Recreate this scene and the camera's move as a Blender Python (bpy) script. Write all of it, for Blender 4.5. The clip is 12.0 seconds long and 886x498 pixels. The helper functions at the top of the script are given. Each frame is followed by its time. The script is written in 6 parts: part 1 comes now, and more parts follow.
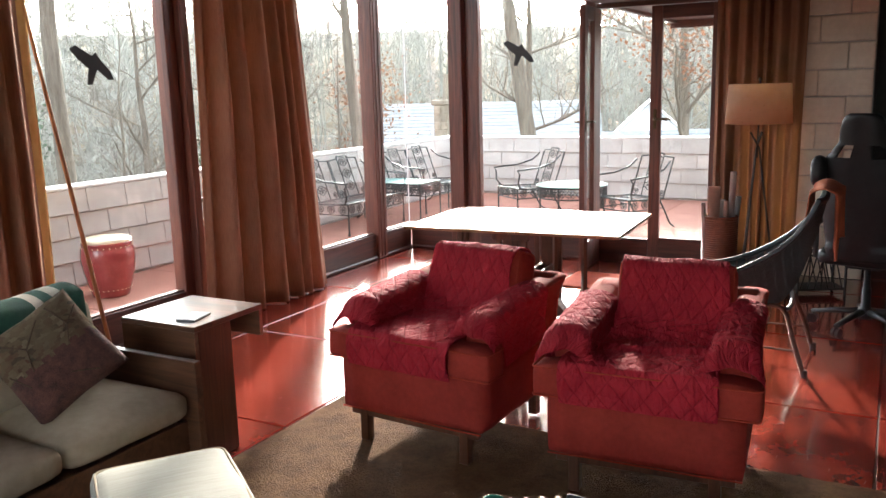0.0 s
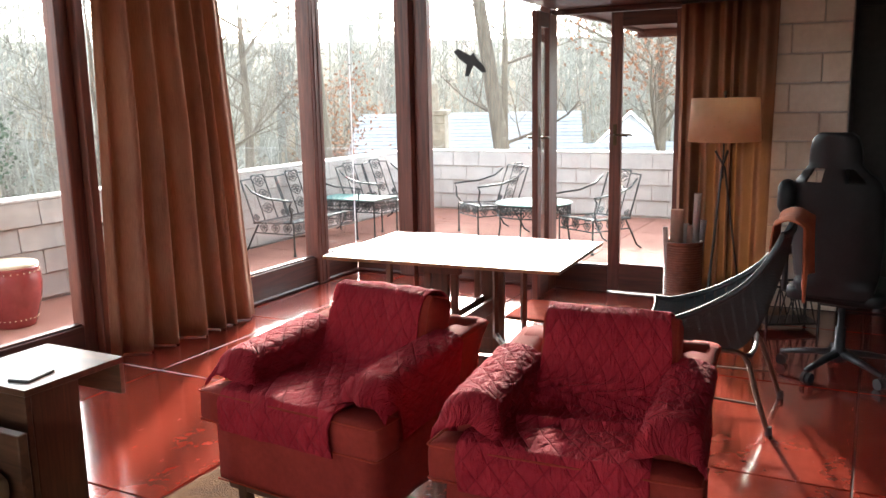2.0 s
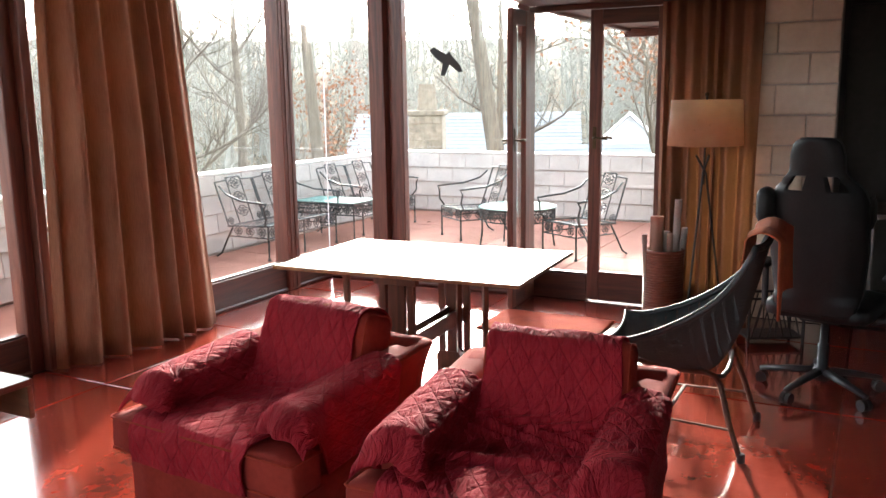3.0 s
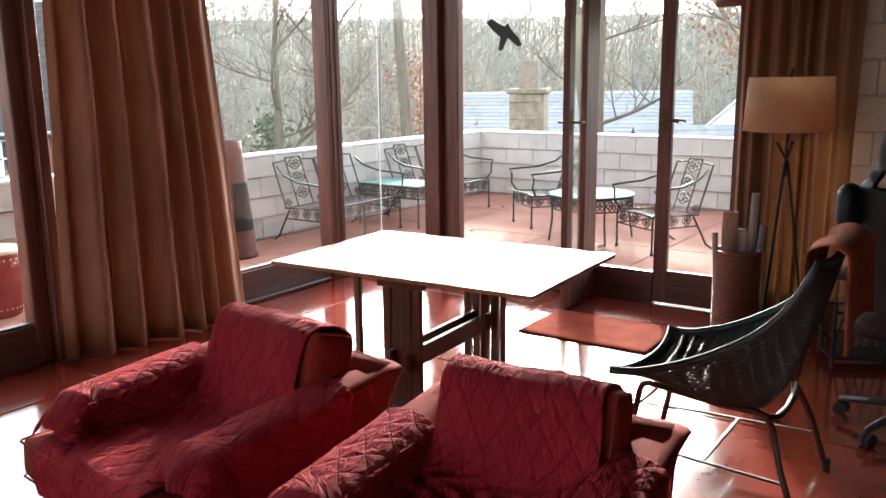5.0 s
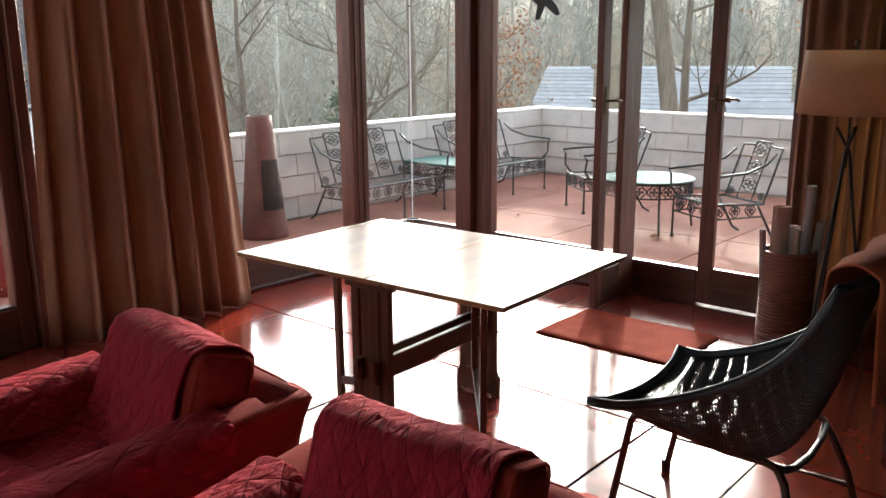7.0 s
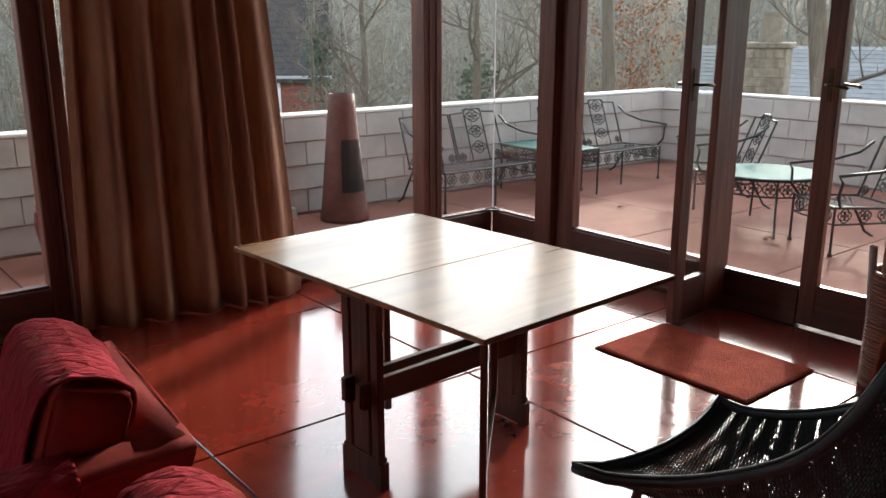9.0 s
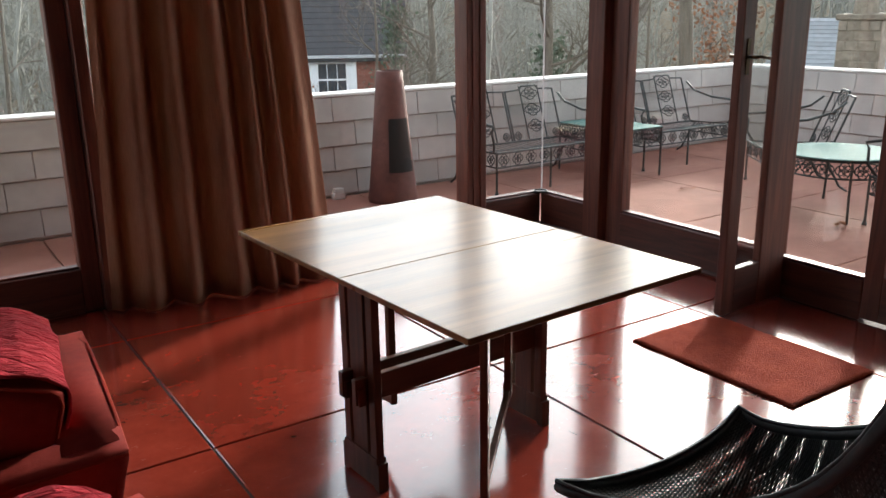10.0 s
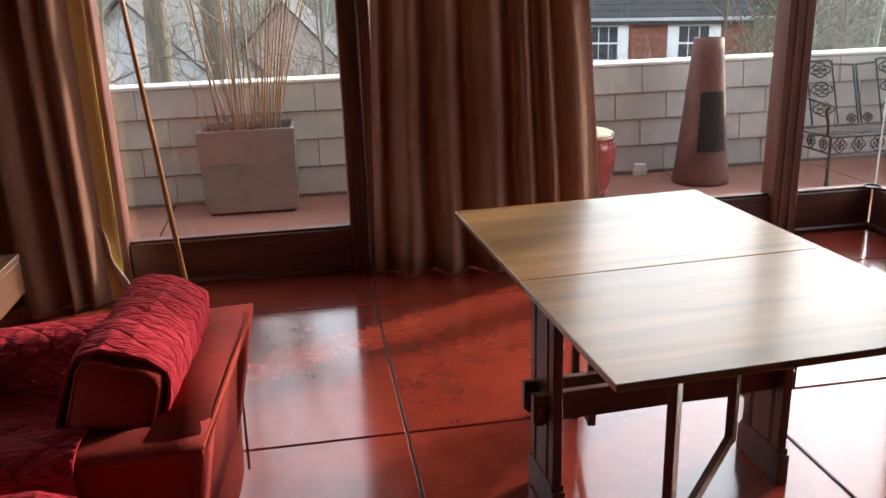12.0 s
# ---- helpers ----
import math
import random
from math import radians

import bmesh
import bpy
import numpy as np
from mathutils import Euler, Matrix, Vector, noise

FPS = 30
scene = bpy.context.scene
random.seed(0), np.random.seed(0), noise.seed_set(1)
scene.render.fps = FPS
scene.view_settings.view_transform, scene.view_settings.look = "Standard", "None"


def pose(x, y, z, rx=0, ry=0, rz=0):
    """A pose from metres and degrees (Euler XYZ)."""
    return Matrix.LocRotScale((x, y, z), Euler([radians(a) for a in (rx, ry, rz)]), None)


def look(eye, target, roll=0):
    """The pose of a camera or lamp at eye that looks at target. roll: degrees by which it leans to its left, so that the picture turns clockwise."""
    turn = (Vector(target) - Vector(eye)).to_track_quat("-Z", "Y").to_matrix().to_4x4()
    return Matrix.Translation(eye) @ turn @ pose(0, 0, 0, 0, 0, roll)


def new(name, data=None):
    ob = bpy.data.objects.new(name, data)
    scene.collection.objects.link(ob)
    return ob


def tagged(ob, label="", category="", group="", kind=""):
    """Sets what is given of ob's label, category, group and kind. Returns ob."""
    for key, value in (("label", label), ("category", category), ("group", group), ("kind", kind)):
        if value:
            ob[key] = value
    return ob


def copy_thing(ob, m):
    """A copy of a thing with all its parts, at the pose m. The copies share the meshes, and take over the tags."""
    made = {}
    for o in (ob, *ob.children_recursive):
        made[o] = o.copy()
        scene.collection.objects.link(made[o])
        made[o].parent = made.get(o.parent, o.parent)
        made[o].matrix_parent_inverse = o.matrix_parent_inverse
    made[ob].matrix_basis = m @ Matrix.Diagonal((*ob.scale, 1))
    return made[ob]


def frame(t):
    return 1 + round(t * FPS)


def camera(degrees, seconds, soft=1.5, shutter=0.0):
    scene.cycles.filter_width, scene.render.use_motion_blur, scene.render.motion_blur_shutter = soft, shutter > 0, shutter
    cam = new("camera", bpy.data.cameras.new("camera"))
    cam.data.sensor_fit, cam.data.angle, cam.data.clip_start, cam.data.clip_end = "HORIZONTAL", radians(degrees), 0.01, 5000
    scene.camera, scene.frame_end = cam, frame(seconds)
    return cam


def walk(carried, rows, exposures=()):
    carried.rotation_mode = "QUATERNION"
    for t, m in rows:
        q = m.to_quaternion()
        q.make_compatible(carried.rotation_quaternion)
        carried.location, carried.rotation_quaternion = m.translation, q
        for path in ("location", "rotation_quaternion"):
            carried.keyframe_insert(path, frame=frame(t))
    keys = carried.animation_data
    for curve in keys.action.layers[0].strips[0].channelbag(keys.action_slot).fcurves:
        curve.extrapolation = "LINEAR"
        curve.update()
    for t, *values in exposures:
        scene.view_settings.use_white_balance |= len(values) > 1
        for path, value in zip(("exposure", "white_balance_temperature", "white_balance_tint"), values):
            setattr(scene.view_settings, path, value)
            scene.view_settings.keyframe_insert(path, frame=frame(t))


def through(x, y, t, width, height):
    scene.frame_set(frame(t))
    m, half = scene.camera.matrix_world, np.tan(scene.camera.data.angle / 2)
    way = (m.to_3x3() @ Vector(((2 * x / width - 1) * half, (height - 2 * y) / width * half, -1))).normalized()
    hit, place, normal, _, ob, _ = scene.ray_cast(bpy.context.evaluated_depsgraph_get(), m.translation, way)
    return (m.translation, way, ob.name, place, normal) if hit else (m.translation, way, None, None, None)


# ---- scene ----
cam = camera(55.8, 12.0)
PATH = [
    (0, (-7.05, -4.16, 1.526), (-5.322, -3.226, 1.152), -1.5),
    (0.5, (-6.865, -4.207, 1.516), (-5.142, -3.258, 1.152), -1.5),
    (1, (-6.697, -4.252, 1.534), (-4.981, -3.287, 1.183), -1.3),
    (1.5, (-6.533, -4.22, 1.523), (-4.812, -3.266, 1.169), -1.4),
    (2, (-6.371, -4.176, 1.534), (-4.622, -3.272, 1.182), -1.1),
    (2.5, (-6.228, -4.158, 1.523), (-4.461, -3.29, 1.169), -1.1),
    (3, (-6.034, -4.251, 1.534), (-4.287, -3.344, 1.182), -0.8),
    (3.2, (-5.968, -4.288, 1.54), (-4.236, -3.351, 1.188), -0.9),
    (5, (-5.351, -4.349, 1.523), (-3.744, -3.227, 1.124), -0.7),
    (5.5, (-5.189, -4.399, 1.505), (-3.626, -3.222, 1.091), -1.1),
    (6, (-5.02, -4.365, 1.512), (-3.47, -3.174, 1.092), -0.8),
    (6.5, (-4.886, -4.344, 1.51), (-3.346, -3.142, 1.08), -0.9),
    (7, (-4.71, -4.408, 1.507), (-3.241, -3.13, 1.052), -0.4),
    (8.8, (-4.132, -4.372, 1.486), (-2.849, -2.919, 0.996), -0.1),
    (9, (-4.032, -4.397, 1.493), (-2.812, -2.895, 0.989), 0.0),
    (9.5, (-3.873, -4.44, 1.489), (-2.773, -2.857, 0.955), -0.9),
    (10, (-3.72, -4.381, 1.466), (-2.66, -2.778, 0.915), -0.9),
    (10.5, (-3.593, -4.309, 1.477), (-2.58, -2.676, 0.923), -0.5),
    (11, (-3.425, -4.31, 1.475), (-2.591, -2.583, 0.908), 0.1),
    (11.2, (-3.362, -4.305, 1.482), (-2.634, -2.532, 0.91), 0.1),
    (11.5, (-3.282, -4.301, 1.467), (-2.722, -2.469, 0.892), -1.1),
    (12, (-3.201, -4.248, 1.466), (-2.905, -2.368, 0.85), -1.9),
]
walk(cam, [(t, look(eye, target, roll)) for t, eye, target, roll in PATH],
     exposures=[(0, 3.95), (2, 3.96), (3.2, 4.03), (5, 3.58), (7, 3.1), (9, 2.53), (10.5, 2.60), (12, 2.9)])

# ---------------------------------------------------------------- light
SUN_AZ = math.atan2(0.43, 0.90)
SUN_EL = radians(18.5)
world = bpy.data.worlds.new("sky")
scene.world = world
world.use_nodes = True
wn = world.node_tree
wn.nodes.clear()
w_out = wn.nodes.new("ShaderNodeOutputWorld")
w_bg = wn.nodes.new("ShaderNodeBackground")
w_sky = wn.nodes.new("ShaderNodeTexSky")
w_sky.sky_type = "NISHITA"
w_sky.sun_disc = False
w_sky.sun_elevation = SUN_EL
w_sky.sun_rotation = math.pi / 2 - SUN_AZ
w_sky.air_density, w_sky.dust_density, w_sky.ozone_density = 1.0, 2.0, 2.0
w_bg.inputs["Strength"].default_value = 0.15
w_hue = wn.nodes.new("ShaderNodeHueSaturation")  # thin winter cloud greys the sky
w_hue.inputs["Saturation"].default_value = 0.35
wn.links.new(w_sky.outputs[0], w_hue.inputs["Color"])
wn.links.new(w_hue.outputs[0], w_bg.inputs[0])
wn.links.new(w_bg.outputs[0], w_out.inputs[0])

sun_data = bpy.data.lights.new("sun", "SUN")
sun_data.energy, sun_data.angle, sun_data.color = 1.0, radians(2.5), (1.0, 0.94, 0.85)
sun = new("sun", sun_data)
sun.matrix_world = look((20 * math.cos(SUN_AZ), 20 * math.sin(SUN_AZ), 20 * math.tan(SUN_EL)), (0, 0, 0))

# ---------------------------------------------------------------- mesh tools
def link_mesh(name, bm, material=None, smooth=False):
    me = bpy.data.meshes.new(name)
    bm.to_mesh(me)
    bm.free()
    if material:
        for m in (material if isinstance(material, (list, tuple)) else [material]):
            me.materials.append(m)
    if smooth:
        me.polygons.foreach_set("use_smooth", [True] * len(me.polygons))
    return new(name, me)


def part(name, bm, material, parent, label="", smooth=False):
    ob = link_mesh(name, bm, material, smooth)
    ob.parent = parent
    return tagged(ob, label)


def thing(name, label, category, group="", kind="", m=None):
    ob = new(name)
    ob.empty_display_size = 0.1
    if m is not None:
        ob.matrix_basis = m
    return tagged(ob, label, category, group, kind)


def single(name, bm, material, label, category, group="", kind="", smooth=False, m=None):
    ob = link_mesh(name, bm, material, smooth)
    if m is not None:
        ob.matrix_basis = m
    return tagged(ob, label, category, group, kind)


def box(bm, lo, hi, bevel=0.0, m=None, mat=0, seg=1):
    lo, hi = Vector(lo), Vector(hi)
    r = bmesh.ops.create_cube(bm, size=1.0)
    vs = r["verts"]
    for v in vs:
        v.co = Vector((lo[i] + (v.co[i] + 0.5) * (hi[i] - lo[i]) for i in range(3)))
    fs = set(f for v in vs for f in v.link_faces)
    if bevel > 0:
        es = set(e for v in vs for e in v.link_edges)
        b = bmesh.ops.bevel(bm, geom=list(es), offset=bevel, segments=seg, affect="EDGES", profile=0.5)
        vs = list(set(v for f in b["faces"] for v in f.verts) | set(v for v in vs if v.is_valid))
        fs = set(f for v in vs for f in v.link_faces)
    if mat:
        for f in fs:
            f.material_index = mat
    if m is not None:
        bmesh.ops.transform(bm, matrix=m, verts=[v for v in vs if v.is_valid])
    return vs


def tube(bm, pts, radius, sides=6, closed=False, flat=1.0, caps=True):
    """A round rod along points; radius may be a list."""
    pts = [Vector(p) for p in pts]
    n = len(pts)
    rad = radius if isinstance(radius, (list, tuple)) else [radius] * n
    rings = []
    up = Vector((0, 0, 1))
    prev = None
    for i, p in enumerate(pts):
        a = pts[i - 1] if i > 0 or closed else p
        b = pts[(i + 1) % n] if i < n - 1 or closed else p
        d = (b - a)
        d = d.normalized() if d.length > 1e-9 else Vector((0, 0, 1))
        if prev is None:
            s = d.cross(up)
            if s.length < 0.05:
                s = d.cross(Vector((1, 0, 0)))
        else:
            s = prev - d * prev.dot(d)
            if s.length < 1e-6:
                s = d.cross(up)
        s.normalize()
        prev = s
        t = d.cross(s)
        rings.append([bm.verts.new(p + rad[i] * (math.cos(2 * math.pi * k / sides) * s + flat * math.sin(2 * math.pi * k / sides) * t)) for k in range(sides)])
    for i in range(n if closed else n - 1):
        r0, r1 = rings[i], rings[(i + 1) % n]
        for k in range(sides):
            bm.faces.new((r0[k], r0[(k + 1) % sides], r1[(k + 1) % sides], r1[k]))
    if caps and not closed:
        bm.faces.new(rings[0][::-1])
        bm.faces.new(rings[-1])
    return rings


def lathe(bm, profile, sides=32, centre=(0, 0, 0), cap=True):
    c = Vector(centre)
    rings = [[bm.verts.new(c + Vector((r * math.cos(2 * math.pi * k / sides), r * math.sin(2 * math.pi * k / sides), z))) for k in range(sides)] for r, z in profile]
    for a, b in zip(rings, rings[1:]):
        for k in range(sides):
            bm.faces.new((a[k], a[(k + 1) % sides], b[(k + 1) % sides], b[k]))
    if cap:
        if profile[0][0] > 1e-4:
            bm.faces.new(rings[0][::-1])
        if profile[-1][0] > 1e-4:
            bm.faces.new(rings[-1])
    return rings


def sheet(bm, f, nu, nv, thick=0.0, mat=0, uv=None):
    """A surface f(u, v) for u, v in 0..1; with thickness it gets a back and a rim."""
    P = [[Vector(f(i / nu, j / nv)) for j in range(nv + 1)] for i in range(nu + 1)]
    top = [[bm.verts.new(p) for p in row] for row in P]
    faces = []
    for i in range(nu):
        for j in range(nv):
            faces.append(bm.faces.new((top[i][j], top[i + 1][j], top[i + 1][j + 1], top[i][j + 1])))
    if uv:  # cloth coordinates in metres
        lay = bm.loops.layers.uv.verify()
        for q, fa in enumerate(faces):
            i, j = divmod(q, nv)
            for lp, (a, c) in zip(fa.loops, ((i, j), (i + 1, j), (i + 1, j + 1), (i, j + 1))):
                lp[lay].uv = (uv[0] * a / nu, uv[1] * c / nv)
    if thick:
        low = []
        for i in range(nu + 1):
            row = []
            for j in range(nv + 1):
                du = P[min(i + 1, nu)][j] - P[max(i - 1, 0)][j]
                dv = P[i][min(j + 1, nv)] - P[i][max(j - 1, 0)]
                nrm = du.cross(dv)
                nrm = nrm.normalized() if nrm.length > 1e-12 else Vector((0, 0, 1))
                row.append(bm.verts.new(P[i][j] - nrm * thick))
            low.append(row)
        for i in range(nu):
            for j in range(nv):
                fa = bm.faces.new((low[i][j + 1], low[i + 1][j + 1], low[i + 1][j], low[i][j]))
                if uv:
                    for lp, (a, c) in zip(fa.loops, ((i, j + 1), (i + 1, j + 1), (i + 1, j), (i, j))):
                        lp[lay].uv = (uv[0] * a / nu, uv[1] * c / nv)
                faces.append(fa)
        for i in range(nu):
            faces.append(bm.faces.new((top[i + 1][0], top[i][0], low[i][0], low[i + 1][0])))
            faces.append(bm.faces.new((top[i][nv], top[i + 1][nv], low[i + 1][nv], low[i][nv])))
        for j in range(nv):
            faces.append(bm.faces.new((top[0][j], top[0][j + 1], low[0][j + 1], low[0][j])))
            faces.append(bm.faces.new((top[nu][j + 1], top[nu][j], low[nu][j], low[nu][j + 1])))
    for fa in faces:
        fa.material_index = mat
    return top


def prism(bm, poly, lo, hi, axis="z"):
    """A flat outline pushed from lo to hi along an axis."""
    def at(p, h):
        return {"z": (p[0], p[1], h), "y": (p[0], h, p[1]), "x": (h, p[0], p[1])}[axis]
    a = [bm.verts.new(at(p, lo)) for p in poly]
    b = [bm.verts.new(at(p, hi)) for p in poly]
    n = len(poly)
    bm.faces.new(a[::-1])
    bm.faces.new(b)
    for k in range(n):
        bm.faces.new((a[k], a[(k + 1) % n], b[(k + 1) % n], b[k]))
    bmesh.ops.recalc_face_normals(bm, faces=bm.faces)


def B():
    return bmesh.new()


# ---------------------------------------------------------------- materials
def material(name):
    m = bpy.data.materials.new(name)
    m.use_nodes = True
    nt = m.node_tree
    return m, nt, nt.nodes["Principled BSDF"]


def ramp(nt, src, stops):
    r = nt.nodes.new("ShaderNodeValToRGB")
    while len(r.color_ramp.elements) < len(stops):
        r.color_ramp.elements.new(0.5)
    for e, (p, c) in zip(r.color_ramp.elements, stops):
        e.position, e.color = p, (*c, 1) if len(c) == 3 else c
    nt.links.new(src, r.inputs[0])
    return r.outputs[0]


def coords(nt, scale=(1, 1, 1), kind="Object", rot=(0, 0, 0)):
    tc = nt.nodes.new("ShaderNodeTexCoord")
    mp = nt.nodes.new("ShaderNodeMapping")
    mp.inputs["Scale"].default_value = scale
    mp.inputs["Rotation"].default_value = rot
    nt.links.new(tc.outputs[kind], mp.inputs[0])
    return mp.outputs[0]


def noise_tex(nt, vec, scale, detail=4, rough=0.55):
    n = nt.nodes.new("ShaderNodeTexNoise")
    n.inputs["Scale"].default_value, n.inputs["Detail"].default_value, n.inputs["Roughness"].default_value = scale, detail, rough
    nt.links.new(vec, n.inputs["Vector"])
    return n.outputs["Fac"]


def mix(nt, a, b, fac, mode="MIX"):
    n = nt.nodes.new("ShaderNodeMix")
    n.data_type, n.blend_type = "RGBA", mode
    for sock, v in ((n.inputs["Factor"], fac), (n.inputs["A"], a), (n.inputs["B"], b)):
        if isinstance(v, (int, float)):
            sock.default_value = v
        elif isinstance(v, tuple):
            sock.default_value = (*v, 1) if len(v) == 3 else v
        else:
            nt.links.new(v, sock)
    return n.outputs["Result"]


def math_node(nt, op, a, b=0.0):
    n = nt.nodes.new("ShaderNodeMath")
    n.operation = op
    for i, v in enumerate((a, b)):
        if isinstance(v, (int, float)):
            n.inputs[i].default_value = v
        else:
            nt.links.new(v, n.inputs[i])
    return n.outputs[0]


def bump(nt, bsdf, height, strength=0.3, dist=0.01):
    b = nt.nodes.new("ShaderNodeBump")
    b.inputs["Strength"].default_value, b.inputs["Distance"].default_value = strength, dist
    nt.links.new(height, b.inputs["Height"])
    nt.links.new(b.outputs[0], bsdf.inputs["Normal"])


def surface(name, dark, light, scale=8.0, rough=0.6, rough_var=0.15, bump_s=0.2, bump_scale=60.0, bump_d=0.004, metal=0.0, stretch=(1, 1, 1), kind="Object", spec=0.5, coat=0.0, per_piece=0.0, sheen=0.0):
    m, nt, bs = material(name)
    v = coords(nt, stretch, kind)
    n1, n2 = noise_tex(nt, v, scale, 5), noise_tex(nt, v, scale * 6.5, 3)
    f = math_node(nt, "ADD", math_node(nt, "MULTIPLY", n1, 0.65), math_node(nt, "MULTIPLY", n2, 0.35))
    col = ramp(nt, f, [(0.32, dark), (0.68, light)])
    if per_piece:
        oi = nt.nodes.new("ShaderNodeObjectInfo")
        k = math_node(nt, "ADD", math_node(nt, "MULTIPLY", oi.outputs["Random"], per_piece), 1 - per_piece / 2)
        cb = nt.nodes.new("ShaderNodeCombineColor")
        for i in range(3):
            nt.links.new(k, cb.inputs[i])
        col = mix(nt, col, cb.outputs[0], 1.0, "MULTIPLY")
    nt.links.new(col, bs.inputs["Base Color"])
    rr = nt.nodes.new("ShaderNodeMapRange")
    rr.inputs["To Min"].default_value, rr.inputs["To Max"].default_value = rough - rough_var, rough + rough_var
    nt.links.new(n1, rr.inputs[0])
    nt.links.new(rr.outputs[0], bs.inputs["Roughness"])
    bs.inputs["Metallic"].default_value = metal
    bs.inputs["Specular IOR Level"].default_value = spec
    bs.inputs["Coat Weight"].default_value = coat
    bs.inputs["Coat Roughness"].default_value = 0.15
    bs.inputs["Sheen Weight"].default_value = sheen
    if bump_s:
        bump(nt, bs, noise_tex(nt, v, bump_scale, 3), bump_s, bump_d)
    return m


def wood(name, dark, light, axis="z", scale=1.0, rough=0.38, coat=0.0, ring=9.0):
    m, nt, bs = material(name)
    s = {"x": (0.06, 1, 1), "y": (1, 0.06, 1), "z": (1, 1, 0.06)}[axis]
    v = coords(nt, tuple(scale * c for c in s))
    warp = noise_tex(nt, v, 3.0, 3)
    fine = noise_tex(nt, v, 90, 3, 0.7)
    w = nt.nodes.new("ShaderNodeTexNoise")
    w.inputs["Scale"].default_value, w.inputs["Detail"].default_value, w.inputs["Distortion"].default_value = ring, 6, 1.6
    nt.links.new(v, w.inputs["Vector"])
    f = math_node(nt, "ADD", math_node(nt, "MULTIPLY", w.outputs["Fac"], 0.7), math_node(nt, "MULTIPLY", fine, 0.3))
    col = ramp(nt, f, [(0.34, dark), (0.5, tuple((a + b) / 2 for a, b in zip(dark, light))), (0.66, light)])
    nt.links.new(col, bs.inputs["Base Color"])
    rr = nt.nodes.new("ShaderNodeMapRange")
    rr.inputs["To Min"].default_value, rr.inputs["To Max"].default_value = rough - 0.08, rough + 0.12
    nt.links.new(warp, rr.inputs[0])
    nt.links.new(rr.outputs[0], bs.inputs["Roughness"])
    bs.inputs["Coat Weight"].default_value = coat
    bs.inputs["Coat Roughness"].default_value = 0.12
    bump(nt, bs, fine, 0.12, 0.002)
    return m


def floor_paint(name):
    """Waxed red concrete: cloudy colour, scuffs, scratches and uneven gloss."""
    m, nt, bs = material(name)
    v = coords(nt, (1, 1, 1), "Object")
    oi = nt.nodes.new("ShaderNodeObjectInfo")
    cloud, mid, fine = noise_tex(nt, v, 1.7, 5), noise_tex(nt, v, 9, 4, 0.65), noise_tex(nt, v, 120, 3)
    f = math_node(nt, "ADD", math_node(nt, "MULTIPLY", cloud, 0.6), math_node(nt, "MULTIPLY", mid, 0.4))
    f = math_node(nt, "ADD", f, math_node(nt, "MULTIPLY", math_node(nt, "SUBTRACT", oi.outputs["Random"], 0.5), 0.07))
    col = ramp(nt, f, [(0.3, (0.15, 0.020, 0.012)), (0.55, (0.238, 0.032, 0.018)), (0.75, (0.31, 0.050, 0.029))])
    sv = coords(nt, (2.2, 22, 1), "Object", (0, 0, 0.7))
    scr = nt.nodes.new("ShaderNodeTexNoise")
    scr.inputs["Scale"].default_value, scr.inputs["Detail"].default_value, scr.inputs["Distortion"].default_value = 3.2, 5, 2.5
    nt.links.new(sv, scr.inputs["Vector"])
    marks = ramp(nt, scr.outputs["Fac"], [(0.68, (0, 0, 0)), (0.74, (1, 1, 1))])
    speck = ramp(nt, noise_tex(nt, v, 38, 2), [(0.70, (0, 0, 0)), (0.76, (1, 1, 1))])
    col = mix(nt, col, (0.36, 0.17, 0.13), math_node(nt, "MULTIPLY", marks, 0.22))
    col = mix(nt, col, (0.33, 0.14, 0.10), math_node(nt, "MULTIPLY", speck, 0.25))
    nt.links.new(col, bs.inputs["Base Color"])
    r = ramp(nt, f, [(0.3, (0.10, 0.10, 0.10)), (0.7, (0.18, 0.18, 0.18))])
    r2 = mix(nt, r, (0.5, 0.5, 0.5), math_node(nt, "MULTIPLY", marks, 0.5))
    nt.links.new(r2, bs.inputs["Roughness"])
    bs.inputs["Specular IOR Level"].default_value = 0.95
    bs.inputs["Coat Weight"].default_value = 0.45  # wax
    bs.inputs["Coat Roughness"].default_value = 0.09
    h = math_node(nt, "ADD", math_node(nt, "MULTIPLY", mid, 0.7), math_node(nt, "MULTIPLY", fine, 0.08))
    bump(nt, bs, h, 0.10, 0.006)
    return m


def glass_mat(name, tint=(1, 1, 1), rough=0.0):
    """A thin pane: a clear sheet that mirrors a little more at a slant."""
    m = bpy.data.materials.new(name)
    m.use_nodes = True
    nt = m.node_tree
    nt.nodes.clear()
    out = nt.nodes.new("ShaderNodeOutputMaterial")
    tr, gl, mx, lw = (nt.nodes.new("ShaderNode" + k) for k in ("BsdfTransparent", "BsdfGlossy", "MixShader", "LayerWeight"))
    tr.inputs[0].default_value = (*tint, 1)
    gl.inputs["Roughness"].default_value = rough
    lw.inputs["Blend"].default_value = 0.5
    slant = math_node(nt, "ADD", math_node(nt, "MULTIPLY", math_node(nt, "POWER", lw.outputs["Facing"], 3.0), 0.85), 0.045)
    nt.links.new(slant, mx.inputs[0])
    nt.links.new(tr.outputs[0], mx.inputs[1])
    nt.links.new(gl.outputs[0], mx.inputs[2])
    nt.links.new(mx.outputs[0], out.inputs[0])
    return m


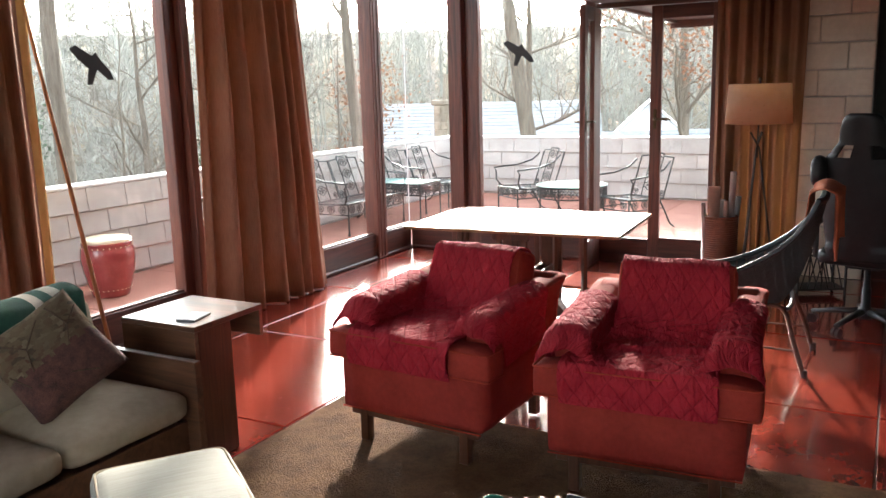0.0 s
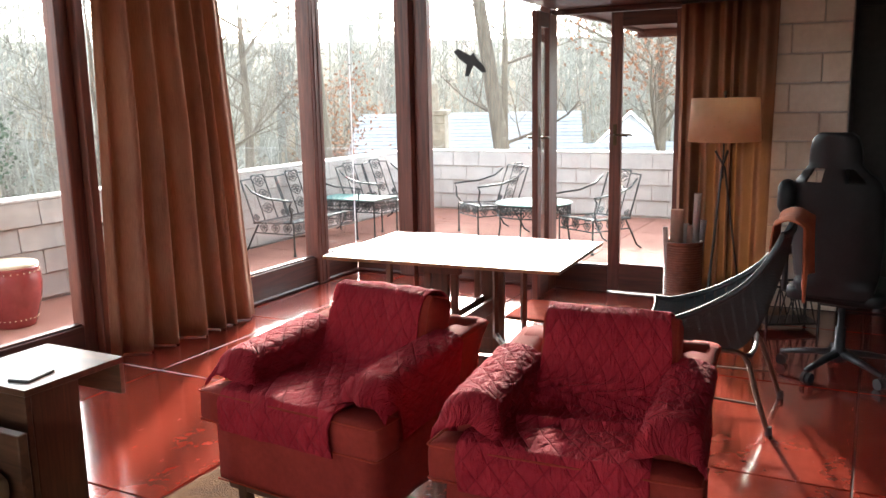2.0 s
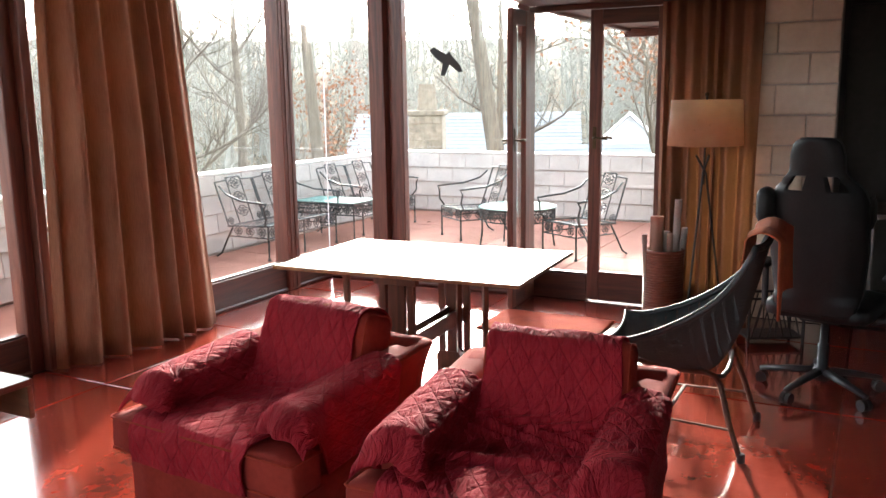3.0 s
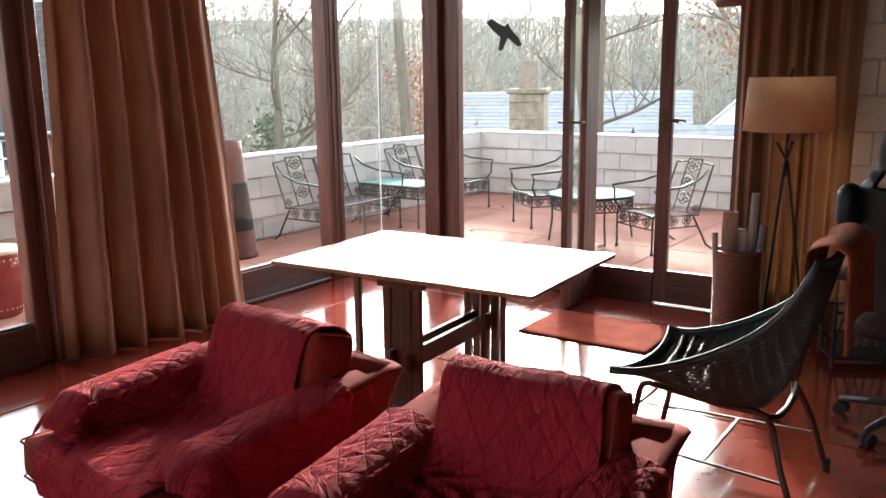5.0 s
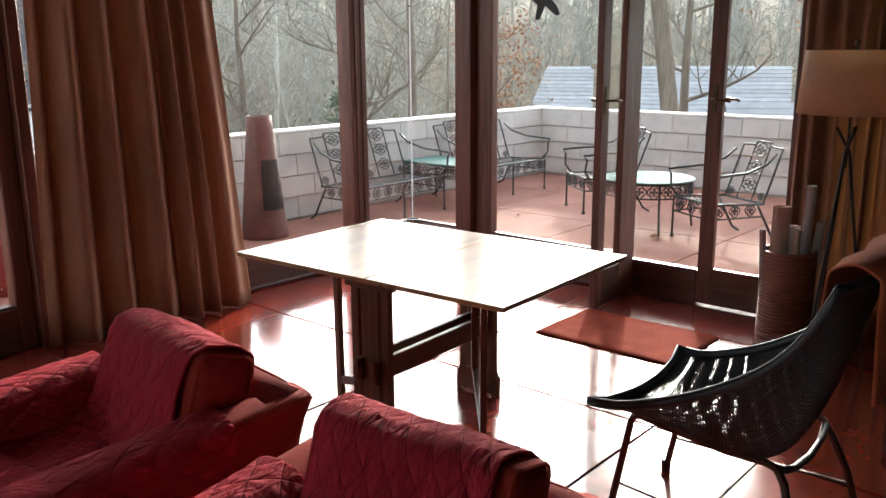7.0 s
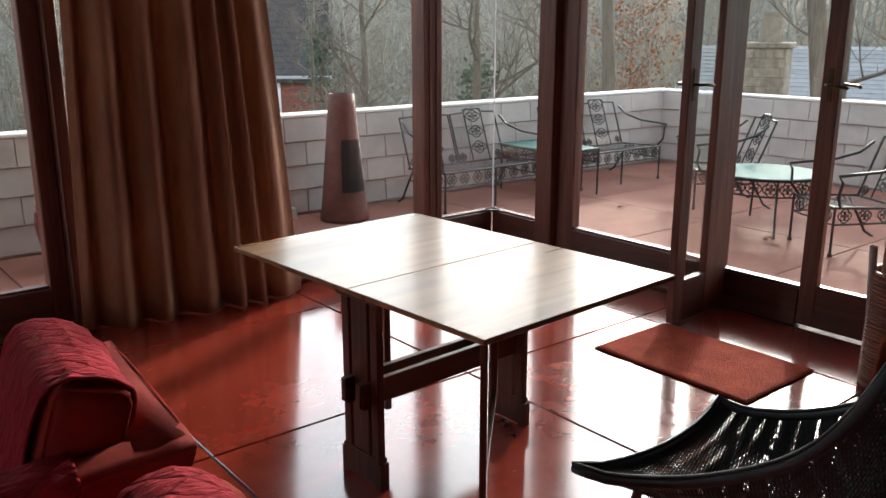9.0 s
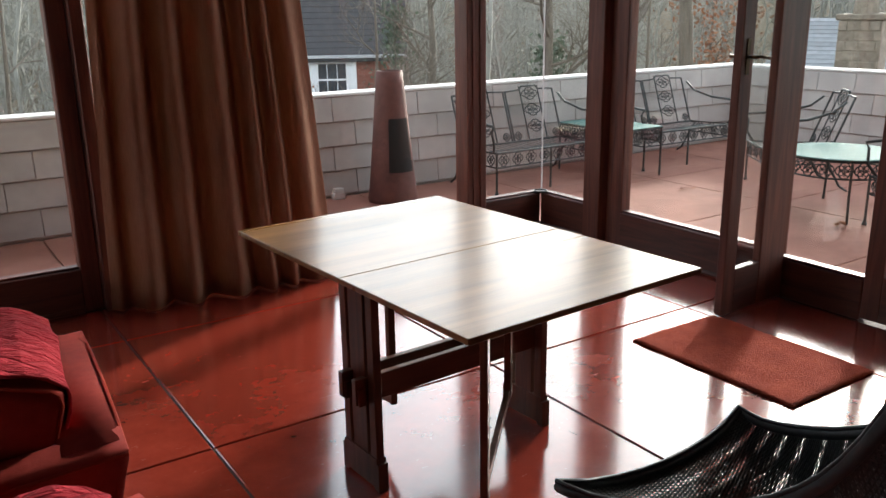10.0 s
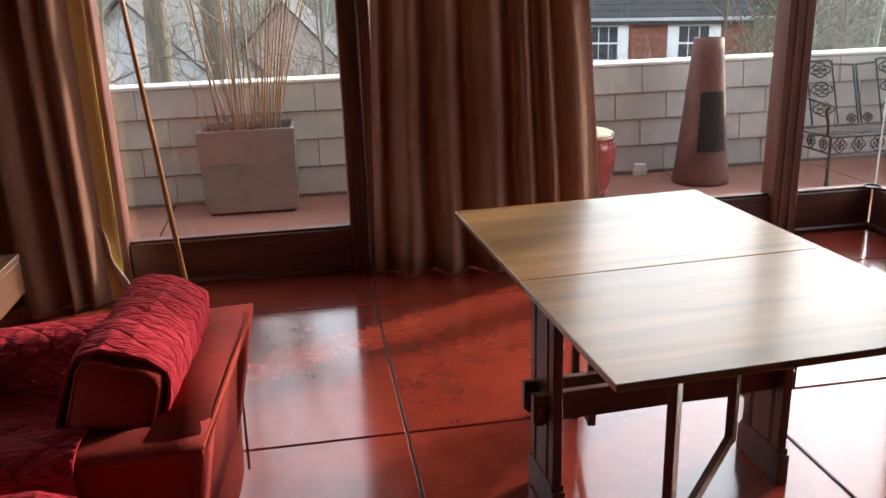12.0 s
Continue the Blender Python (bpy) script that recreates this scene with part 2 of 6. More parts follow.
def curtain_mat(name, through, tint):
    m, nt, bs = material(name)
    v = coords(nt, (60, 60, 3))
    w = noise_tex(nt, v, 5, 3)
    v2 = coords(nt, (1, 1, 1))
    slow = noise_tex(nt, v2, 1.4, 3)
    f = math_node(nt, "ADD", math_node(nt, "MULTIPLY", w, 0.4), math_node(nt, "MULTIPLY", slow, 0.6))
    col = ramp(nt, f, [(0.35, (0.205, 0.092, 0.060)), (0.65, (0.385, 0.195, 0.122))])
    nt.links.new(col, bs.inputs["Base Color"])
    bs.inputs["Roughness"].default_value = 0.85
    bs.inputs["Specular IOR Level"].default_value = 0.12
    bump(nt, bs, w, 0.25, 0.002)
    tl = nt.nodes.new("ShaderNodeBsdfTranslucent")
    tl.inputs[0].default_value = (*tint, 1)
    mx = nt.nodes.new("ShaderNodeMixShader")
    mx.inputs[0].default_value = through
    nt.links.new(bs.outputs[0], mx.inputs[1])
    nt.links.new(tl.outputs[0], mx.inputs[2])
    nt.links.new(mx.outputs[0], nt.nodes["Material Output"].inputs[0])
    return m


def quilt_mat(name):
    """Crimson cotton stitched in diamonds: sunken seams, puckers running out from them, fine weave."""
    m, nt, bs = material(name)
    uvn = nt.nodes.new("ShaderNodeTexCoord")
    sp = nt.nodes.new("ShaderNodeSeparateXYZ")
    nt.links.new(uvn.outputs["UV"], sp.inputs[0])
    v = coords(nt, (1, 1, 1))
    wander = math_node(nt, "MULTIPLY", math_node(nt, "SUBTRACT", noise_tex(nt, v, 6, 2), 0.5), 0.35)
    y8 = math_node(nt, "MULTIPLY", sp.outputs[1], 0.72)
    seams = []
    for op in ("ADD", "SUBTRACT"):
        q = math_node(nt, "DIVIDE", math_node(nt, op, sp.outputs[0], y8), 0.074)
        q = math_node(nt, "ADD", q, math_node(nt, "MULTIPLY", wander, 0.3))
        pp = nt.nodes.new("ShaderNodeMath")
        pp.operation = "PINGPONG"
        nt.links.new(q, pp.inputs[0])
        pp.inputs[1].default_value = 0.5
        seams.append(pp.outputs[0])
    d = math_node(nt, "MINIMUM", *seams)
    puff = ramp(nt, d, [(0.0, (0, 0, 0)), (0.05, (0.45, 0.45, 0.45)), (0.22, (0.9, 0.9, 0.9)), (0.5, (1, 1, 1))])
    mp = nt.nodes.new("ShaderNodeMapping")
    mp.inputs["Scale"].default_value, mp.inputs["Rotation"].default_value = (58, 20, 1), (0, 0, 0.25)
    nt.links.new(uvn.outputs["UV"], mp.inputs[0])
    cr = nt.nodes.new("ShaderNodeTexNoise")
    cr.inputs["Scale"].default_value, cr.inputs["Detail"].default_value, cr.inputs["Distortion"].default_value = 1.0, 4, 1.1
    nt.links.new(mp.outputs[0], cr.inputs["Vector"])
    big, fine = noise_tex(nt, v, 5, 4), noise_tex(nt, v, 260, 2)
    f = math_node(nt, "ADD", math_node(nt, "MULTIPLY", big, 0.6), math_node(nt, "MULTIPLY", cr.outputs["Fac"], 0.4))
    col = ramp(nt, f, [(0.3, (0.27, 0.012, 0.022)), (0.7, (0.46, 0.026, 0.040))])
    stitch = ramp(nt, d, [(0.0, (1, 1, 1)), (0.035, (0, 0, 0))])
    col = mix(nt, col, (0.20, 0.008, 0.014), math_node(nt, "MULTIPLY", stitch, 0.5))
    nt.links.new(col, bs.inputs["Base Color"])
    bs.inputs["Roughness"].default_value = 0.85
    bs.inputs["Specular IOR Level"].default_value = 0.12
    h = math_node(nt, "ADD", math_node(nt, "MULTIPLY", puff, 0.52), math_node(nt, "MULTIPLY", cr.outputs["Fac"], 1.35))
    h = math_node(nt, "ADD", h, math_node(nt, "MULTIPLY", fine, 0.05))
    bump(nt, bs, h, 1.0, 0.017)
    return m


M_FLOOR = floor_paint("red_waxed_concrete")
M_JOINT = surface("floor_joint", (0.02, 0.012, 0.01), (0.05, 0.03, 0.025), 20, 0.8)
M_TERR = surface("terrace_concrete", (0.23, 0.105, 0.078), (0.34, 0.165, 0.125), 2.5, 0.85, 0.06, 0.3, 90, 0.004, per_piece=0.1, spec=0.15)
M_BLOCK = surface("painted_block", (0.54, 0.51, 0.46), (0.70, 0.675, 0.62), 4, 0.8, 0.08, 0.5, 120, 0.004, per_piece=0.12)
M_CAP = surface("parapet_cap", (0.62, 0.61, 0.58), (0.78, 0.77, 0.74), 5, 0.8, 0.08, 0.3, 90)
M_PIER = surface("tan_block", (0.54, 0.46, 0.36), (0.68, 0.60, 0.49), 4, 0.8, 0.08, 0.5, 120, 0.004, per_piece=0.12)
# white-painted block with the inner faces' shade worked into its colour
M_PARAPET = surface("shade_toned_painted_block", (0.37, 0.345, 0.315), (0.52, 0.49, 0.455), 3, 0.85, 0.08, 0.5, 110, 0.004, per_piece=0.10)
M_MORTAR = surface("mortar", (0.40, 0.375, 0.34), (0.50, 0.475, 0.44), 20, 0.9)
# one stain: post colour is lifted for the light on them, rails stay darker
M_FRAME = wood("red_cypress_lit", (0.066, 0.020, 0.014), (0.20, 0.066, 0.041), "z", 2.0, 0.42)
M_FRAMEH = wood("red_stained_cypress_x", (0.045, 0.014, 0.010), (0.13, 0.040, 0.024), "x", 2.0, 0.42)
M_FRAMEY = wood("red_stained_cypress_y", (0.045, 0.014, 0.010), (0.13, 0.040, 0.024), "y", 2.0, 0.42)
M_GLASS = glass_mat("window_glass", (0.97, 0.985, 0.975))
M_TABLEGLASS = surface("frosted_teal_glass", (0.075, 0.165, 0.148), (0.115, 0.215, 0.195), 6, 0.75, 0.06, 0.05, 40, spec=0.1)
# same cloth twice; the second carries a golden backlight in its tint
M_CURTAIN = curtain_mat("tan_curtain_cloth", 0.12, (0.46, 0.26, 0.15))
M_CURTAIN_BACKLIT = curtain_mat("backlit_gold_curtain", 0.24, (0.52, 0.34, 0.19))
M_LINING = surface("curtain_lining", (0.55, 0.30, 0.07), (0.70, 0.41, 0.12), 3, 0.8)
M_CEIL = surface("dark_ceiling_boards", (0.06, 0.03, 0.018), (0.12, 0.06, 0.035), 3, 0.6, stretch=(0.2, 2, 1))
# the alcove's shade is put into this near-black wall colour
M_PLASTER = surface("shade_toned_wall", (0.06, 0.05, 0.045), (0.10, 0.085, 0.075), 3, 0.8)
M_TABLE = wood("honey_ply_top", (0.15, 0.072, 0.026), (0.36, 0.195, 0.082), "x", 1.3, 0.28, 0.12, 6.0)
M_TABLELEG = wood("mahogany_legs", (0.045, 0.017, 0.009), (0.135, 0.05, 0.024), "z", 2.0, 0.38)
M_TABLEBEAM = wood("mahogany_beam", (0.045, 0.017, 0.009), (0.135, 0.05, 0.024), "x", 2.0, 0.38)
M_DARKWOOD = wood("walnut_panel", (0.05, 0.022, 0.012), (0.15, 0.066, 0.034), "y", 1.6, 0.34, 0.1)
M_REDCLOTH = surface("rust_red_upholstery", (0.215, 0.021, 0.016), (0.32, 0.037, 0.025), 7, 0.85, 0.06, 0.5, 350, 0.002, sheen=0.0, spec=0.15)
M_QUILT = quilt_mat("crimson_quilt")
M_PIPING = surface("upholstery_piping", (0.26, 0.030, 0.018), (0.36, 0.047, 0.027), 30, 0.85, spec=0.1)
M_BROWNRUG = surface("brown_wool_rug", (0.062, 0.029, 0.013), (0.165, 0.083, 0.038), 7, 0.95, 0.03, 1.0, 130, 0.020, spec=0.08)
M_REDRUG = surface("rust_mat_pile", (0.24, 0.032, 0.016), (0.38, 0.062, 0.029), 9, 0.95, 0.03, 1.0, 140, 0.012, spec=0.1)
M_WICKER = surface("black_wicker", (0.008, 0.013, 0.014), (0.028, 0.039, 0.041), 40, 0.52, 0.1, 0.4, 300, 0.001)
M_STEEL = surface("brown_enamelled_steel", (0.055, 0.034, 0.024), (0.12, 0.08, 0.06), 20, 0.38, 0.1, 0.1, metal=0.6)
M_BLACKIRON = surface("black_iron", (0.008, 0.008, 0.008), (0.022, 0.021, 0.020), 30, 0.5, 0.1, 0.2, metal=0.2)
M_PATIO = surface("weathered_dark_green_iron", (0.016, 0.022, 0.022), (0.05, 0.062, 0.060), 25, 0.5, 0.12, 0.3, 150, 0.002, metal=0.3)
M_LEATHER = surface("black_vinyl", (0.005, 0.005, 0.006), (0.011, 0.012, 0.013), 12, 0.45, 0.08, 0.3, 200, 0.002, spec=0.35)
M_PLASTIC = surface("black_nylon", (0.012, 0.013, 0.014), (0.03, 0.031, 0.033), 18, 0.4, 0.08, 0.1)
M_TOWEL = surface("orange_terry", (0.30, 0.060, 0.020), (0.46, 0.11, 0.040), 9, 0.95, 0.03, 0.9, 260, 0.006)
M_RATTAN = surface("red_brown_cane", (0.13, 0.035, 0.018), (0.27, 0.085, 0.045), 22, 0.5, 0.1, 0.3, 150)
M_PAPER = surface("drawing_paper", (0.66, 0.63, 0.60), (0.80, 0.77, 0.74), 6, 0.8)
M_PAPERPINK = surface("buff_paper", (0.66, 0.47, 0.38), (0.78, 0.58, 0.48), 6, 0.8)
M_BEIGE = surface("beige_linen_cushion", (0.27, 0.215, 0.145), (0.40, 0.33, 0.235), 4, 0.9, 0.04, 0.5, 260, 0.003)
def kilim_mat():
    """Faded woven kilim: small stepped patches in a few earth colours, worn thin in places."""
    m, nt, bs = material("faded_kilim")
    v = coords(nt, (1.0, 1.5, 0.2))
    cell = nt.nodes.new("ShaderNodeTexVoronoi")
    cell.distance = "CHEBYCHEV"
    cell.inputs["Scale"].default_value = 46
    nt.links.new(v, cell.inputs["Vector"])
    sep = nt.nodes.new("ShaderNodeSeparateColor")
    nt.links.new(cell.outputs["Color"], sep.inputs[0])
    col = ramp(nt, sep.outputs[0], [(0.0, (0.115, 0.082, 0.050)), (0.3, (0.15, 0.115, 0.070)), (0.6, (0.105, 0.055, 0.036)), (0.78, (0.060, 0.046, 0.032)), (0.9, (0.185, 0.145, 0.092))])
    worn = ramp(nt, noise_tex(nt, coords(nt), 9, 4), [(0.4, (0, 0, 0)), (0.65, (1, 1, 1))])
    col = mix(nt, col, (0.145, 0.110, 0.068), math_node(nt, "MULTIPLY", worn, 0.8))
    nt.links.new(col, bs.inputs["Base Color"])
    bs.inputs["Roughness"].default_value = 0.95
    bs.inputs["Specular IOR Level"].default_value = 0.1
    bump(nt, bs, noise_tex(nt, coords(nt, (1, 4, 1)), 130, 3), 0.8, 0.004)
    return m


M_TAPESTRY = kilim_mat()
M_TAPRED = surface("kilim_red_field", (0.040, 0.018, 0.015), (0.15, 0.060, 0.045), 26, 0.95, 0.03, 0.8, 220, 0.005)
M_GREEN = surface("dark_green_fleece", (0.010, 0.055, 0.038), (0.028, 0.105, 0.075), 10, 0.95, 0.03, 0.6, 260, 0.004)
M_CREAM = surface("cream_fleece", (0.50, 0.46, 0.37), (0.66, 0.62, 0.52), 10, 0.95, 0.03, 0.6, 260, 0.004)
M_OTTO = surface("pale_ribbed_cloth", (0.29, 0.285, 0.24), (0.39, 0.385, 0.335), 60, 0.9, 0.04, 0.5, 300, 0.003, stretch=(0.1, 3, 1))
M_CERAMIC = surface("oxblood_glazed_ceramic", (0.17, 0.022, 0.025), (0.30, 0.055, 0.055), 7, 0.22, 0.08, 0.08, 40, coat=0.3)
M_CERATOP = surface("cream_glazed_ceramic", (0.52, 0.42, 0.28), (0.70, 0.58, 0.40), 9, 0.3, 0.08, 0.1)
M_CHIM = surface("burnt_clay", (0.065, 0.023, 0.018), (0.165, 0.060, 0.044), 5, 0.7, 0.1, 0.4, 60)
M_MATTEBLACK = surface("matte_black", (0.008, 0.007, 0.006), (0.02, 0.018, 0.016), 12, 0.95)
M_PLANTER = surface("cast_stone_planter", (0.155, 0.115, 0.10), (0.235, 0.185, 0.165), 4, 0.8, 0.08, 0.3, 90)
M_SOIL = surface("soil_and_bark", (0.035, 0.02, 0.012), (0.12, 0.07, 0.04), 40, 0.95, 0.03, 1.0, 60, 0.02)
M_CANE = surface("dry_canes", (0.15, 0.080, 0.040), (0.32, 0.20, 0.105), 20, 0.6, stretch=(1, 1, 0.1))
M_STICK = wood("honey_pole", (0.20, 0.085, 0.03), (0.40, 0.19, 0.075), "z", 3.0, 0.4)
M_DECAL = surface("black_film", (0.010, 0.010, 0.010), (0.022, 0.020, 0.018), 40, 0.6)
M_SILICONE = surface("clear_sealant", (0.62, 0.63, 0.60), (0.75, 0.76, 0.74), 20, 0.35)
M_SILVER = surface("grey_tablet", (0.20, 0.21, 0.21), (0.28, 0.29, 0.29), 30, 0.35)
M_GREENGLAZE = surface("green_glazed_cup", (0.01, 0.10, 0.06), (0.03, 0.18, 0.11), 12, 0.2)
M_TANLEATHER = surface("tan_leather_strap", (0.30, 0.13, 0.07), (0.50, 0.26, 0.16), 20, 0.6)
M_LEAF = surface("russet_leaf", (0.20, 0.06, 0.02), (0.36, 0.13, 0.05), 12, 0.8)


def shade_mat():
    m, nt, bs = material("parchment_shade")
    v = coords(nt)
    n, st = noise_tex(nt, v, 6, 4), noise_tex(nt, v, 22, 3)
    col = ramp(nt, n, [(0.3, (0.76, 0.52, 0.33)), (0.7, (0.87, 0.65, 0.46))])
    spots = ramp(nt, st, [(0.66, (0, 0, 0)), (0.74, (1, 1, 1))])
    col = mix(nt, col, (0.42, 0.25, 0.13), math_node(nt, "MULTIPLY", spots, 0.35))
    nt.links.new(col, bs.inputs["Base Color"])
    bs.inputs["Roughness"].default_value = 0.75
    tl = nt.nodes.new("ShaderNodeBsdfTranslucent")
    nt.links.new(col, tl.inputs[0])
    mx = nt.nodes.new("ShaderNodeMixShader")
    mx.inputs[0].default_value = 0.72
    nt.links.new(bs.outputs[0], mx.inputs[1])
    nt.links.new(tl.outputs[0], mx.inputs[2])
    nt.links.new(mx.outputs[0], nt.nodes["Material Output"].inputs[0])
    return m


M_SHADE = shade_mat()

# ---------------------------------------------------------------- floor
T = 1.22


def slab_piece(bm, x0, x1, y0, y1, top, depth=0.05, gap=0.004):
    box(bm, (x0 + gap, y0 + gap, top - depth), (x1 - gap, y1 - gap, top), 0.004)


bm = B()
box(bm, (-11.5, -8.5, -0.25), (0.10, 0.10, -0.006))
floor = single("floor", bm, M_JOINT, "red waxed concrete floor scored into large squares", "floor", kind="structure")
xs = [-0.51 - T * k for k in range(0, 10)]
ys = [-0.52 - T * k for k in range(0, 8)]
xe, ye = [0.0] + xs, [0.0] + ys
FLOOR_TILES = []
for i in range(len(xe) - 1):
    for j in range(len(ye) - 1):
        if xe[i + 1] < -11.4 or ye[j + 1] < -8.4:
            continue
        FLOOR_TILES.append((xe[i + 1], xe[i], ye[j + 1], ye[j]))

# ---------------------------------------------------------------- glass walls
SILL, HEAD, CEIL = 0.24, 3.05, 3.30
DOOR, SOFFIT = 2.16, 2.20


def glass_pane(name, lo, hi, parent):
    b = B()
    box(b, lo, hi)
    ob = part(name, b, M_GLASS, parent)
    ob.visible_shadow = False
    return ob


def post(parent, lo, hi, name="post", bevel=0.006):
    b = B()
    box(b, lo, hi, bevel)
    return part(name, b, M_FRAME, parent)


def rail(parent, lo, hi, mat, name="rail", bevel=0.005):
    b = B()
    box(b, lo, hi, bevel)
    return part(name, b, mat, parent)


wall_n = thing("window_1", "tall fixed glass wall in red-stained cypress frames", "window", kind="structure")
for x0, x1, d0, d1 in ((-0.64, -0.49, -0.03, 0.11), (-3.02, -2.93, 0.0, 0.10), (-2.925, -2.86, -0.05, 0.12), (-4.30, -4.14, -0.02, 0.11), (-5.62, -5.46, -0.02, 0.11), (-7.0, -6.84, -0.02, 0.11), (-8.4, -8.24, -0.02, 0.11)):
    post(wall_n, (x0, d0, 0.0), (x1, d1, CEIL))
post(wall_n, (-0.602, -0.036, 0.02), (-0.585, -0.028, CEIL - 0.01), "bead", 0.002)
post(wall_n, (-0.545, -0.036, 0.02), (-0.53, -0.028, CEIL - 0.01), "bead", 0.002)
spans = ((-0.49, -0.004), (-2.86, -0.64), (-4.14, -3.02), (-5.46, -4.30), (-6.84, -5.62), (-8.24, -7.0))
for a, c in spans:
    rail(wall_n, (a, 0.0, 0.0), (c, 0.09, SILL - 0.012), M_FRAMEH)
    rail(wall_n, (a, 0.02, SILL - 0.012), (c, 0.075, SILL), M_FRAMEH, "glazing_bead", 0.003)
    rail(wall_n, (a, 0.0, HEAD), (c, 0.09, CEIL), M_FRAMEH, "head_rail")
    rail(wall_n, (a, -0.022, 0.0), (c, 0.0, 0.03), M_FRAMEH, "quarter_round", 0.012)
    glass_pane("pane", (a - 0.002, 0.045, SILL - 0.005), (c + 0.002, 0.051, HEAD + 0.005), wall_n)

b = B(); box(b, (-2.858, -0.045, 0.815), (-2.77, -0.005, 0.845), 0.004); part("latch", b, M_BLACKIRON, wall_n, "dark iron casement latch")

wall_e = thing("window_2", "tall glass wall meeting the other in a frameless glass corner", "window", kind="structure")
for y0, y1, d0, d1 in ((-0.62, -0.475, -0.05, 0.11), (-0.76, -0.625, 0.01, 0.09), (-1.87, -1.78, -0.01, 0.10)):
    post(wall_e, (d0, y0, 0.0), (d1, y1, CEIL))
for a, c in ((-0.475, 0.0), (-1.78, -0.76)):
    rail(wall_e, (0.0, a, 0.0), (0.09, c, SILL - 0.012), M_FRAMEY)
    rail(wall_e, (0.02, a, SILL - 0.012), (0.075, c, SILL), M_FRAMEY, "glazing_bead", 0.003)
    rail(wall_e, (0.0, a, HEAD), (0.09, c, CEIL), M_FRAMEY, "head_rail")
    rail(wall_e, (-0.022, a, 0.0), (0.0, c, 0.03), M_FRAMEY, "quarter_round", 0.012)
    glass_pane("pane", (0.045, a - 0.002, SILL - 0.005), (0.051, c + 0.002, HEAD + 0.005), wall_e)
rail(wall_e, (0.0, -3.0, DOOR), (0.09, -1.87, SOFFIT), M_FRAMEY, "head_rail")
rail(wall_e, (0.01, -2.34, 0.0), (0.08, -1.87, 0.20), M_FRAMEY, "threshold_rail")
rail(wall_e, (0.02, -2.34, 0.20), (0.07, -1.87, 0.215), M_FRAMEY, "glazing_bead", 0.003)
glass_pane("pane", (0.045, -2.34, 0.21), (0.051, -1.865, DOOR), wall_e)
post(wall_e, (-0.01, -3.0, 0.0), (0.10, -2.90, SOFFIT))
# hidden glazing added behind the curtain so daylight glows through it
rail(wall_e, (0.0, -3.467, DOOR), (0.09, -3.003, SOFFIT), M_FRAMEY, "head_rail")
rail(wall_e, (0.0, -3.467, 0.0), (0.09, -3.003, SILL), M_FRAMEY)
glass_pane("pane", (0.045, -3.467, SILL - 0.005), (0.051, -2.998, DOOR + 0.003), wall_e)

M_BRASS = surface("aged_brass", (0.05, 0.034, 0.018), (0.12, 0.08, 0.04), 30, 0.35, 0.1, 0.1, metal=0.9)


def door_leaf(name, width, label, m, hinge):
    """A narrow glazed leaf; local x runs from the hinge, y is its thickness."""
    d = thing(name, label, "door", kind="structure", m=m)
    w, t = width, 0.022
    for x0, x1 in ((0.0, hinge), (w - 0.09, w)):
        b = B(); box(b, (x0, -t, 0.012), (x1, t, DOOR - 0.005), 0.004); part("stile", b, M_FRAME, d)
    for z0, z1 in ((0.012, 0.235), (DOOR - 0.11, DOOR - 0.005)):
        b = B(); box(b, (hinge, -t + 0.002, z0), (w - 0.09, t - 0.002, z1), 0.003); part("door_rail", b, M_FRAMEH, d)
    b = B(); box(b, (hinge - 0.002, -0.003, 0.23), (w - 0.088, 0.003, DOOR - 0.108)); g = part("door_pane", b, M_GLASS, d); g.visible_shadow = False
    b = B()
    box(b, (w - 0.058, -t - 0.005, 1.16), (w - 0.03, -t, 1.32), 0.002)
    box(b, (w - 0.058, t, 1.16), (w - 0.03, t + 0.005, 1.32), 0.002)
    part("lock_plate", b, M_BRASS, d)
    for s in (-1, 1):
        b = B()
        tube(b, [(w - 0.044, s * t, 1.24), (w - 0.044, s * (t + 0.045), 1.24), (w - 0.06, s * (t + 0.052), 1.242), (w - 0.14, s * (t + 0.05), 1.235), (w - 0.15, s * (t + 0.04), 1.23)], 0.008, 8)
        part("door_handle", b, M_BRASS, d, smooth=True)
    return d


door_leaf("door_1", 0.50, "narrow red-stained glazed door standing open into the room", pose(-0.005, -1.90, 0, 0, 0, 183), 0.21)
door_leaf("door_2", 0.56, "narrow red-stained glazed door, closed, with brass lever", pose(0.035, -2.902, 0, 0, 0, 90), 0.07)

# ---------------------------------------------------------------- block wall, ceiling, closing walls
bm = B()
box(bm, (0.02, -4.0, 0.0), (0.22, -3.47, CEIL))
wall_pier = single("wall_east", bm, M_MORTAR, "cream painted concrete block pier beside the curtain", "wall", kind="structure")
for k in range(17):
    z0 = 0.2 * k
    z1 = min(z0 + 0.2, CEIL) - 0.006
    cut = [-3.47, -3.62, -4.0] if k % 2 else [-3.47, -3.82, -4.0]
    for a, c in zip(cut, cut[1:]):
        b = B(); box(b, (0.0, c + 0.002, z0 + 0.004), (0.20, a - 0.002, z1), 0.006); part("block", b, M_PIER, wall_pier)

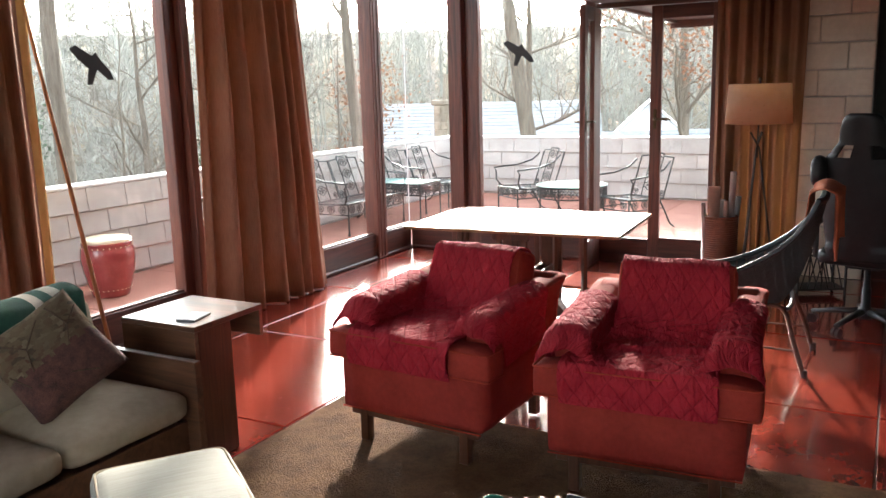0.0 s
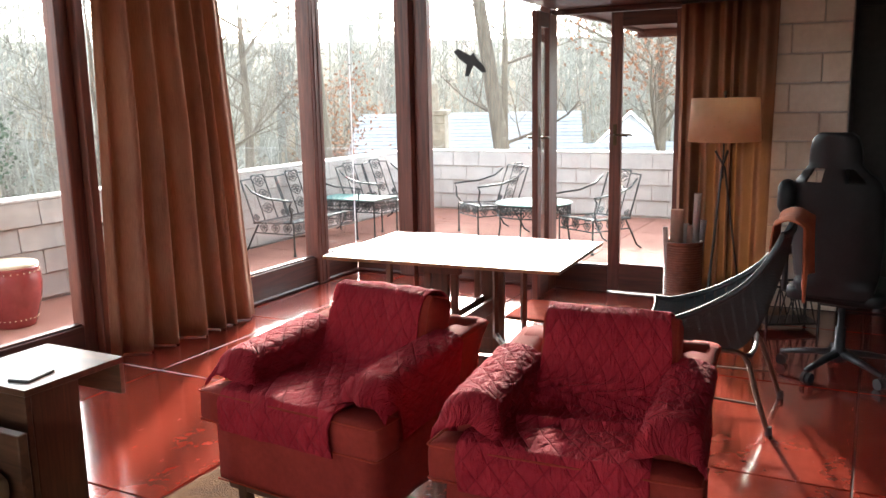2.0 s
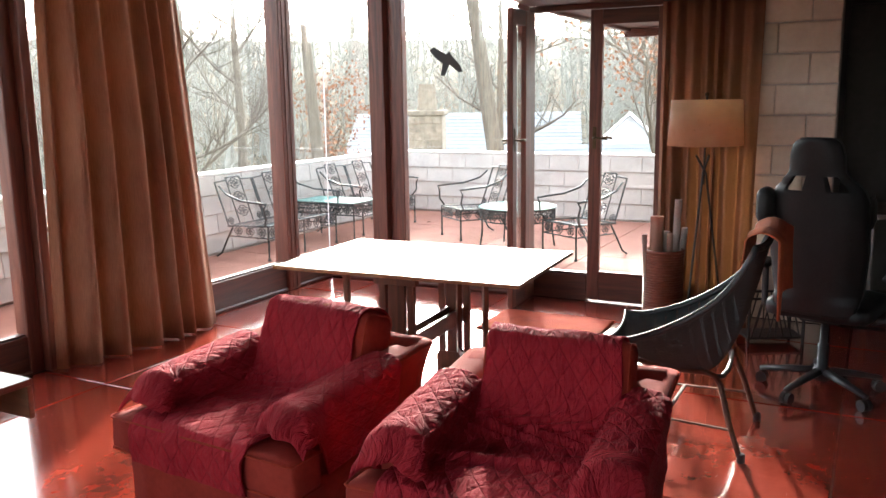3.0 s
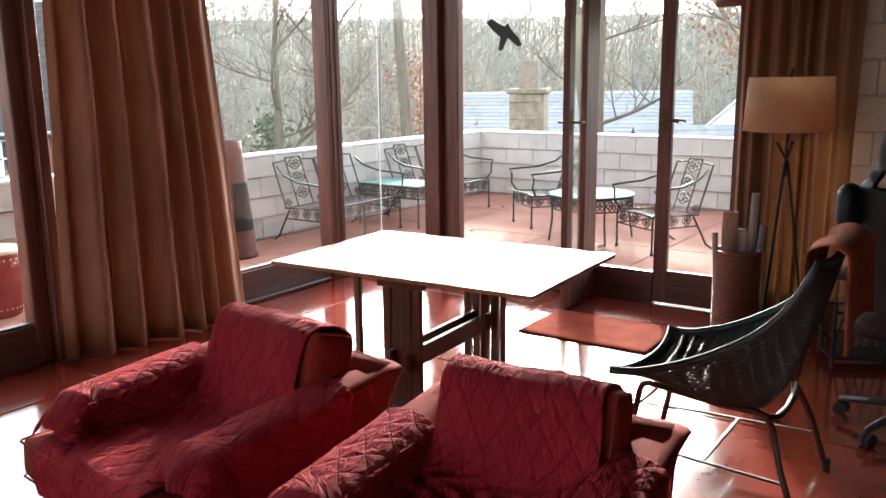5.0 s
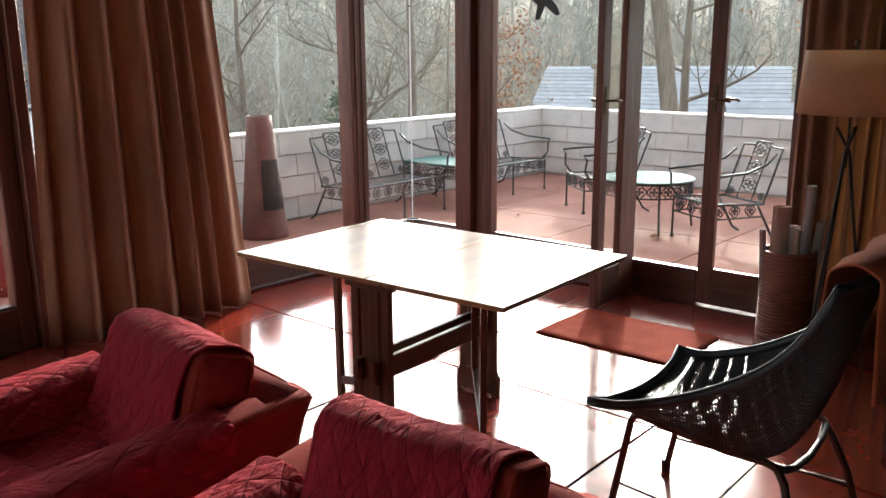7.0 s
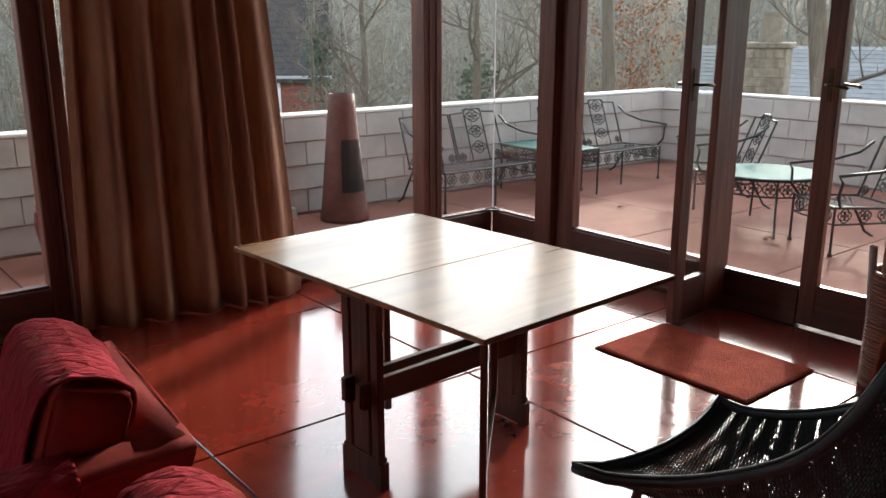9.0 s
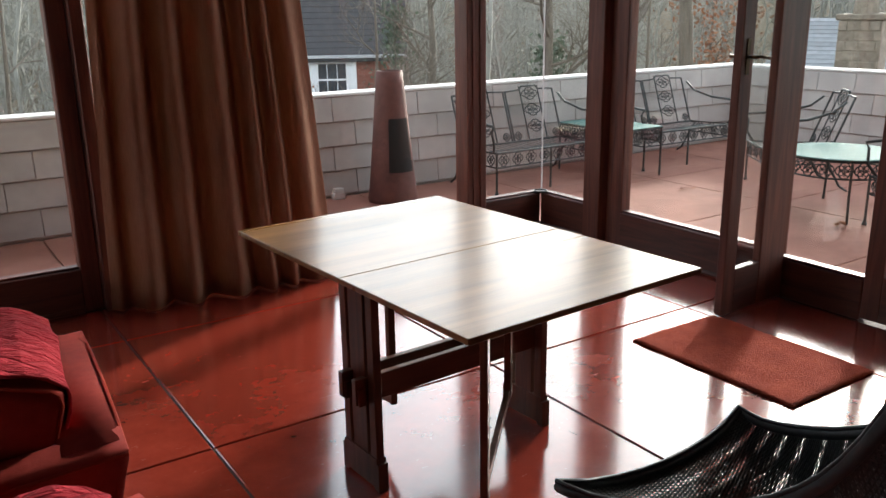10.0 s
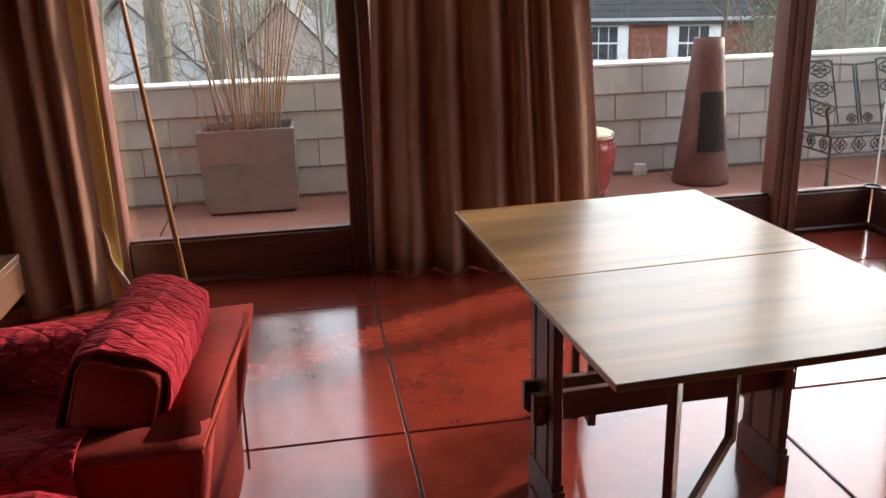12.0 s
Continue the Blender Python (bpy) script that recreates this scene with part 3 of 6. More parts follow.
bm = B()
box(bm, (-11.7, -8.7, CEIL), (0.35, 0.35, CEIL + 0.25))
single("ceiling", bm, M_CEIL, "dark stained board ceiling", "ceiling", kind="structure")
bm = B()
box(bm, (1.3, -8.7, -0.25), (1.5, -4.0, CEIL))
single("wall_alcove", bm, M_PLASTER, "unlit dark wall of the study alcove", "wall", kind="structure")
bm = B()
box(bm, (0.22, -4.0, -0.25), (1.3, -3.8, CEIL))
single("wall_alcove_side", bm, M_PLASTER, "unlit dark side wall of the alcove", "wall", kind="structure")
bm = B()
box(bm, (0.1, -8.5, -0.25), (1.3, -4.0, -0.004))
single("floor_alcove", bm, M_FLOOR, "red concrete alcove floor", "floor", kind="structure")
bm = B()
box(bm, (-11.7, -8.7, -0.25), (1.5, -8.5, CEIL))
single("wall_south", bm, M_BLOCK, "cream painted block wall behind the seating", "wall", kind="structure")
# out-of-view wall; its opening is added to bring in fill light
bm = B()
box(bm, (-11.7, -8.5, -0.25), (-11.5, 0.1, 1.0))
box(bm, (-11.7, -8.5, 1.0), (-11.5, -5.4, 2.9))
box(bm, (-11.7, -2.2, 1.0), (-11.5, 0.1, 2.9))
box(bm, (-11.7, -8.5, 2.9), (-11.5, 0.1, CEIL))
single("wall_west", bm, M_BLOCK, "unseen cream painted block end wall with an opening added for fill light", "wall", kind="structure")
bm = B()
box(bm, (-11.5, 0.0, -0.25), (-8.4, 0.1, CEIL))
single("wall_north", bm, M_BLOCK, "cream painted block wall past the glass", "wall", kind="structure")
bm = B()
box(bm, (-3.2, -8.5, SOFFIT), (-0.002, -1.90, 2.44), 0.01)
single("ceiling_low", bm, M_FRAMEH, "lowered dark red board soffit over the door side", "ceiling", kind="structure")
bm = B()
box(bm, (0.0, -8.7, SOFFIT + 0.002), (2.5, -1.90, 2.44), 0.01)
box(bm, (0.10, -1.99, SOFFIT - 0.03), (2.5, -1.94, SOFFIT), 0.004)
box(bm, (2.44, -8.7, SOFFIT - 0.08), (2.52, -1.92, SOFFIT), 0.004)
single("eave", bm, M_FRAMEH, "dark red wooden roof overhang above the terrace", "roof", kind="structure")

# ---------------------------------------------------------------- terrace
TZ = -0.02
bm = B()
box(bm, (-12.0, 0.10, -0.3), (4.6, 2.1, TZ - 0.012))
box(bm, (0.10, -9.0, -0.3), (4.6, 0.10, TZ - 0.012))
terrace = single("terrace", bm, M_JOINT, "pinkish red concrete terrace in large scored squares", "terrace", kind="structure")
TERR_TILES = []
for i in range(-10, 5):
    for j in range(-4, 3):
        x0, x1 = max(-0.51 + T * i, -11.9), min(-0.51 + T * (i + 1), 4.35)
        y0, y1 = max(-0.52 + T * j, -5.0), min(-0.52 + T * (j + 1), 1.78)
        if x1 - x0 < 0.05 or y1 - y0 < 0.05:
            continue
        if y1 <= 0.11 and x1 <= 0.11:
            continue
        if x0 < 0.10 and y0 < 0.10:
            if x1 > 0.2 and y1 <= 0.11:
                x0 = 0.10
            elif y1 > 0.2:
                if x1 > 0.2:
                    TERR_TILES.append((0.10, x1, y0, 0.10))
                y0 = 0.10
            else:
                continue
        TERR_TILES.append((x0, x1, y0, y1))

PH = 0.80
par = thing("parapet", "low white-painted concrete block parapet with smooth coping", "parapet", kind="structure")
b = B(); box(b, (-12.0, 1.79, -0.3), (4.36, 1.97, PH - 0.01)); box(b, (4.36, -5.0, -0.3), (4.54, 1.97, PH - 0.01)); part("core", b, M_MORTAR, par)


def parapet_blocks():
    n = 0
    for k in range(4):
        z0, z1 = 0.2 * k, 0.2 * k + 0.2
        lean = 0.018
        off = 0.2 if k % 2 else 0.0
        x = 4.355 - off
        first = True
        while x > -9.0:
            L = 0.405
            b = B()
            vs = box(b, (x - L + 0.0016, 1.775, z0 + 0.002), (x - 0.0016 if not first else 4.355, 1.80, z1 - 0.003), 0.005)
            for v in vs:
                if v.is_valid and v.co.y < 1.79 and v.co.z < z0 + 0.1:
                    v.co.y -= lean
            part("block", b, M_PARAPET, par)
            x -= L
            first = False
        y = 1.775 - off
        first = True
        while y > -4.9:
            L = 0.405
            b = B()
            vs = box(b, (4.35, y - L + 0.0016, z0 + 0.002), (4.37, y - 0.0016 if not first else 1.775, z1 - 0.003), 0.005)
            for v in vs:
                if v.is_valid and v.co.x < 4.36 and v.co.z < z0 + 0.1:
                    v.co.x -= lean
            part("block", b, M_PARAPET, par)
            y -= L
            first = False


b = B(); box(b, (-12.0, 1.768, PH), (4.56, 1.985, PH + 0.025), 0.006); part("coping", b, M_CAP, par)
b = B(); box(b, (4.343, -5.0, PH), (4.56, 1.766, PH + 0.025), 0.006); part("coping", b, M_CAP, par)

# ---------------------------------------------------------------- room: armchairs
def wob(p, k, s):
    return noise.noise(Vector(p) * k + Vector((s, s * 1.7, -s)))


def drape(bm, path, wide, nu, nv, lift=0.008, seed=1.0, side=Vector((0, 1, 0)), edge=None):
    """A quilted strip along a path of (point, normal); wide(v) gives its two side offsets."""
    pts = [Vector(p) for p, _ in path]
    nrm = [Vector(n).normalized() for _, n in path]
    L = [0.0]
    for a, c in zip(pts, pts[1:]):
        L.append(L[-1] + (c - a).length)

    def f(u, v):
        s = v * L[-1]
        k = max(i for i in range(len(L) - 1) if L[i] <= s + 1e-9)
        t = (s - L[k]) / max(L[k + 1] - L[k], 1e-9)
        t2 = t * t * (3 - 2 * t)
        p = pts[k].lerp(pts[k + 1], t)
        n = nrm[k].lerp(nrm[k + 1], t2).normalized()
        lo, hi = wide(v)
        w = lo + (hi - lo) * u
        q = p + side * w
        q += n * (lift + 0.012 * max(0, wob((w * 7, s * 4, 0), 1.0, seed)) + 0.006 * max(0, wob((w * 12 + s * 8, s * 26, 0), 1.0, seed + 3)) + 0.003 * wob((w * 26, s * 9, 0), 1.0, seed + 3))
        if edge:
            q += edge(u, v, n)
        return q
    return sheet(bm, f, nu, nv, 0.006, uv=(0.5, L[-1]))


def soft_box(bm, lo, hi, r=0.03, puff=0.02, n=6, seed=1.0, m=None):
    """An upholstered block: rounded, with a little crown and unevenness."""
    lo, hi = Vector(lo), Vector(hi)
    t = bmesh.new()
    bmesh.ops.create_cube(t, size=1.0)
    bmesh.ops.subdivide_edges(t, edges=t.edges[:], cuts=n, use_grid_fill=True)
    t.verts.index_update()
    at = {}
    vs = []
    for v in t.verts:
        at[v.index] = bm.verts.new(v.co)
        vs.append(at[v.index])
    for f in t.faces:
        bm.faces.new([at[v.index] for v in f.verts])
    t.free()
    size = hi - lo
    c = (lo + hi) / 2
    for v in vs:
        p = Vector((v.co.x * size.x, v.co.y * size.y, v.co.z * size.z))
        q = Vector((max(-size[i] / 2 + r, min(size[i] / 2 - r, p[i])) for i in range(3)))
        d = p - q
        if d.length > 1e-9:
            p = q + d.normalized() * min(r, d.length)
        u = [1 - min(1, abs(2 * v.co[i])) ** 2 for i in range(3)]
        p.z += math.copysign(1, v.co.z) * puff * u[0] * u[1] * (abs(v.co.z) > 0.45)
        p.x += math.copysign(1, v.co.x) * puff * 0.5 * u[1] * u[2] * (abs(v.co.x) > 0.45)
        p.y += math.copysign(1, v.co.y) * puff * 0.5 * u[0] * u[2] * (abs(v.co.y) > 0.45)
        p += Vector((wob(p, 7, seed), wob(p, 7, seed + 5), wob(p, 7, seed + 9))) * 0.005
        v.co = c + p
    if m is not None:
        bmesh.ops.transform(bm, matrix=m, verts=vs)
    return vs


def arm_profile(x):
    """Height and outward flare of an arm along its length, front to back."""
    t = min(1.0, max(0.0, (x + 0.29) / 0.69))
    return 0.612 + 0.052 * t, 0.012 + 0.022 * t


def arm_outer(x):
    return 0.352 - 0.026 * min(1.0, max(0.0, (x + 0.29) / 0.69))


def armchair(m, cushion_turn, seed, throw, tuck, label):
    """Square armchair, front at -x; throw gives the two sides of the seat quilt, tuck its slack."""
    c = thing("armchair", label, "armchair", "pair of red armchairs", m=m)
    # body, narrowing a little to the back
    b = B()
    vs = soft_box(b, (-0.395, -0.355, 0.15), (0.345, 0.355, 0.385), 0.016, 0.006, 7, seed)
    for v in vs:
        t = (v.co.x + 0.395) / 0.74
        v.co.y *= 1.0 - 0.055 * t
        v.co.x -= 0.012 * (0.385 - v.co.z) / 0.235 * (1 if t > 0.8 else 0)
    part("base", b, M_REDCLOTH, c, smooth=True)
    b = B(); tube(b, [(-0.398, y, 0.154 + 0.002 * math.sin(y * 9)) for y in (-0.35, -0.2, 0.0, 0.2, 0.35)], 0.0035, 5); part("piping", b, M_PIPING, c)
    # seat cushion with ears in front of the arms
    b = B(); soft_box(b, (-0.425, -0.402, 0.378), (-0.285, 0.402, 0.505), 0.026, 0.010, 8, seed + 1)
    soft_box(b, (-0.33, -0.228, 0.378), (0.22, 0.228, 0.506), 0.03, 0.016, 7, seed + 1.5); part("seat", b, M_REDCLOTH, c, smooth=True)
    for z in (0.388, 0.496):
        b = B(); tube(b, [(-0.29, -0.401, z), (-0.415, -0.401, z), (-0.424, -0.39, z), (-0.428, 0.0, z + 0.002), (-0.424, 0.39, z), (-0.415, 0.401, z), (-0.29, 0.401, z)], 0.0038, 6); part("piping", b, M_PIPING, c, smooth=True)
    for s in (1, -1):
        b = B()
        nx = 14
        rings = []
        for i in range(nx + 1):
            x = -0.29 + 0.688 * i / nx
            h, fl = arm_profile(x)
            inner, outer = 0.226, arm_outer(x)
            prof = [(inner, 0.36), (inner + 0.002, h - 0.035), (inner + 0.016, h - 0.008), (inner + 0.05, h + 0.002), (outer + fl - 0.03, h), (outer + fl - 0.004, h - 0.006), (outer + fl, h - 0.016), (outer + fl * 0.85, h - 0.03), (outer + fl * 0.35, h - 0.075), (outer + 0.002, h - 0.13), (outer - 0.004, 0.36)]
            rings.append([b.verts.new((x - 0.052 * max(0.0, (x - 0.2) / 0.198)
                                       * max(0.0, min(1.0, (h - 0.03 - z) / (h - 0.39))),
                                       y * s, z)) for y, z in prof])
        n = len(rings[0])
        for i in range(nx):
            for k in range(n):
                b.faces.new((rings[i][k], rings[i][(k + 1) % n], rings[i + 1][(k + 1) % n], rings[i + 1][k]))
        b.faces.new(rings[0]); b.faces.new(rings[-1])
        bmesh.ops.recalc_face_normals(b, faces=b.faces)
        part("arm", b, M_REDCLOTH, c, smooth=True)
        b = B()
        tube(b, [(x, (arm_outer(x) + arm_profile(x)[1] + 0.001) * s, arm_profile(x)[0] - 0.015) for x in [-0.29 + 0.688 * i / 8 for i in range(9)]], 0.004, 5)
        part("piping", b, M_PIPING, c)
    # outer back, as high as the arms, its top leaning out
    b = B()
    prism(b, [(0.27, 0.36), (0.262, 0.63), (0.285, 0.657), (0.34, 0.667), (0.388, 0.664), (0.401, 0.652), (0.396, 0.628), (0.366, 0.56), (0.346, 0.36)], -0.330, 0.330, "y")
    bmesh.ops.bevel(b, geom=[e for e in b.edges if abs(e.verts[0].co.y - e.verts[1].co.y) < 0.01], offset=0.006, segments=2, affect="EDGES")
    part("back_frame", b, M_REDCLOTH, c, smooth=True)
    b = B(); tube(b, [(0.396, -0.352, 0.652), (0.399, -0.2, 0.659), (0.400, 0, 0.661), (0.399, 0.2, 0.659), (0.396, 0.352, 0.652)], 0.0042, 6); part("piping", b, M_PIPING, c)
    for s in (1, -1):
        b = B(); tube(b, [(0.39, 0.350 * s, 0.648), (0.374, 0.333 * s, 0.585), (0.349, 0.327 * s, 0.42), (0.345, 0.327 * s, 0.18)], 0.0035, 5); part("piping", b, M_PIPING, c)
    # loose back cushion leaning on the frame
    th = radians(17)
    turn = Matrix.Translation((0.195, -0.020, 0.0)) @ Matrix.Rotation(radians(cushion_turn), 4, "Z")
    b = B(); soft_box(b, (-0.085, -0.232, -0.155), (0.085, 0.232, 0.155), 0.03, 0.014, 8, seed + 4, turn @ pose(0.0, 0, 0.632, 0, 17, 0)); part("back_cushion", b, M_REDCLOTH, c, smooth=True)
    ux, un = Vector((math.sin(th), 0, math.cos(th))), Vector((-math.cos(th), 0, math.sin(th)))
    for s in (1, -1):
        b = B()
        tube(b, [turn @ (Vector((0, 0, 0.632)) + ux * p + un * q + Vector((0, 0.2235 * s, 0))) for p, q in ((-0.14, 0.077), (0.12, 0.077), (0.138, 0.068), (0.146, 0.05), (0.146, -0.05), (0.138, -0.068), (0.12, -0.077), (0.0, -0.079))], 0.0038, 5)
        part("piping", b, M_PIPING, c)
    # quilt: from behind the cushion over its top, down to the seat, over the seat's front
    R3 = Matrix.Rotation(radians(cushion_turn), 3, "Z")
    c0 = Vector((0, 0, 0.632))
    path = []
    for p, q, n in ((0.02, -0.089, -un), (0.10, -0.09, -un), (0.142, -0.078, ux - un * 0.9), (0.159, -0.04, ux - un * 0.2), (0.164, 0.0, ux), (0.157, 0.045, ux + un * 0.25), (0.14, 0.078, ux * 0.8 + un), (0.11, 0.090, un), (0.03, 0.094, un), (-0.06, 0.092, un)):
        path.append((turn @ (c0 + ux * p + un * q), R3 @ n))
    path += [(Vector((0.065, -0.006, 0.545)), Vector((-0.8, 0, 0.6))), (Vector((0.02, 0, 0.520)), Vector((-0.3, 0, 0.95))), (Vector((-0.06, 0, 0.517)), Vector((0, 0, 1))), (Vector((-0.2, 0, 0.518)), Vector((0, 0, 1))), (Vector((-0.34, 0, 0.516)), Vector((0, 0, 1))), (Vector((-0.405, 0, 0.509)), Vector((-0.5, 0, 0.85))), (Vector((-0.433, 0, 0.478)), Vector((-1, 0, 0.15))), (Vector((-0.437, 0, 0.42)), Vector((-1, 0, 0))), (Vector((-0.430, 0, 0.372)), Vector((-1, 0, 0)))]
    b = B()
    lo_f, hi_f = throw

    def pad_width(v):
        k = min(1.0, max(0.0, (v - 0.62) / 0.2))
        k = k * k * (3 - 2 * k)
        inner = (-0.205, 0.224)
        return (inner[0] + (lo_f - inner[0]) * k + 0.006 * math.sin(v * 21 + seed), inner[1] + (hi_f - inner[1]) * k + 0.006 * math.sin(v * 17))

    def slack(u, v, n):
        # folds of spare cloth where the back meets the seat, and one long crease across the seat
        a = math.exp(-((v - 0.50) / 0.06) ** 2)
        f = tuck * a * (0.5 + 0.5 * math.sin(u * 19 + 5 * math.sin(v * 40 + seed) + seed))
        cr = tuck * 0.55 * math.exp(-((v - 0.66 - 0.05 * u) / 0.016) ** 2)
        return n * (f + cr)
    drape(b, path, pad_width, 54, 150, 0.009, seed, edge=slack)
    part("seat_throw", b, M_QUILT, c, "crimson diamond-quilted cotton throw", smooth=True)
    for s in (1, -1):
        b = B()
        x_end = 0.13 if s > 0 else 0.17

        def arm_cover(u, v, s=s, x_end=x_end):
            # v runs back along the arm, u over it from the inside to the outside; the front falls closed
            k = min(1.0, v / 0.20)
            nose = 1.0 - k
            x = -0.292 - 0.080 * nose ** 1.25 + (x_end + 0.292) * max(0.0, v - 0.20) / 0.80
            h, fl = arm_profile(x)
            full = math.sin(k * math.pi / 2) ** 0.75
            lowest = 0.524 + 0.004 * math.sin(u * 9 + seed)
            h = lowest + (h - lowest) * (0.10 + 0.90 * full)
            hi = h - lowest
            free = min(1.0, max(0.0, (x + 0.285) / 0.05))
            ho = max(0.02, h - 0.016 - lowest) * (1 - free) + 0.205 * free
            yi = 0.222 - 0.012 * nose
            yo = arm_outer(x) + fl + 0.008 + 0.006 * nose
            Lr = hi + (yo - yi) + ho
            a = u * Lr
            if a < hi:
                q = 1 - a / hi
                y, z, n = yi - (0.004 + 0.022 * nose) * q, lowest + a, Vector((0, -s, 0.1))
            elif a < hi + (yo - yi):
                t = (a - hi) / (yo - yi)
                crown = (math.sin(math.pi * t) ** 0.6) * 0.015
                y, z, n = yi + (yo - yi) * t, h - 0.014 * (2 * t - 1) ** 4 + crown - 0.004, Vector((-0.6 * nose, s * (2 * t - 1) ** 3 * 1.2, 1))
            else:
                q = (a - hi - (yo - yi)) / ho
                y, z, n = yo - (fl + 0.002) * min(1, q * 1.6) * free + 0.018 * q, h - 0.016 - ho * q, Vector((0, s, 0.1))
            n.normalize()
            p = Vector((x, y * s, z))
            # soft creases where the cloth is gathered over the front
            p.x += nose ** 0.7 * (0.010 * math.sin(u * 7.0 + seed + s) + 0.008 * math.sin(u * 15 + 2 * seed))
            ripple = 0.009 * max(0, wob((x * 5, a * 7, s), 1.0, seed + 5 + s)) + 0.0035 * max(0, wob((x * 30 + a * 9, a * 5, s), 1.0, seed + 8)) + 0.0015 * wob((x * 60, a * 14, s), 1.0, seed + 11)
            return p + n * (0.008 + ripple)
        sheet(b, arm_cover, 64, 84, 0.006, uv=(0.47, 0.56))
        bmesh.ops.recalc_face_normals(b, faces=b.faces)
        part("arm_throw", b, M_QUILT, c, "crimson diamond-quilted arm cover", smooth=True)
    for x in (-0.355, 0.268):
        for y in (-0.255, 0.255):
            b = B(); box(b, (x - 0.021, y - 0.021, 0.0), (x + 0.021, y + 0.021, 0.152), 0.003); part("leg", b, M_TABLELEG, c)
        b = B(); box(b, (x - 0.017, -0.325, 0.115), (x + 0.017, 0.325, 0.153), 0.003); part("plinth_rail", b, M_TABLELEG, c)
    return c


armchair(pose(-3.805, -2.465, 0.012, 0, 0, -4.5), 0, 1.2, (-0.232, 0.282), 0.012, "rust red upholstered armchair under a smooth crimson quilt")
armchair(pose(-3.835, -3.402, 0.012, 0, 0, 3.5), 4, 3.7, (-0.262, 0.300), 0.034, "rust red upholstered armchair under a rumpled crimson quilt")

# ---------------------------------------------------------------- drop-leaf table
def drop_leaf_table(m):
    t = thing("drop_leaf_table", "honey-coloured gateleg table, both leaves raised, dark slatted trestles", "table", m=m)
    zt, th = 0.716, 0.018
    for name, y0, y1 in (("fixed_top", -0.053, 0.66), ("leaf", -0.66, -0.056)):
        b = B(); box(b, (-0.445, y0, zt - th), (0.445, y1, zt), 0.002); part(name, b, M_TABLE, t)
    for sx in (-1, 1):
        x = 0.35 * sx
        for y0, y1 in ((-0.095, -0.058), (-0.044, 0.044), (0.058, 0.095)):
            b = B(); box(b, (x - 0.014, y0, 0.09), (x + 0.014, y1, zt - th), 0.002); part("slat", b, M_TABLELEG, t)
        b = B()
        prism(b, [(-0.108, 0.0), (-0.108, 0.095), (-0.097, 0.095), (-0.097, 0.112), (0.097, 0.112), (0.097, 0.095), (0.108, 0.095), (0.108, 0.0), (0.085, 0.0), (0.078, 0.010), (-0.078, 0.010), (-0.085, 0.0)], x - 0.018, x + 0.018, "x")
        part("foot", b, M_TABLELEG, t)
        b = B(); box(b, (x - 0.02, -0.11, zt - th - 0.05), (x + 0.02, 0.12, zt - th - 0.001), 0.002); part("top_cleat", b, M_TABLELEG, t)
    for y in (-0.053, 0.028):
        b = B(); box(b, (-0.405, y, 0.29), (0.405, y + 0.024, 0.375), 0.002); part("beam", b, M_TABLEBEAM, t)
        for sx in (-1, 1):
            b = B(); box(b, (sx * 0.385 - 0.014, y - 0.008, 0.285), (sx * 0.385 + 0.014, y + 0.032, 0.345), 0.003); part("wedge", b, M_TABLELEG, t)
    # a gate under each leaf
    for (px, py), (qx, qy) in (((0.17, -0.105), (-0.17, -0.39)), ((-0.17, 0.105), (-0.09, 0.44))):
        piv, out = Vector((px, py, 0)), Vector((qx, qy, 0))
        L = (out - piv).length
        g = Matrix.Translation(piv) @ Matrix.Rotation(math.atan2(qy - py, qx - px), 4, "Z")
        for x0, z0 in ((0.0, 0.17), (L, 0.0)):
            b = B(); box(b, (x0 - 0.018, -0.012, z0), (x0 + 0.018, 0.012, zt - th - 0.002), 0.002, g); part("gate_leg", b, M_TABLELEG, t)
        b = B(); box(b, (0.019, -0.010, zt - th - 0.05), (L - 0.019, 0.010, zt - th - 0.004), 0.002, g); part("gate_rail", b, M_TABLEBEAM, t)
        b = B()
        prism(b, [(0.0, 0.17), (0.0, 0.205), (L - 0.018, 0.115), (L - 0.018, 0.08)], -0.009, 0.009, "y")
        bmesh.ops.transform(b, matrix=g, verts=b.verts)
        part("gate_brace", b, M_TABLEBEAM, t)
    return t


drop_leaf_table(pose(-2.252, -2.194, 0, 0, 0, 3.2))

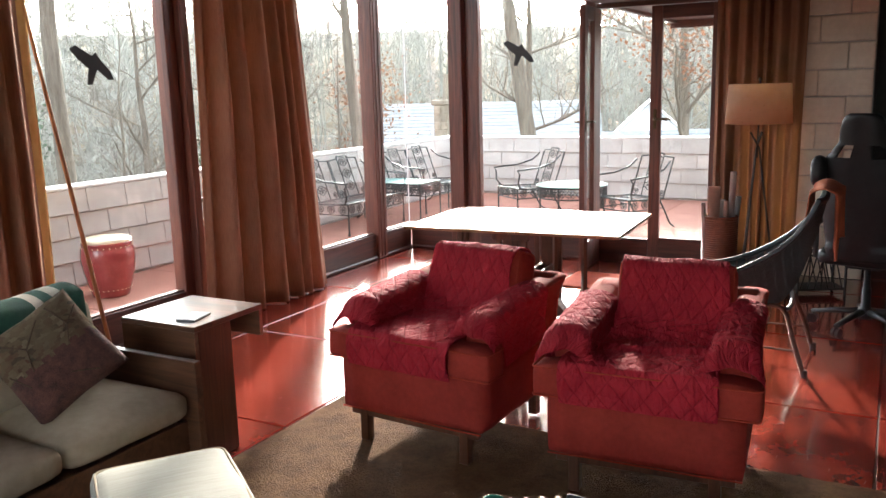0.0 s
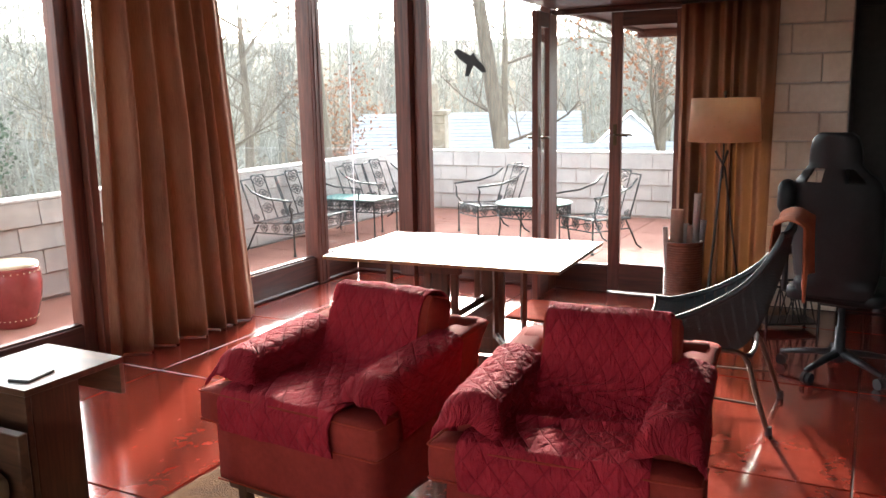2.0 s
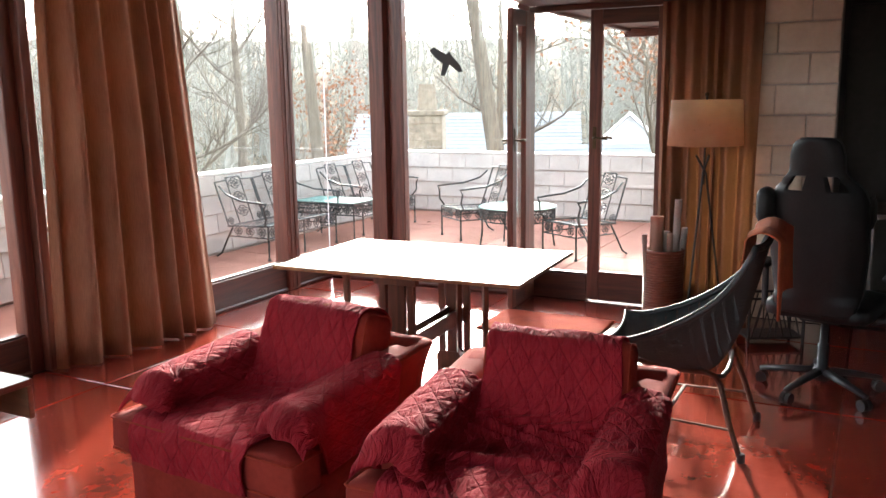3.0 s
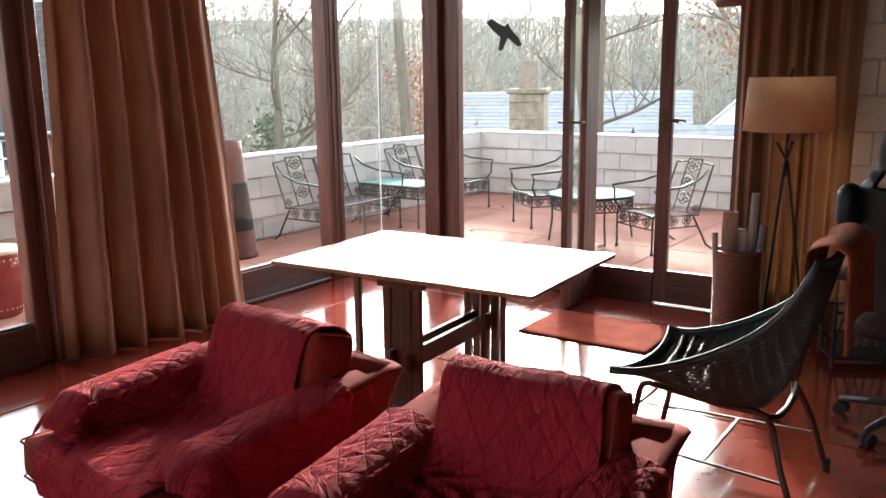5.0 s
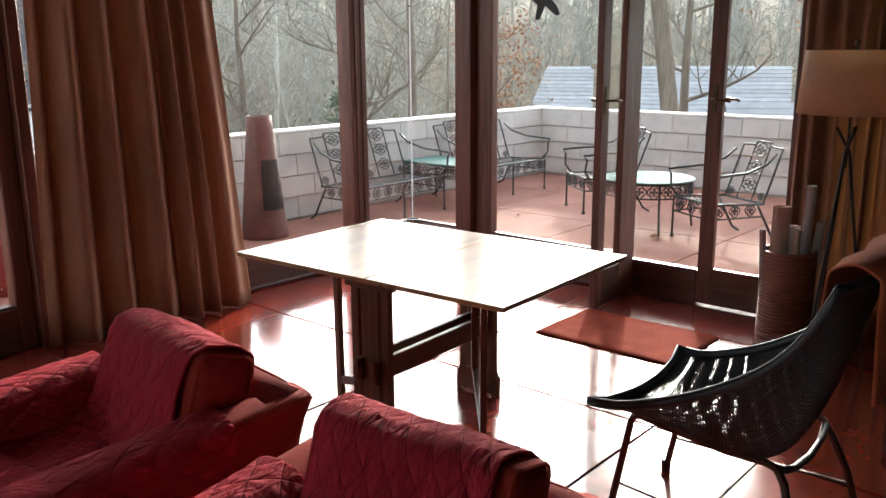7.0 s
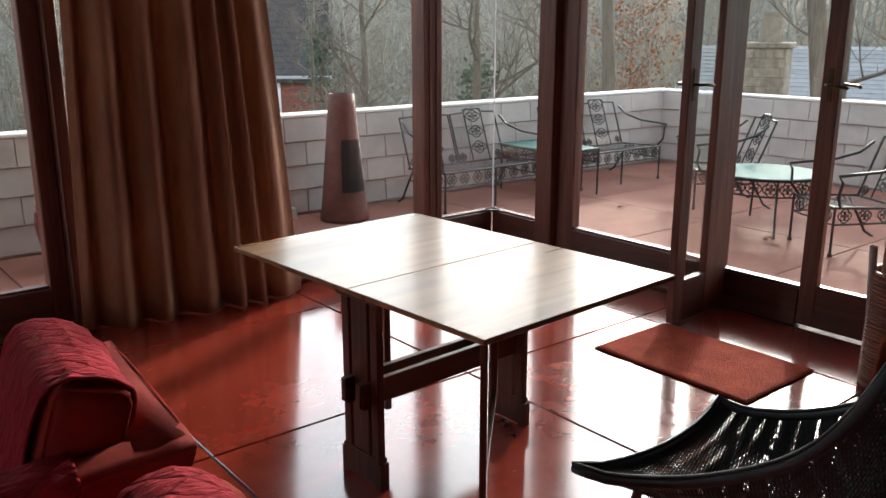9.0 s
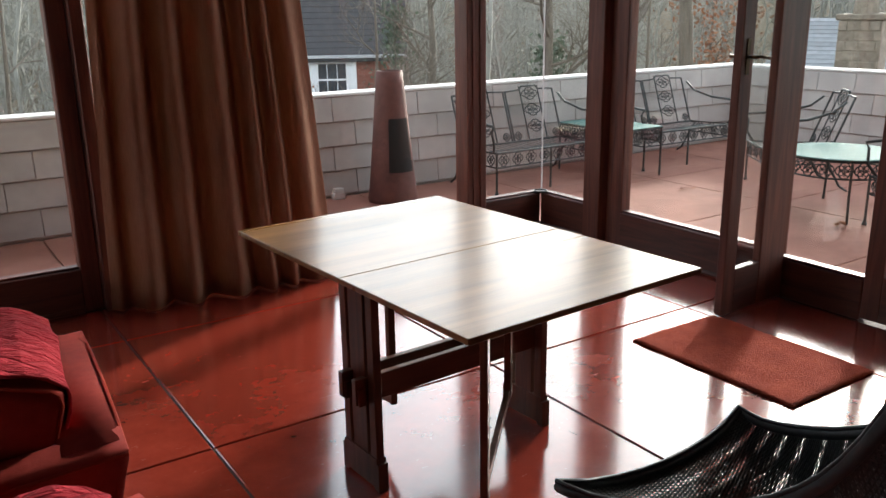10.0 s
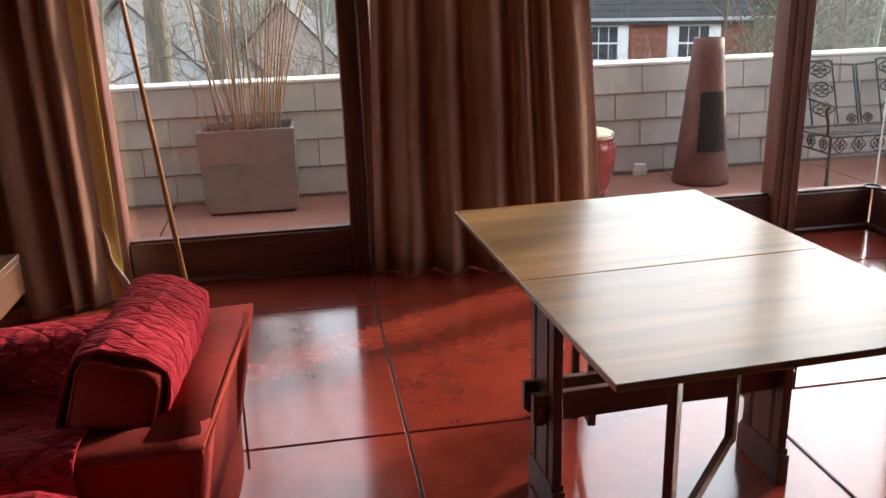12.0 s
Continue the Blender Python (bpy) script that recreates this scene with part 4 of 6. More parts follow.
# ---------------------------------------------------------------- wicker lounge chair
def wicker_chair():
    c = thing("wicker_chair", "black woven wicker lounge chair on a bent steel frame", "chair")
    x0, x1 = -2.655, -2.055
    # side rim: y, z along from the front corner to the top of the back
    RIM = [(-3.20, 0.483), (-3.285, 0.487), (-3.38, 0.515), (-3.48, 0.555), (-3.58, 0.61), (-3.675, 0.675), (-3.755, 0.755), (-3.815, 0.85), (-3.855, 0.94)]
    MID = [(-3.238, 0.450), (-3.30, 0.418), (-3.39, 0.375), (-3.51, 0.335), (-3.62, 0.335), (-3.70, 0.39), (-3.77, 0.52), (-3.83, 0.72), (-3.875, 0.925)]

    def along(P, v):
        k = min(int(v * (len(P) - 1)), len(P) - 2)
        t = v * (len(P) - 1) - k
        a = Vector(P[max(k - 1, 0)]); b_ = Vector(P[k]); c_ = Vector(P[k + 1]); d = Vector(P[min(k + 2, len(P) - 1)])
        return 0.5 * ((2 * b_) + (-a + c_) * t + (2 * a - 5 * b_ + 4 * c_ - d) * t * t + (-a + 3 * b_ - 3 * c_ + d) * t ** 3)

    def S(u, v):
        r, md = along(RIM, v), along(MID, v)
        k = 1 - (2 * u - 1) ** 2
        k = k ** 0.85
        q = r.lerp(md, k)
        nar = 0.03 * math.sin(math.pi * min(1, v * 1.1)) + 0.035 * v
        return Vector((x0 + nar + (x1 - x0 - 2 * nar) * u, q.x, q.y))
    b = B()
    nw, ns = 176, 46
    for i in range(nw):
        v = (i + 0.5) / nw
        amp = 0.0022
        tube(b, [S(j / ns, min(1, max(0, v))) + Vector((0, 0, amp * (1 if (i + j) % 2 else -1))) for j in range(ns + 1)], 0.0036 if i < 9 or i > 166 else 0.0017 if i % 11 in (4, 5, 6) and i < 140 else 0.0028, 4, caps=False)
    weave = part("weave", b, M_WICKER, c)
    for j in range(1, 46):
        u = j / 46
        b = B()
        tube(b, [S(u, k / 26) - Vector((0, 0, 0.0035)) for k in range(27)], 0.0022, 4, caps=False)
        part("warp_rod", b, M_WICKER, c)
    b = B()
    loop = [S(0, k / 16) for k in range(17)] + [S(u / 8, 1.0) for u in range(1, 8)] + [S(1, 1 - k / 16) for k in range(17)] + [S(1 - u / 8, 0.0) for u in range(1, 8)]
    tube(b, loop, 0.0115, 8, closed=True)
    part("rim", b, M_WICKER, c, "braided black rim", smooth=True)
    b = B()
    loop2 = [p + Vector((0, 0.005, 0.013)) for p in loop]
    tube(b, loop2, 0.0055, 6, closed=True)
    part("braid", b, M_WICKER, c, smooth=True)
    for x in (-2.50, -1.98):
        b = B()
        xi = x + (0.05 if x < -2.2 else -0.05)
        tube(b, [(xi, -3.165, 0.0), (xi, -3.232, 0.355), (xi, -3.242, 0.378), (xi, -3.265, 0.388), (xi, -3.40, 0.372), (xi, -3.55, 0.358), (xi, -3.66, 0.360), (xi, -3.695, 0.350), (xi - 0.01, -3.722, 0.315), (x, -3.765, 0.18), (x, -3.805, 0.06), (x, -3.825, 0.0)], 0.0125, 8)
        part("leg_frame", b, M_STEEL, c, smooth=True)
        b = B(); tube(b, [(xi, -3.19, 0.135), (x, -3.78, 0.135)], 0.009, 6, flat=0.6); part("stretcher", b, M_STEEL, c)
        b = B(); lathe(b, [(0.017, 0.0), (0.017, 0.035), (0.013, 0.04)], 10, (x, -3.825, 0)); part("foot_cap", b, M_PLASTIC, c)
        b = B(); lathe(b, [(0.017, 0.0), (0.017, 0.035), (0.013, 0.04)], 10, (xi, -3.165, 0)); part("foot_cap", b, M_PLASTIC, c)
    b = B(); tube(b, [(-2.47, -3.49, 0.137), (-2.01, -3.49, 0.137)], 0.010, 6, flat=0.6); part("stretcher", b, M_STEEL, c)
    b = B(); tube(b, [(-2.45, -3.70, 0.345), (-2.36, -3.715, 0.322), (-2.24, -3.72, 0.315), (-2.12, -3.715, 0.322), (-2.03, -3.70, 0.345)], 0.012, 8); part("cross_tube", b, M_PLASTIC, c, "black rubber-sleeved cross tube", smooth=True)
    b = B(); tube(b, [(-2.45, -3.30, 0.381), (-2.03, -3.30, 0.381)], 0.011, 8); part("cross_tube", b, M_STEEL, c)
    return c


wicker_chair()

# orange towel over the top of the wicker back
b = B()


def towel(u, v):
    x = -2.56 + 0.46 * u
    L = 0.62 * v
    if L < 0.18:
        y, z = -3.805 + 0.06 * (0.18 - L), 0.81 + L * 0.86
    elif L < 0.30:
        t = (L - 0.18) / 0.12
        y, z = -3.805 - 0.12 * t, 0.966 + 0.026 * math.sin(math.pi * t)
    else:
        y, z = -3.925 - 0.02 * math.sin(u * 8), 0.966 - (L - 0.30) * (1.0 + 0.12 * math.sin(u * 5))
    fold = 0.016 * math.sin(u * 11 + v * 2) * (0.3 + abs(v - 0.4))
    return (x + 0.012 * math.sin(v * 7), y - fold, z + 0.006 * math.sin(u * 9))


sheet(b, towel, 34, 50, 0.007)
single("towel", b, M_TOWEL, "orange terry towel draped over the wicker chair back", "towel", smooth=True)

# ---------------------------------------------------------------- office chair
def office_chair(m):
    """Local +x is the way the chair faces."""
    c = thing("office_chair", "black high-backed gaming chair on a five-star castor base", "office chair", m=m)
    for k in range(5):
        a = radians(72 * k + 20)
        d = Vector((math.cos(a), math.sin(a), 0))
        b = B()
        tube(b, [d * 0.03 + Vector((0, 0, 0.115)), d * 0.16 + Vector((0, 0, 0.10)), d * 0.31 + Vector((0, 0, 0.075))], [0.030, 0.026, 0.018], 6, flat=0.7)
        part("star_leg", b, M_PLASTIC, c, smooth=True)
        w = new("castor"); w.parent = c
        s = d.cross(Vector((0, 0, 1)))
        for q in (-1, 1):
            b = B()
            o = d * 0.30 + s * 0.014 * q + Vector((0, 0, 0.03))
            tube(b, [o - s * 0.010, o + s * 0.010], 0.030, 14)
            part("wheel", b, M_PLASTIC, w)
        b = B(); tube(b, [d * 0.30 + Vector((0, 0, 0.03)), d * 0.30 + Vector((0, 0, 0.085))], 0.009, 6); part("stem", b, M_PLASTIC, w)
    b = B(); lathe(b, [(0.045, 0.07), (0.045, 0.13), (0.028, 0.14), (0.028, 0.26), (0.02, 0.265), (0.02, 0.40)], 16); part("gas_column", b, M_PLASTIC, c, smooth=True)
    b = B(); box(b, (-0.12, -0.10, 0.395), (0.14, 0.10, 0.425), 0.01); part("mechanism", b, M_PLASTIC, c)
    b = B(); soft_box(b, (-0.22, -0.25, 0.42), (0.28, 0.25, 0.52), 0.04, 0.015, 6, 3.0); part("seat", b, M_LEATHER, c, smooth=True)
    # backrest: outline width over height, two slots below the headrest
    b = B()
    W = [(0.46, 0.185), (0.60, 0.21), (0.78, 0.225), (0.95, 0.225), (1.03, 0.225), (1.09, 0.20), (1.13, 0.16), (1.17, 0.125), (1.25, 0.12), (1.31, 0.105), (1.335, 0.07)]

    def width(z):
        for (a, wa), (c_, wc) in zip(W, W[1:]):
            if z <= c_:
                return wa + (wc - wa) * max(0, (z - a) / (c_ - a))
        return W[-1][1]
    nu, nv = 22, 44
    for side in (0, 1):
        V = []
        for i in range(nu + 1):
            row = []
            for j in range(nv + 1):
                z = 0.46 + 0.875 * j / nv
                u = 2 * i / nu - 1
                y = u * width(z)
                wing = 0.075 * abs(u) ** 2.5 * (1 if 0.55 < z < 1.12 else 0.5)
                x = -0.25 - 0.16 * (z - 0.46) + wing + (0.05 + 0.03 * (1 - u * u)) * side
                row.append(b.verts.new((x, y, z)))
            V.append(row)
        for i in range(nu):
            for j in range(nv):
                z = 0.46 + 0.875 * (j + 0.5) / nv
                u = abs(2 * (i + 0.5) / nu - 1)
                if 1.085 < z < 1.15 and 0.25 < u < 0.72:
                    continue
                f = (V[i][j], V[i + 1][j], V[i + 1][j + 1], V[i][j + 1])
                b.faces.new(f if side else f[::-1])
    bd = [e for e in b.edges if e.is_boundary]
    bmesh.ops.bridge_loops(b, edges=[e for e in bd if all(abs(abs(v.co.y) - width(v.co.z)) < 1e-4 or v.co.z < 0.4601 or v.co.z > 1.3349 for v in e.verts)])
    bmesh.ops.recalc_face_normals(b, faces=b.faces)
    part("backrest", b, M_LEATHER, c, smooth=True)
    for s in (-1, 1):
        b = B(); soft_box(b, (-0.35, s * 0.225 - 0.03, 0.92), (-0.24, s * 0.225 + 0.045 * s, 1.08), 0.03, 0.01, 4, 5); part("shoulder_bolster", b, M_LEATHER, c, smooth=True)
        b = B(); tube(b, [(0.0, s * 0.24, 0.42), (0.0, s * 0.31, 0.43), (0.0, s * 0.315, 0.64)], 0.018, 8); part("arm_post", b, M_PLASTIC, c)
        b = B(); soft_box(b, (-0.12, s * 0.315 - 0.045, 0.64), (0.13, s * 0.315 + 0.045, 0.67), 0.014, 0.004, 4, 6); part("arm_pad", b, M_LEATHER, c, smooth=True)
    return c


office_chair(pose(-1.42, -4.07, 0, 0, 0, -12))

# ---------------------------------------------------------------- floor lamp
lamp = thing("floor_lamp", "tripod floor lamp with a wide parchment drum shade", "floor lamp", m=pose(-0.58, -3.285, 0))
b = B()
rings = lathe(b, [(0.232, 1.228), (0.214, 1.510), (0.211, 1.510), (0.229, 1.228)], 48, cap=False)
for k in range(48):
    b.faces.new((rings[3][k], rings[3][(k + 1) % 48], rings[0][(k + 1) % 48], rings[0][k]))
part("shade", b, M_SHADE, lamp, "mottled parchment drum shade", smooth=True)
for k in range(3):
    a = radians(120 * k + 40)
    b = B()
    d = Vector((math.cos(a), math.sin(a), 0))
    tube(b, [d * 0.165, d * 0.012 + Vector((0, 0, 1.05)), d * -0.052 + Vector((0, 0, 1.165))], 0.008, 6)
    part("leg", b, M_BLACKIRON, lamp)
b = B(); tube(b, [(0, 0, 0.98), (0, 0, 1.54)], 0.006, 8); part("stem", b, M_BLACKIRON, lamp)
b = B()
for k in range(3):
    a = radians(120 * k)
    tube(b, [(0, 0, 1.50), (0.212 * math.cos(a), 0.212 * math.sin(a), 1.505)], 0.003, 5)
part("spider", b, M_BLACKIRON, lamp)
b = B(); lathe(b, [(0.006, 1.53), (0.014, 1.535), (0.012, 1.548), (0.004, 1.555)], 12); part("finial", b, M_BRASS, lamp)
b = B(); lathe(b, [(0.016, 1.30), (0.03, 1.36), (0.03, 1.40), (0.012, 1.43)], 16); part("bulb", b, M_CREAM, lamp)

# ---------------------------------------------------------------- cane bin with paper rolls
hamper = thing("cane_bin", "tall ribbed red-brown cane bin standing by the door", "bin", m=pose(-0.40, -3.01, 0))
b = B()
lathe(b, [(0.126, 0.004), (0.127, 0.50), (0.118, 0.50), (0.118, 0.05), (0.001, 0.05)], 32)
part("bin_body", b, M_RATTAN, hamper, smooth=True)


def cane_ring(r, z, q):
    b = B(); tube(b, [(r * math.cos(2 * math.pi * k / 32), r * math.sin(2 * math.pi * k / 32), z) for k in range(32)], q, 6, closed=True)
    return b


for i in range(29):
    part("cane_hoop", cane_ring(0.1275, 0.012 + 0.0169 * i, 0.0078), M_RATTAN, hamper, smooth=True)
part("rim", cane_ring(0.126, 0.508, 0.011), M_RATTAN, hamper, "thicker wrapped cane rim", smooth=True)


def paper_roll(x, y, r, top, lean, mat, label):
    b = B()
    turns, n = 2.4, 40
    P = [(r * (1 - 0.10 * k / n) * math.cos(2 * math.pi * turns * k / n), r * (1 - 0.10 * k / n) * math.sin(2 * math.pi * turns * k / n)) for k in range(n + 1)]
    H = top - 0.06
    rows = [[b.verts.new((px, py, z)) for px, py in P] for z in (0.0, H)]
    for k in range(n):
        b.faces.new((rows[0][k], rows[0][k + 1], rows[1][k + 1], rows[1][k]))
    bmesh.ops.solidify(b, geom=b.faces[:], thickness=0.0012)
    return single("paper_roll", b, mat, label, "paper roll", "rolls in the cane bin", smooth=True, m=pose(x, y, 0.06, lean[0], lean[1], 0))


paper_roll(-0.435, -2.965, 0.045, 0.74, (0, 1), M_PAPERPINK, "thick buff paper roll standing in the cane bin")
paper_roll(-0.40, -3.075, 0.024, 0.86, (2, -2), M_PAPER, "tall white paper roll standing in the cane bin")
paper_roll(-0.36, -3.00, 0.036, 0.63, (0, 2), M_PAPER, "short white paper roll standing in the cane bin")
paper_roll(-0.34, -3.085, 0.022, 0.66, (4, 3), M_PAPER, "short white paper roll standing in the cane bin")
paper_roll(-0.47, -3.055, 0.02, 0.64, (1, 0), M_PAPERPINK, "thick buff paper roll standing in the cane bin")
paper_roll(-0.46, -2.925, 0.017, 0.62, (-3, -2), M_PAPER, "short white paper roll standing in the cane bin")

# ---------------------------------------------------------------- curtains
def curtain(name_label, p0, p1, folds, depth, z0, z1, seed, gather=0.0, lining=None, spread=(0.0, 0.0), cloth=None):
    """A pleated curtain from p0 to p1 (x, y) on the room side of the glass."""
    c = thing("curtain", name_label, "curtain")
    a, d = Vector((p0[0], p0[1], 0)), Vector((p1[0] - p0[0], p1[1] - p0[1], 0))
    nrm = Vector((d.y, -d.x, 0)).normalized()
    rnd = random.Random(seed)
    N = folds
    cuts = [0.0]
    for _ in range(N):
        cuts.append(cuts[-1] + rnd.uniform(0.45, 2.0))
    cuts = [q / cuts[-1] for q in cuts]
    amp = [rnd.uniform(0.65, 1.15) for _ in range(N + 1)]
    amp[0] = amp[-1] = amp[1] * 0.45
    dr = [rnd.uniform(-0.012, 0.012) for _ in range(N + 1)]

    def f(u, v):
        k = max(i for i in range(N) if cuts[i] <= u + 1e-9)
        t = (u - cuts[k]) / (cuts[k + 1] - cuts[k])
        am = amp[k] * (1 - t) + amp[k + 1] * t
        wave = 0.5 - 0.5 * math.cos(2 * math.pi * t)
        wave = wave ** 0.8 * min(1.0, 0.45 + 4.0 * min(u, 1 - u))
        shape = 0.35 + 0.65 * min(1, (1 - v) * 1.5 + 0.15)
        z = z0 + (z1 - z0) * v
        off = depth * am * wave * shape + 0.012 * wob((u * 12, z * 1.2, 0), 1, seed)
        uu = u + gather * (u - 0.5) * (v - 0.4) + (dr[k] * (1 - t) + dr[k + 1] * t) * (1 - v) * 1.2
        uu += (1 - v) * (spread[1] * u - spread[0] * (1 - u))
        return a + d * uu + nrm * off + Vector((0, 0, z))
    b = B()
    sheet(b, f, N * 16, 26, 0.006)
    bmesh.ops.recalc_face_normals(b, faces=b.faces)
    part("drape", b, cloth or M_CURTAIN, c, smooth=True)
    if lining:
        b = B()
        lu0, lu1, off = lining

        def g(u, v):
            p = f(min(1, max(0, lu0 + (lu1 - lu0) * u)), v * 0.99)
            return p - nrm * 0.02 + d.normalized() * off * u
        sheet(b, g, 4, 26, 0.003)
        part("lining", b, M_LINING, c, "pale curtain lining showing at the edge", smooth=True)
    b = B()
    tube(b, [a + Vector((0, 0, z1 + 0.012)) + nrm * 0.03, a + d + Vector((0, 0, z1 + 0.012)) + nrm * 0.03], 0.008, 6)
    part("track", b, M_BLACKIRON, c)
    return c


curtain("tan gold heavy curtain gathered against the glass", (-2.80, -0.085), (-1.93, -0.17), 7, 0.14, 0.010, 3.02, 14, 0.0, None, (0.12, 0.28))
curtain("tan gold heavy curtain gathered against the glass, pale lining out", (-6.1, -0.10), (-4.185, -0.20), 12, 0.15, 0.012, 3.02, 9, 0.0, (0.985, 1.0, 0.065))
curtain("tan gold heavy curtain beside the block pier", (-0.06, -2.885), (-0.05, -3.53), 7, 0.13, 0.03, 2.17, 21, 0.04, cloth=M_CURTAIN_BACKLIT)

# the pale lining kicked out at the foot of the curtain
b = B()
sheet(b, lambda u, v: (-4.25 + 0.08 * u * (1 - v) + 0.07 * (1 - v) ** 2 + 0.01 * math.sin(v * 14), -0.17 - 0.04 * u, 0.03 + 0.55 * v), 5, 20, 0.003)
single("lining_flap", b, M_CREAM, "loose white lining flap hanging at the curtain edge", "curtain lining", smooth=True)

# ---------------------------------------------------------------- rugs
def rug(name, lo, hi, h, mat, label, seed, nx=60, ny=60, rot=0.0):
    b = B()
    cx, cy = (lo[0] + hi[0]) / 2, (lo[1] + hi[1]) / 2

    def f(u, v):
        x, y = lo[0] + (hi[0] - lo[0]) * u, lo[1] + (hi[1] - lo[1]) * v
        e = min(u, 1 - u, v, 1 - v)
        k = 0.006 if e == 0 else 0
        return (x + k * wob((y * 30, 0, 0), 1, seed), y + k * wob((x * 30, 0, 0), 1, seed + 2), h * (0.55 if e == 0 else 1) + 0.003 * wob((x * 9, y * 9, 0), 1, seed))
    sheet(b, f, nx, ny, h * 0.5)
    ob = single(name, b, mat, label, "rug", smooth=True)
    if rot:
        ob.matrix_basis = Matrix.Translation((cx, cy, 0)) @ Matrix.Rotation(radians(rot), 4, "Z") @ Matrix.Translation((-cx, -cy, 0))
    return ob


rug("area_rug", (-6.6, -4.5), (-3.725, -1.765), 0.012, M_BROWNRUG, "large brown wool rug under the armchairs", 2.0, 90, 90)
rug("door_mat", (-1.055, -2.72), (-0.50, -1.90), 0.014, M_REDRUG, "small rust red pile mat inside the terrace door", 4.0, 40, 40)

# ---------------------------------------------------------------- sofa corner
sofa = thing("sofa", "low built-in style sofa in dark plywood with beige cushions", "sofa")
b = B(); box(b, (-4.755, -1.80, 0.0), (-4.72, -0.95, 0.50), 0.003); part("end_panel", b, M_DARKWOOD, sofa)
b = B(); box(b, (-7.6, -1.74, 0.10), (-4.757, -1.715, 0.25), 0.003); part("front_board", b, M_DARKWOOD, sofa)
b = B(); box(b, (-7.6, -1.71, 0.20), (-4.757, -1.0, 0.235), 0.003); part("deck", b, M_DARKWOOD, sofa)
b = B(); box(b, (-7.6, -1.12, 0.236), (-4.757, -1.09, 0.69), 0.003); part("back_board", b, M_DARKWOOD, sofa)
for x0, x1 in ((-5.33, -4.765), (-5.91, -5.34), (-6.49, -5.92), (-7.07, -6.5)):
    b = B(); soft_box(b, (x0, -1.78, 0.27), (x1, -1.22, 0.385), 0.045, 0.03, 8, x0); part("seat_cushion", b, M_BEIGE, sofa, smooth=True)
    b = B(); soft_box(b, (x0, -0.07, -0.19), (x1, 0.07, 0.19), 0.045, 0.025, 8, x0 + 1, pose(0, -1.215, 0.53, -10, 0, 0)); part("back_cushion", b, M_BEIGE, sofa, smooth=True)

# patterned pillow leaning in the corner
b = B()
N = 22
V = []
for side in (1, -1):
    rows = []
    for i in range(N + 1):
        row = []
        for j in range(N + 1):
            u, v = 2 * i / N - 1, 2 * j / N - 1
            k = ((1 - u ** 4) * (1 - v ** 4)) ** 0.55
            pin = 1 - 0.05 * (1 - abs(u * v))
            row.append(b.verts.new((0.185 * u * pin, 0.185 * v * pin, side * 0.075 * k + 0.006 * wob((u * 3, v * 3, side), 1, 3))))
        rows.append(row)
    for i in range(N):
        for j in range(N):
            f = b.faces.new((rows[i][j], rows[i + 1][j], rows[i + 1][j + 1], rows[i][j + 1])[::side])
            f.material_index = 1 if j / N < 0.46 + 0.02 * math.sin(i * 1.7) else 0
bmesh.ops.remove_doubles(b, verts=b.verts, dist=0.004)
right_, up_, out_ = Vector((0.80, -0.60, 0)), Vector((0.30, 0.40, 0.866)), Vector((-0.52, -0.693, 0.5))
ca, sa = math.cos(radians(33)), math.sin(radians(33))
PILLOW = Matrix((right_ * ca + up_ * sa, up_ * ca - right_ * sa, out_)).transposed().to_4x4()
PILLOW.translation = (-5.145, -1.50, 0.605)
pillow = single("pillow", b, [M_TAPESTRY, M_TAPRED], "faded kilim pillow leaning on the sofa arm cushion", "pillow", smooth=True, m=PILLOW)
for (xa, ya), (xb, yb) in (((-0.13, 0.14), (-0.06, 0.06)), ((-0.06, 0.06), (0.03, 0.13)), ((-0.06, 0.06), (-0.09, -0.02)), ((0.08, 0.15), (0.10, 0.05)), ((0.10, 0.05), (0.17, 0.10)), ((0.10, 0.05), (0.06, -0.01)), ((-0.16, 0.02), (-0.13, -0.06)), ((0.0, -0.1), (0.08, -0.15))):
    def zc(x, y):
        u, v = x / 0.185, y / 0.185
        return 0.075 * ((1 - u ** 4) * (1 - v ** 4)) ** 0.55 + 0.002
    b = B()
    tube(b, [(xa + (xb - xa) * k / 4, ya + (yb - ya) * k / 4, zc(xa + (xb - xa) * k / 4, ya + (yb - ya) * k / 4)) for k in range(5)], 0.0028, 5)
    part("woven_motif", b, M_SOIL, pillow, "dark woven motif")

# fleece blanket over the sofa back
b = B()


def blanket(u, v):
    x = -5.75 + 0.92 * u
    L = 0.62 * v
    if L < 0.24:
        y, z = -1.30 + 0.05 * v, 0.51 + L
    elif L < 0.42:
        t = (L - 0.24) / 0.18
        y, z = -1.29 + 0.22 * t, 0.75 + 0.03 * math.sin(math.pi * t)
    else:
        y, z = -1.06, 0.75 - (L - 0.42)
    return (x, y + 0.012 * math.sin(u * 17), z + 0.01 * math.sin(u * 13 + 1))


sheet(b, blanket, 40, 26, 0.012)
for f in b.faces:
    cx = sum(v.co.x for v in f.verts) / len(f.verts)
    t = (cx + 5.75) / 0.92
    f.material_index = 1 if t < 0.52 and 0.06 < (t * 6) % 1.0 < 0.94 or abs(t - 0.80) < 0.016 or abs(t - 0.90) < 0.016 else 0
single("blanket", b, [M_GREEN, M_CREAM], "green and cream fleece blanket over the sofa back", "blanket", smooth=True)

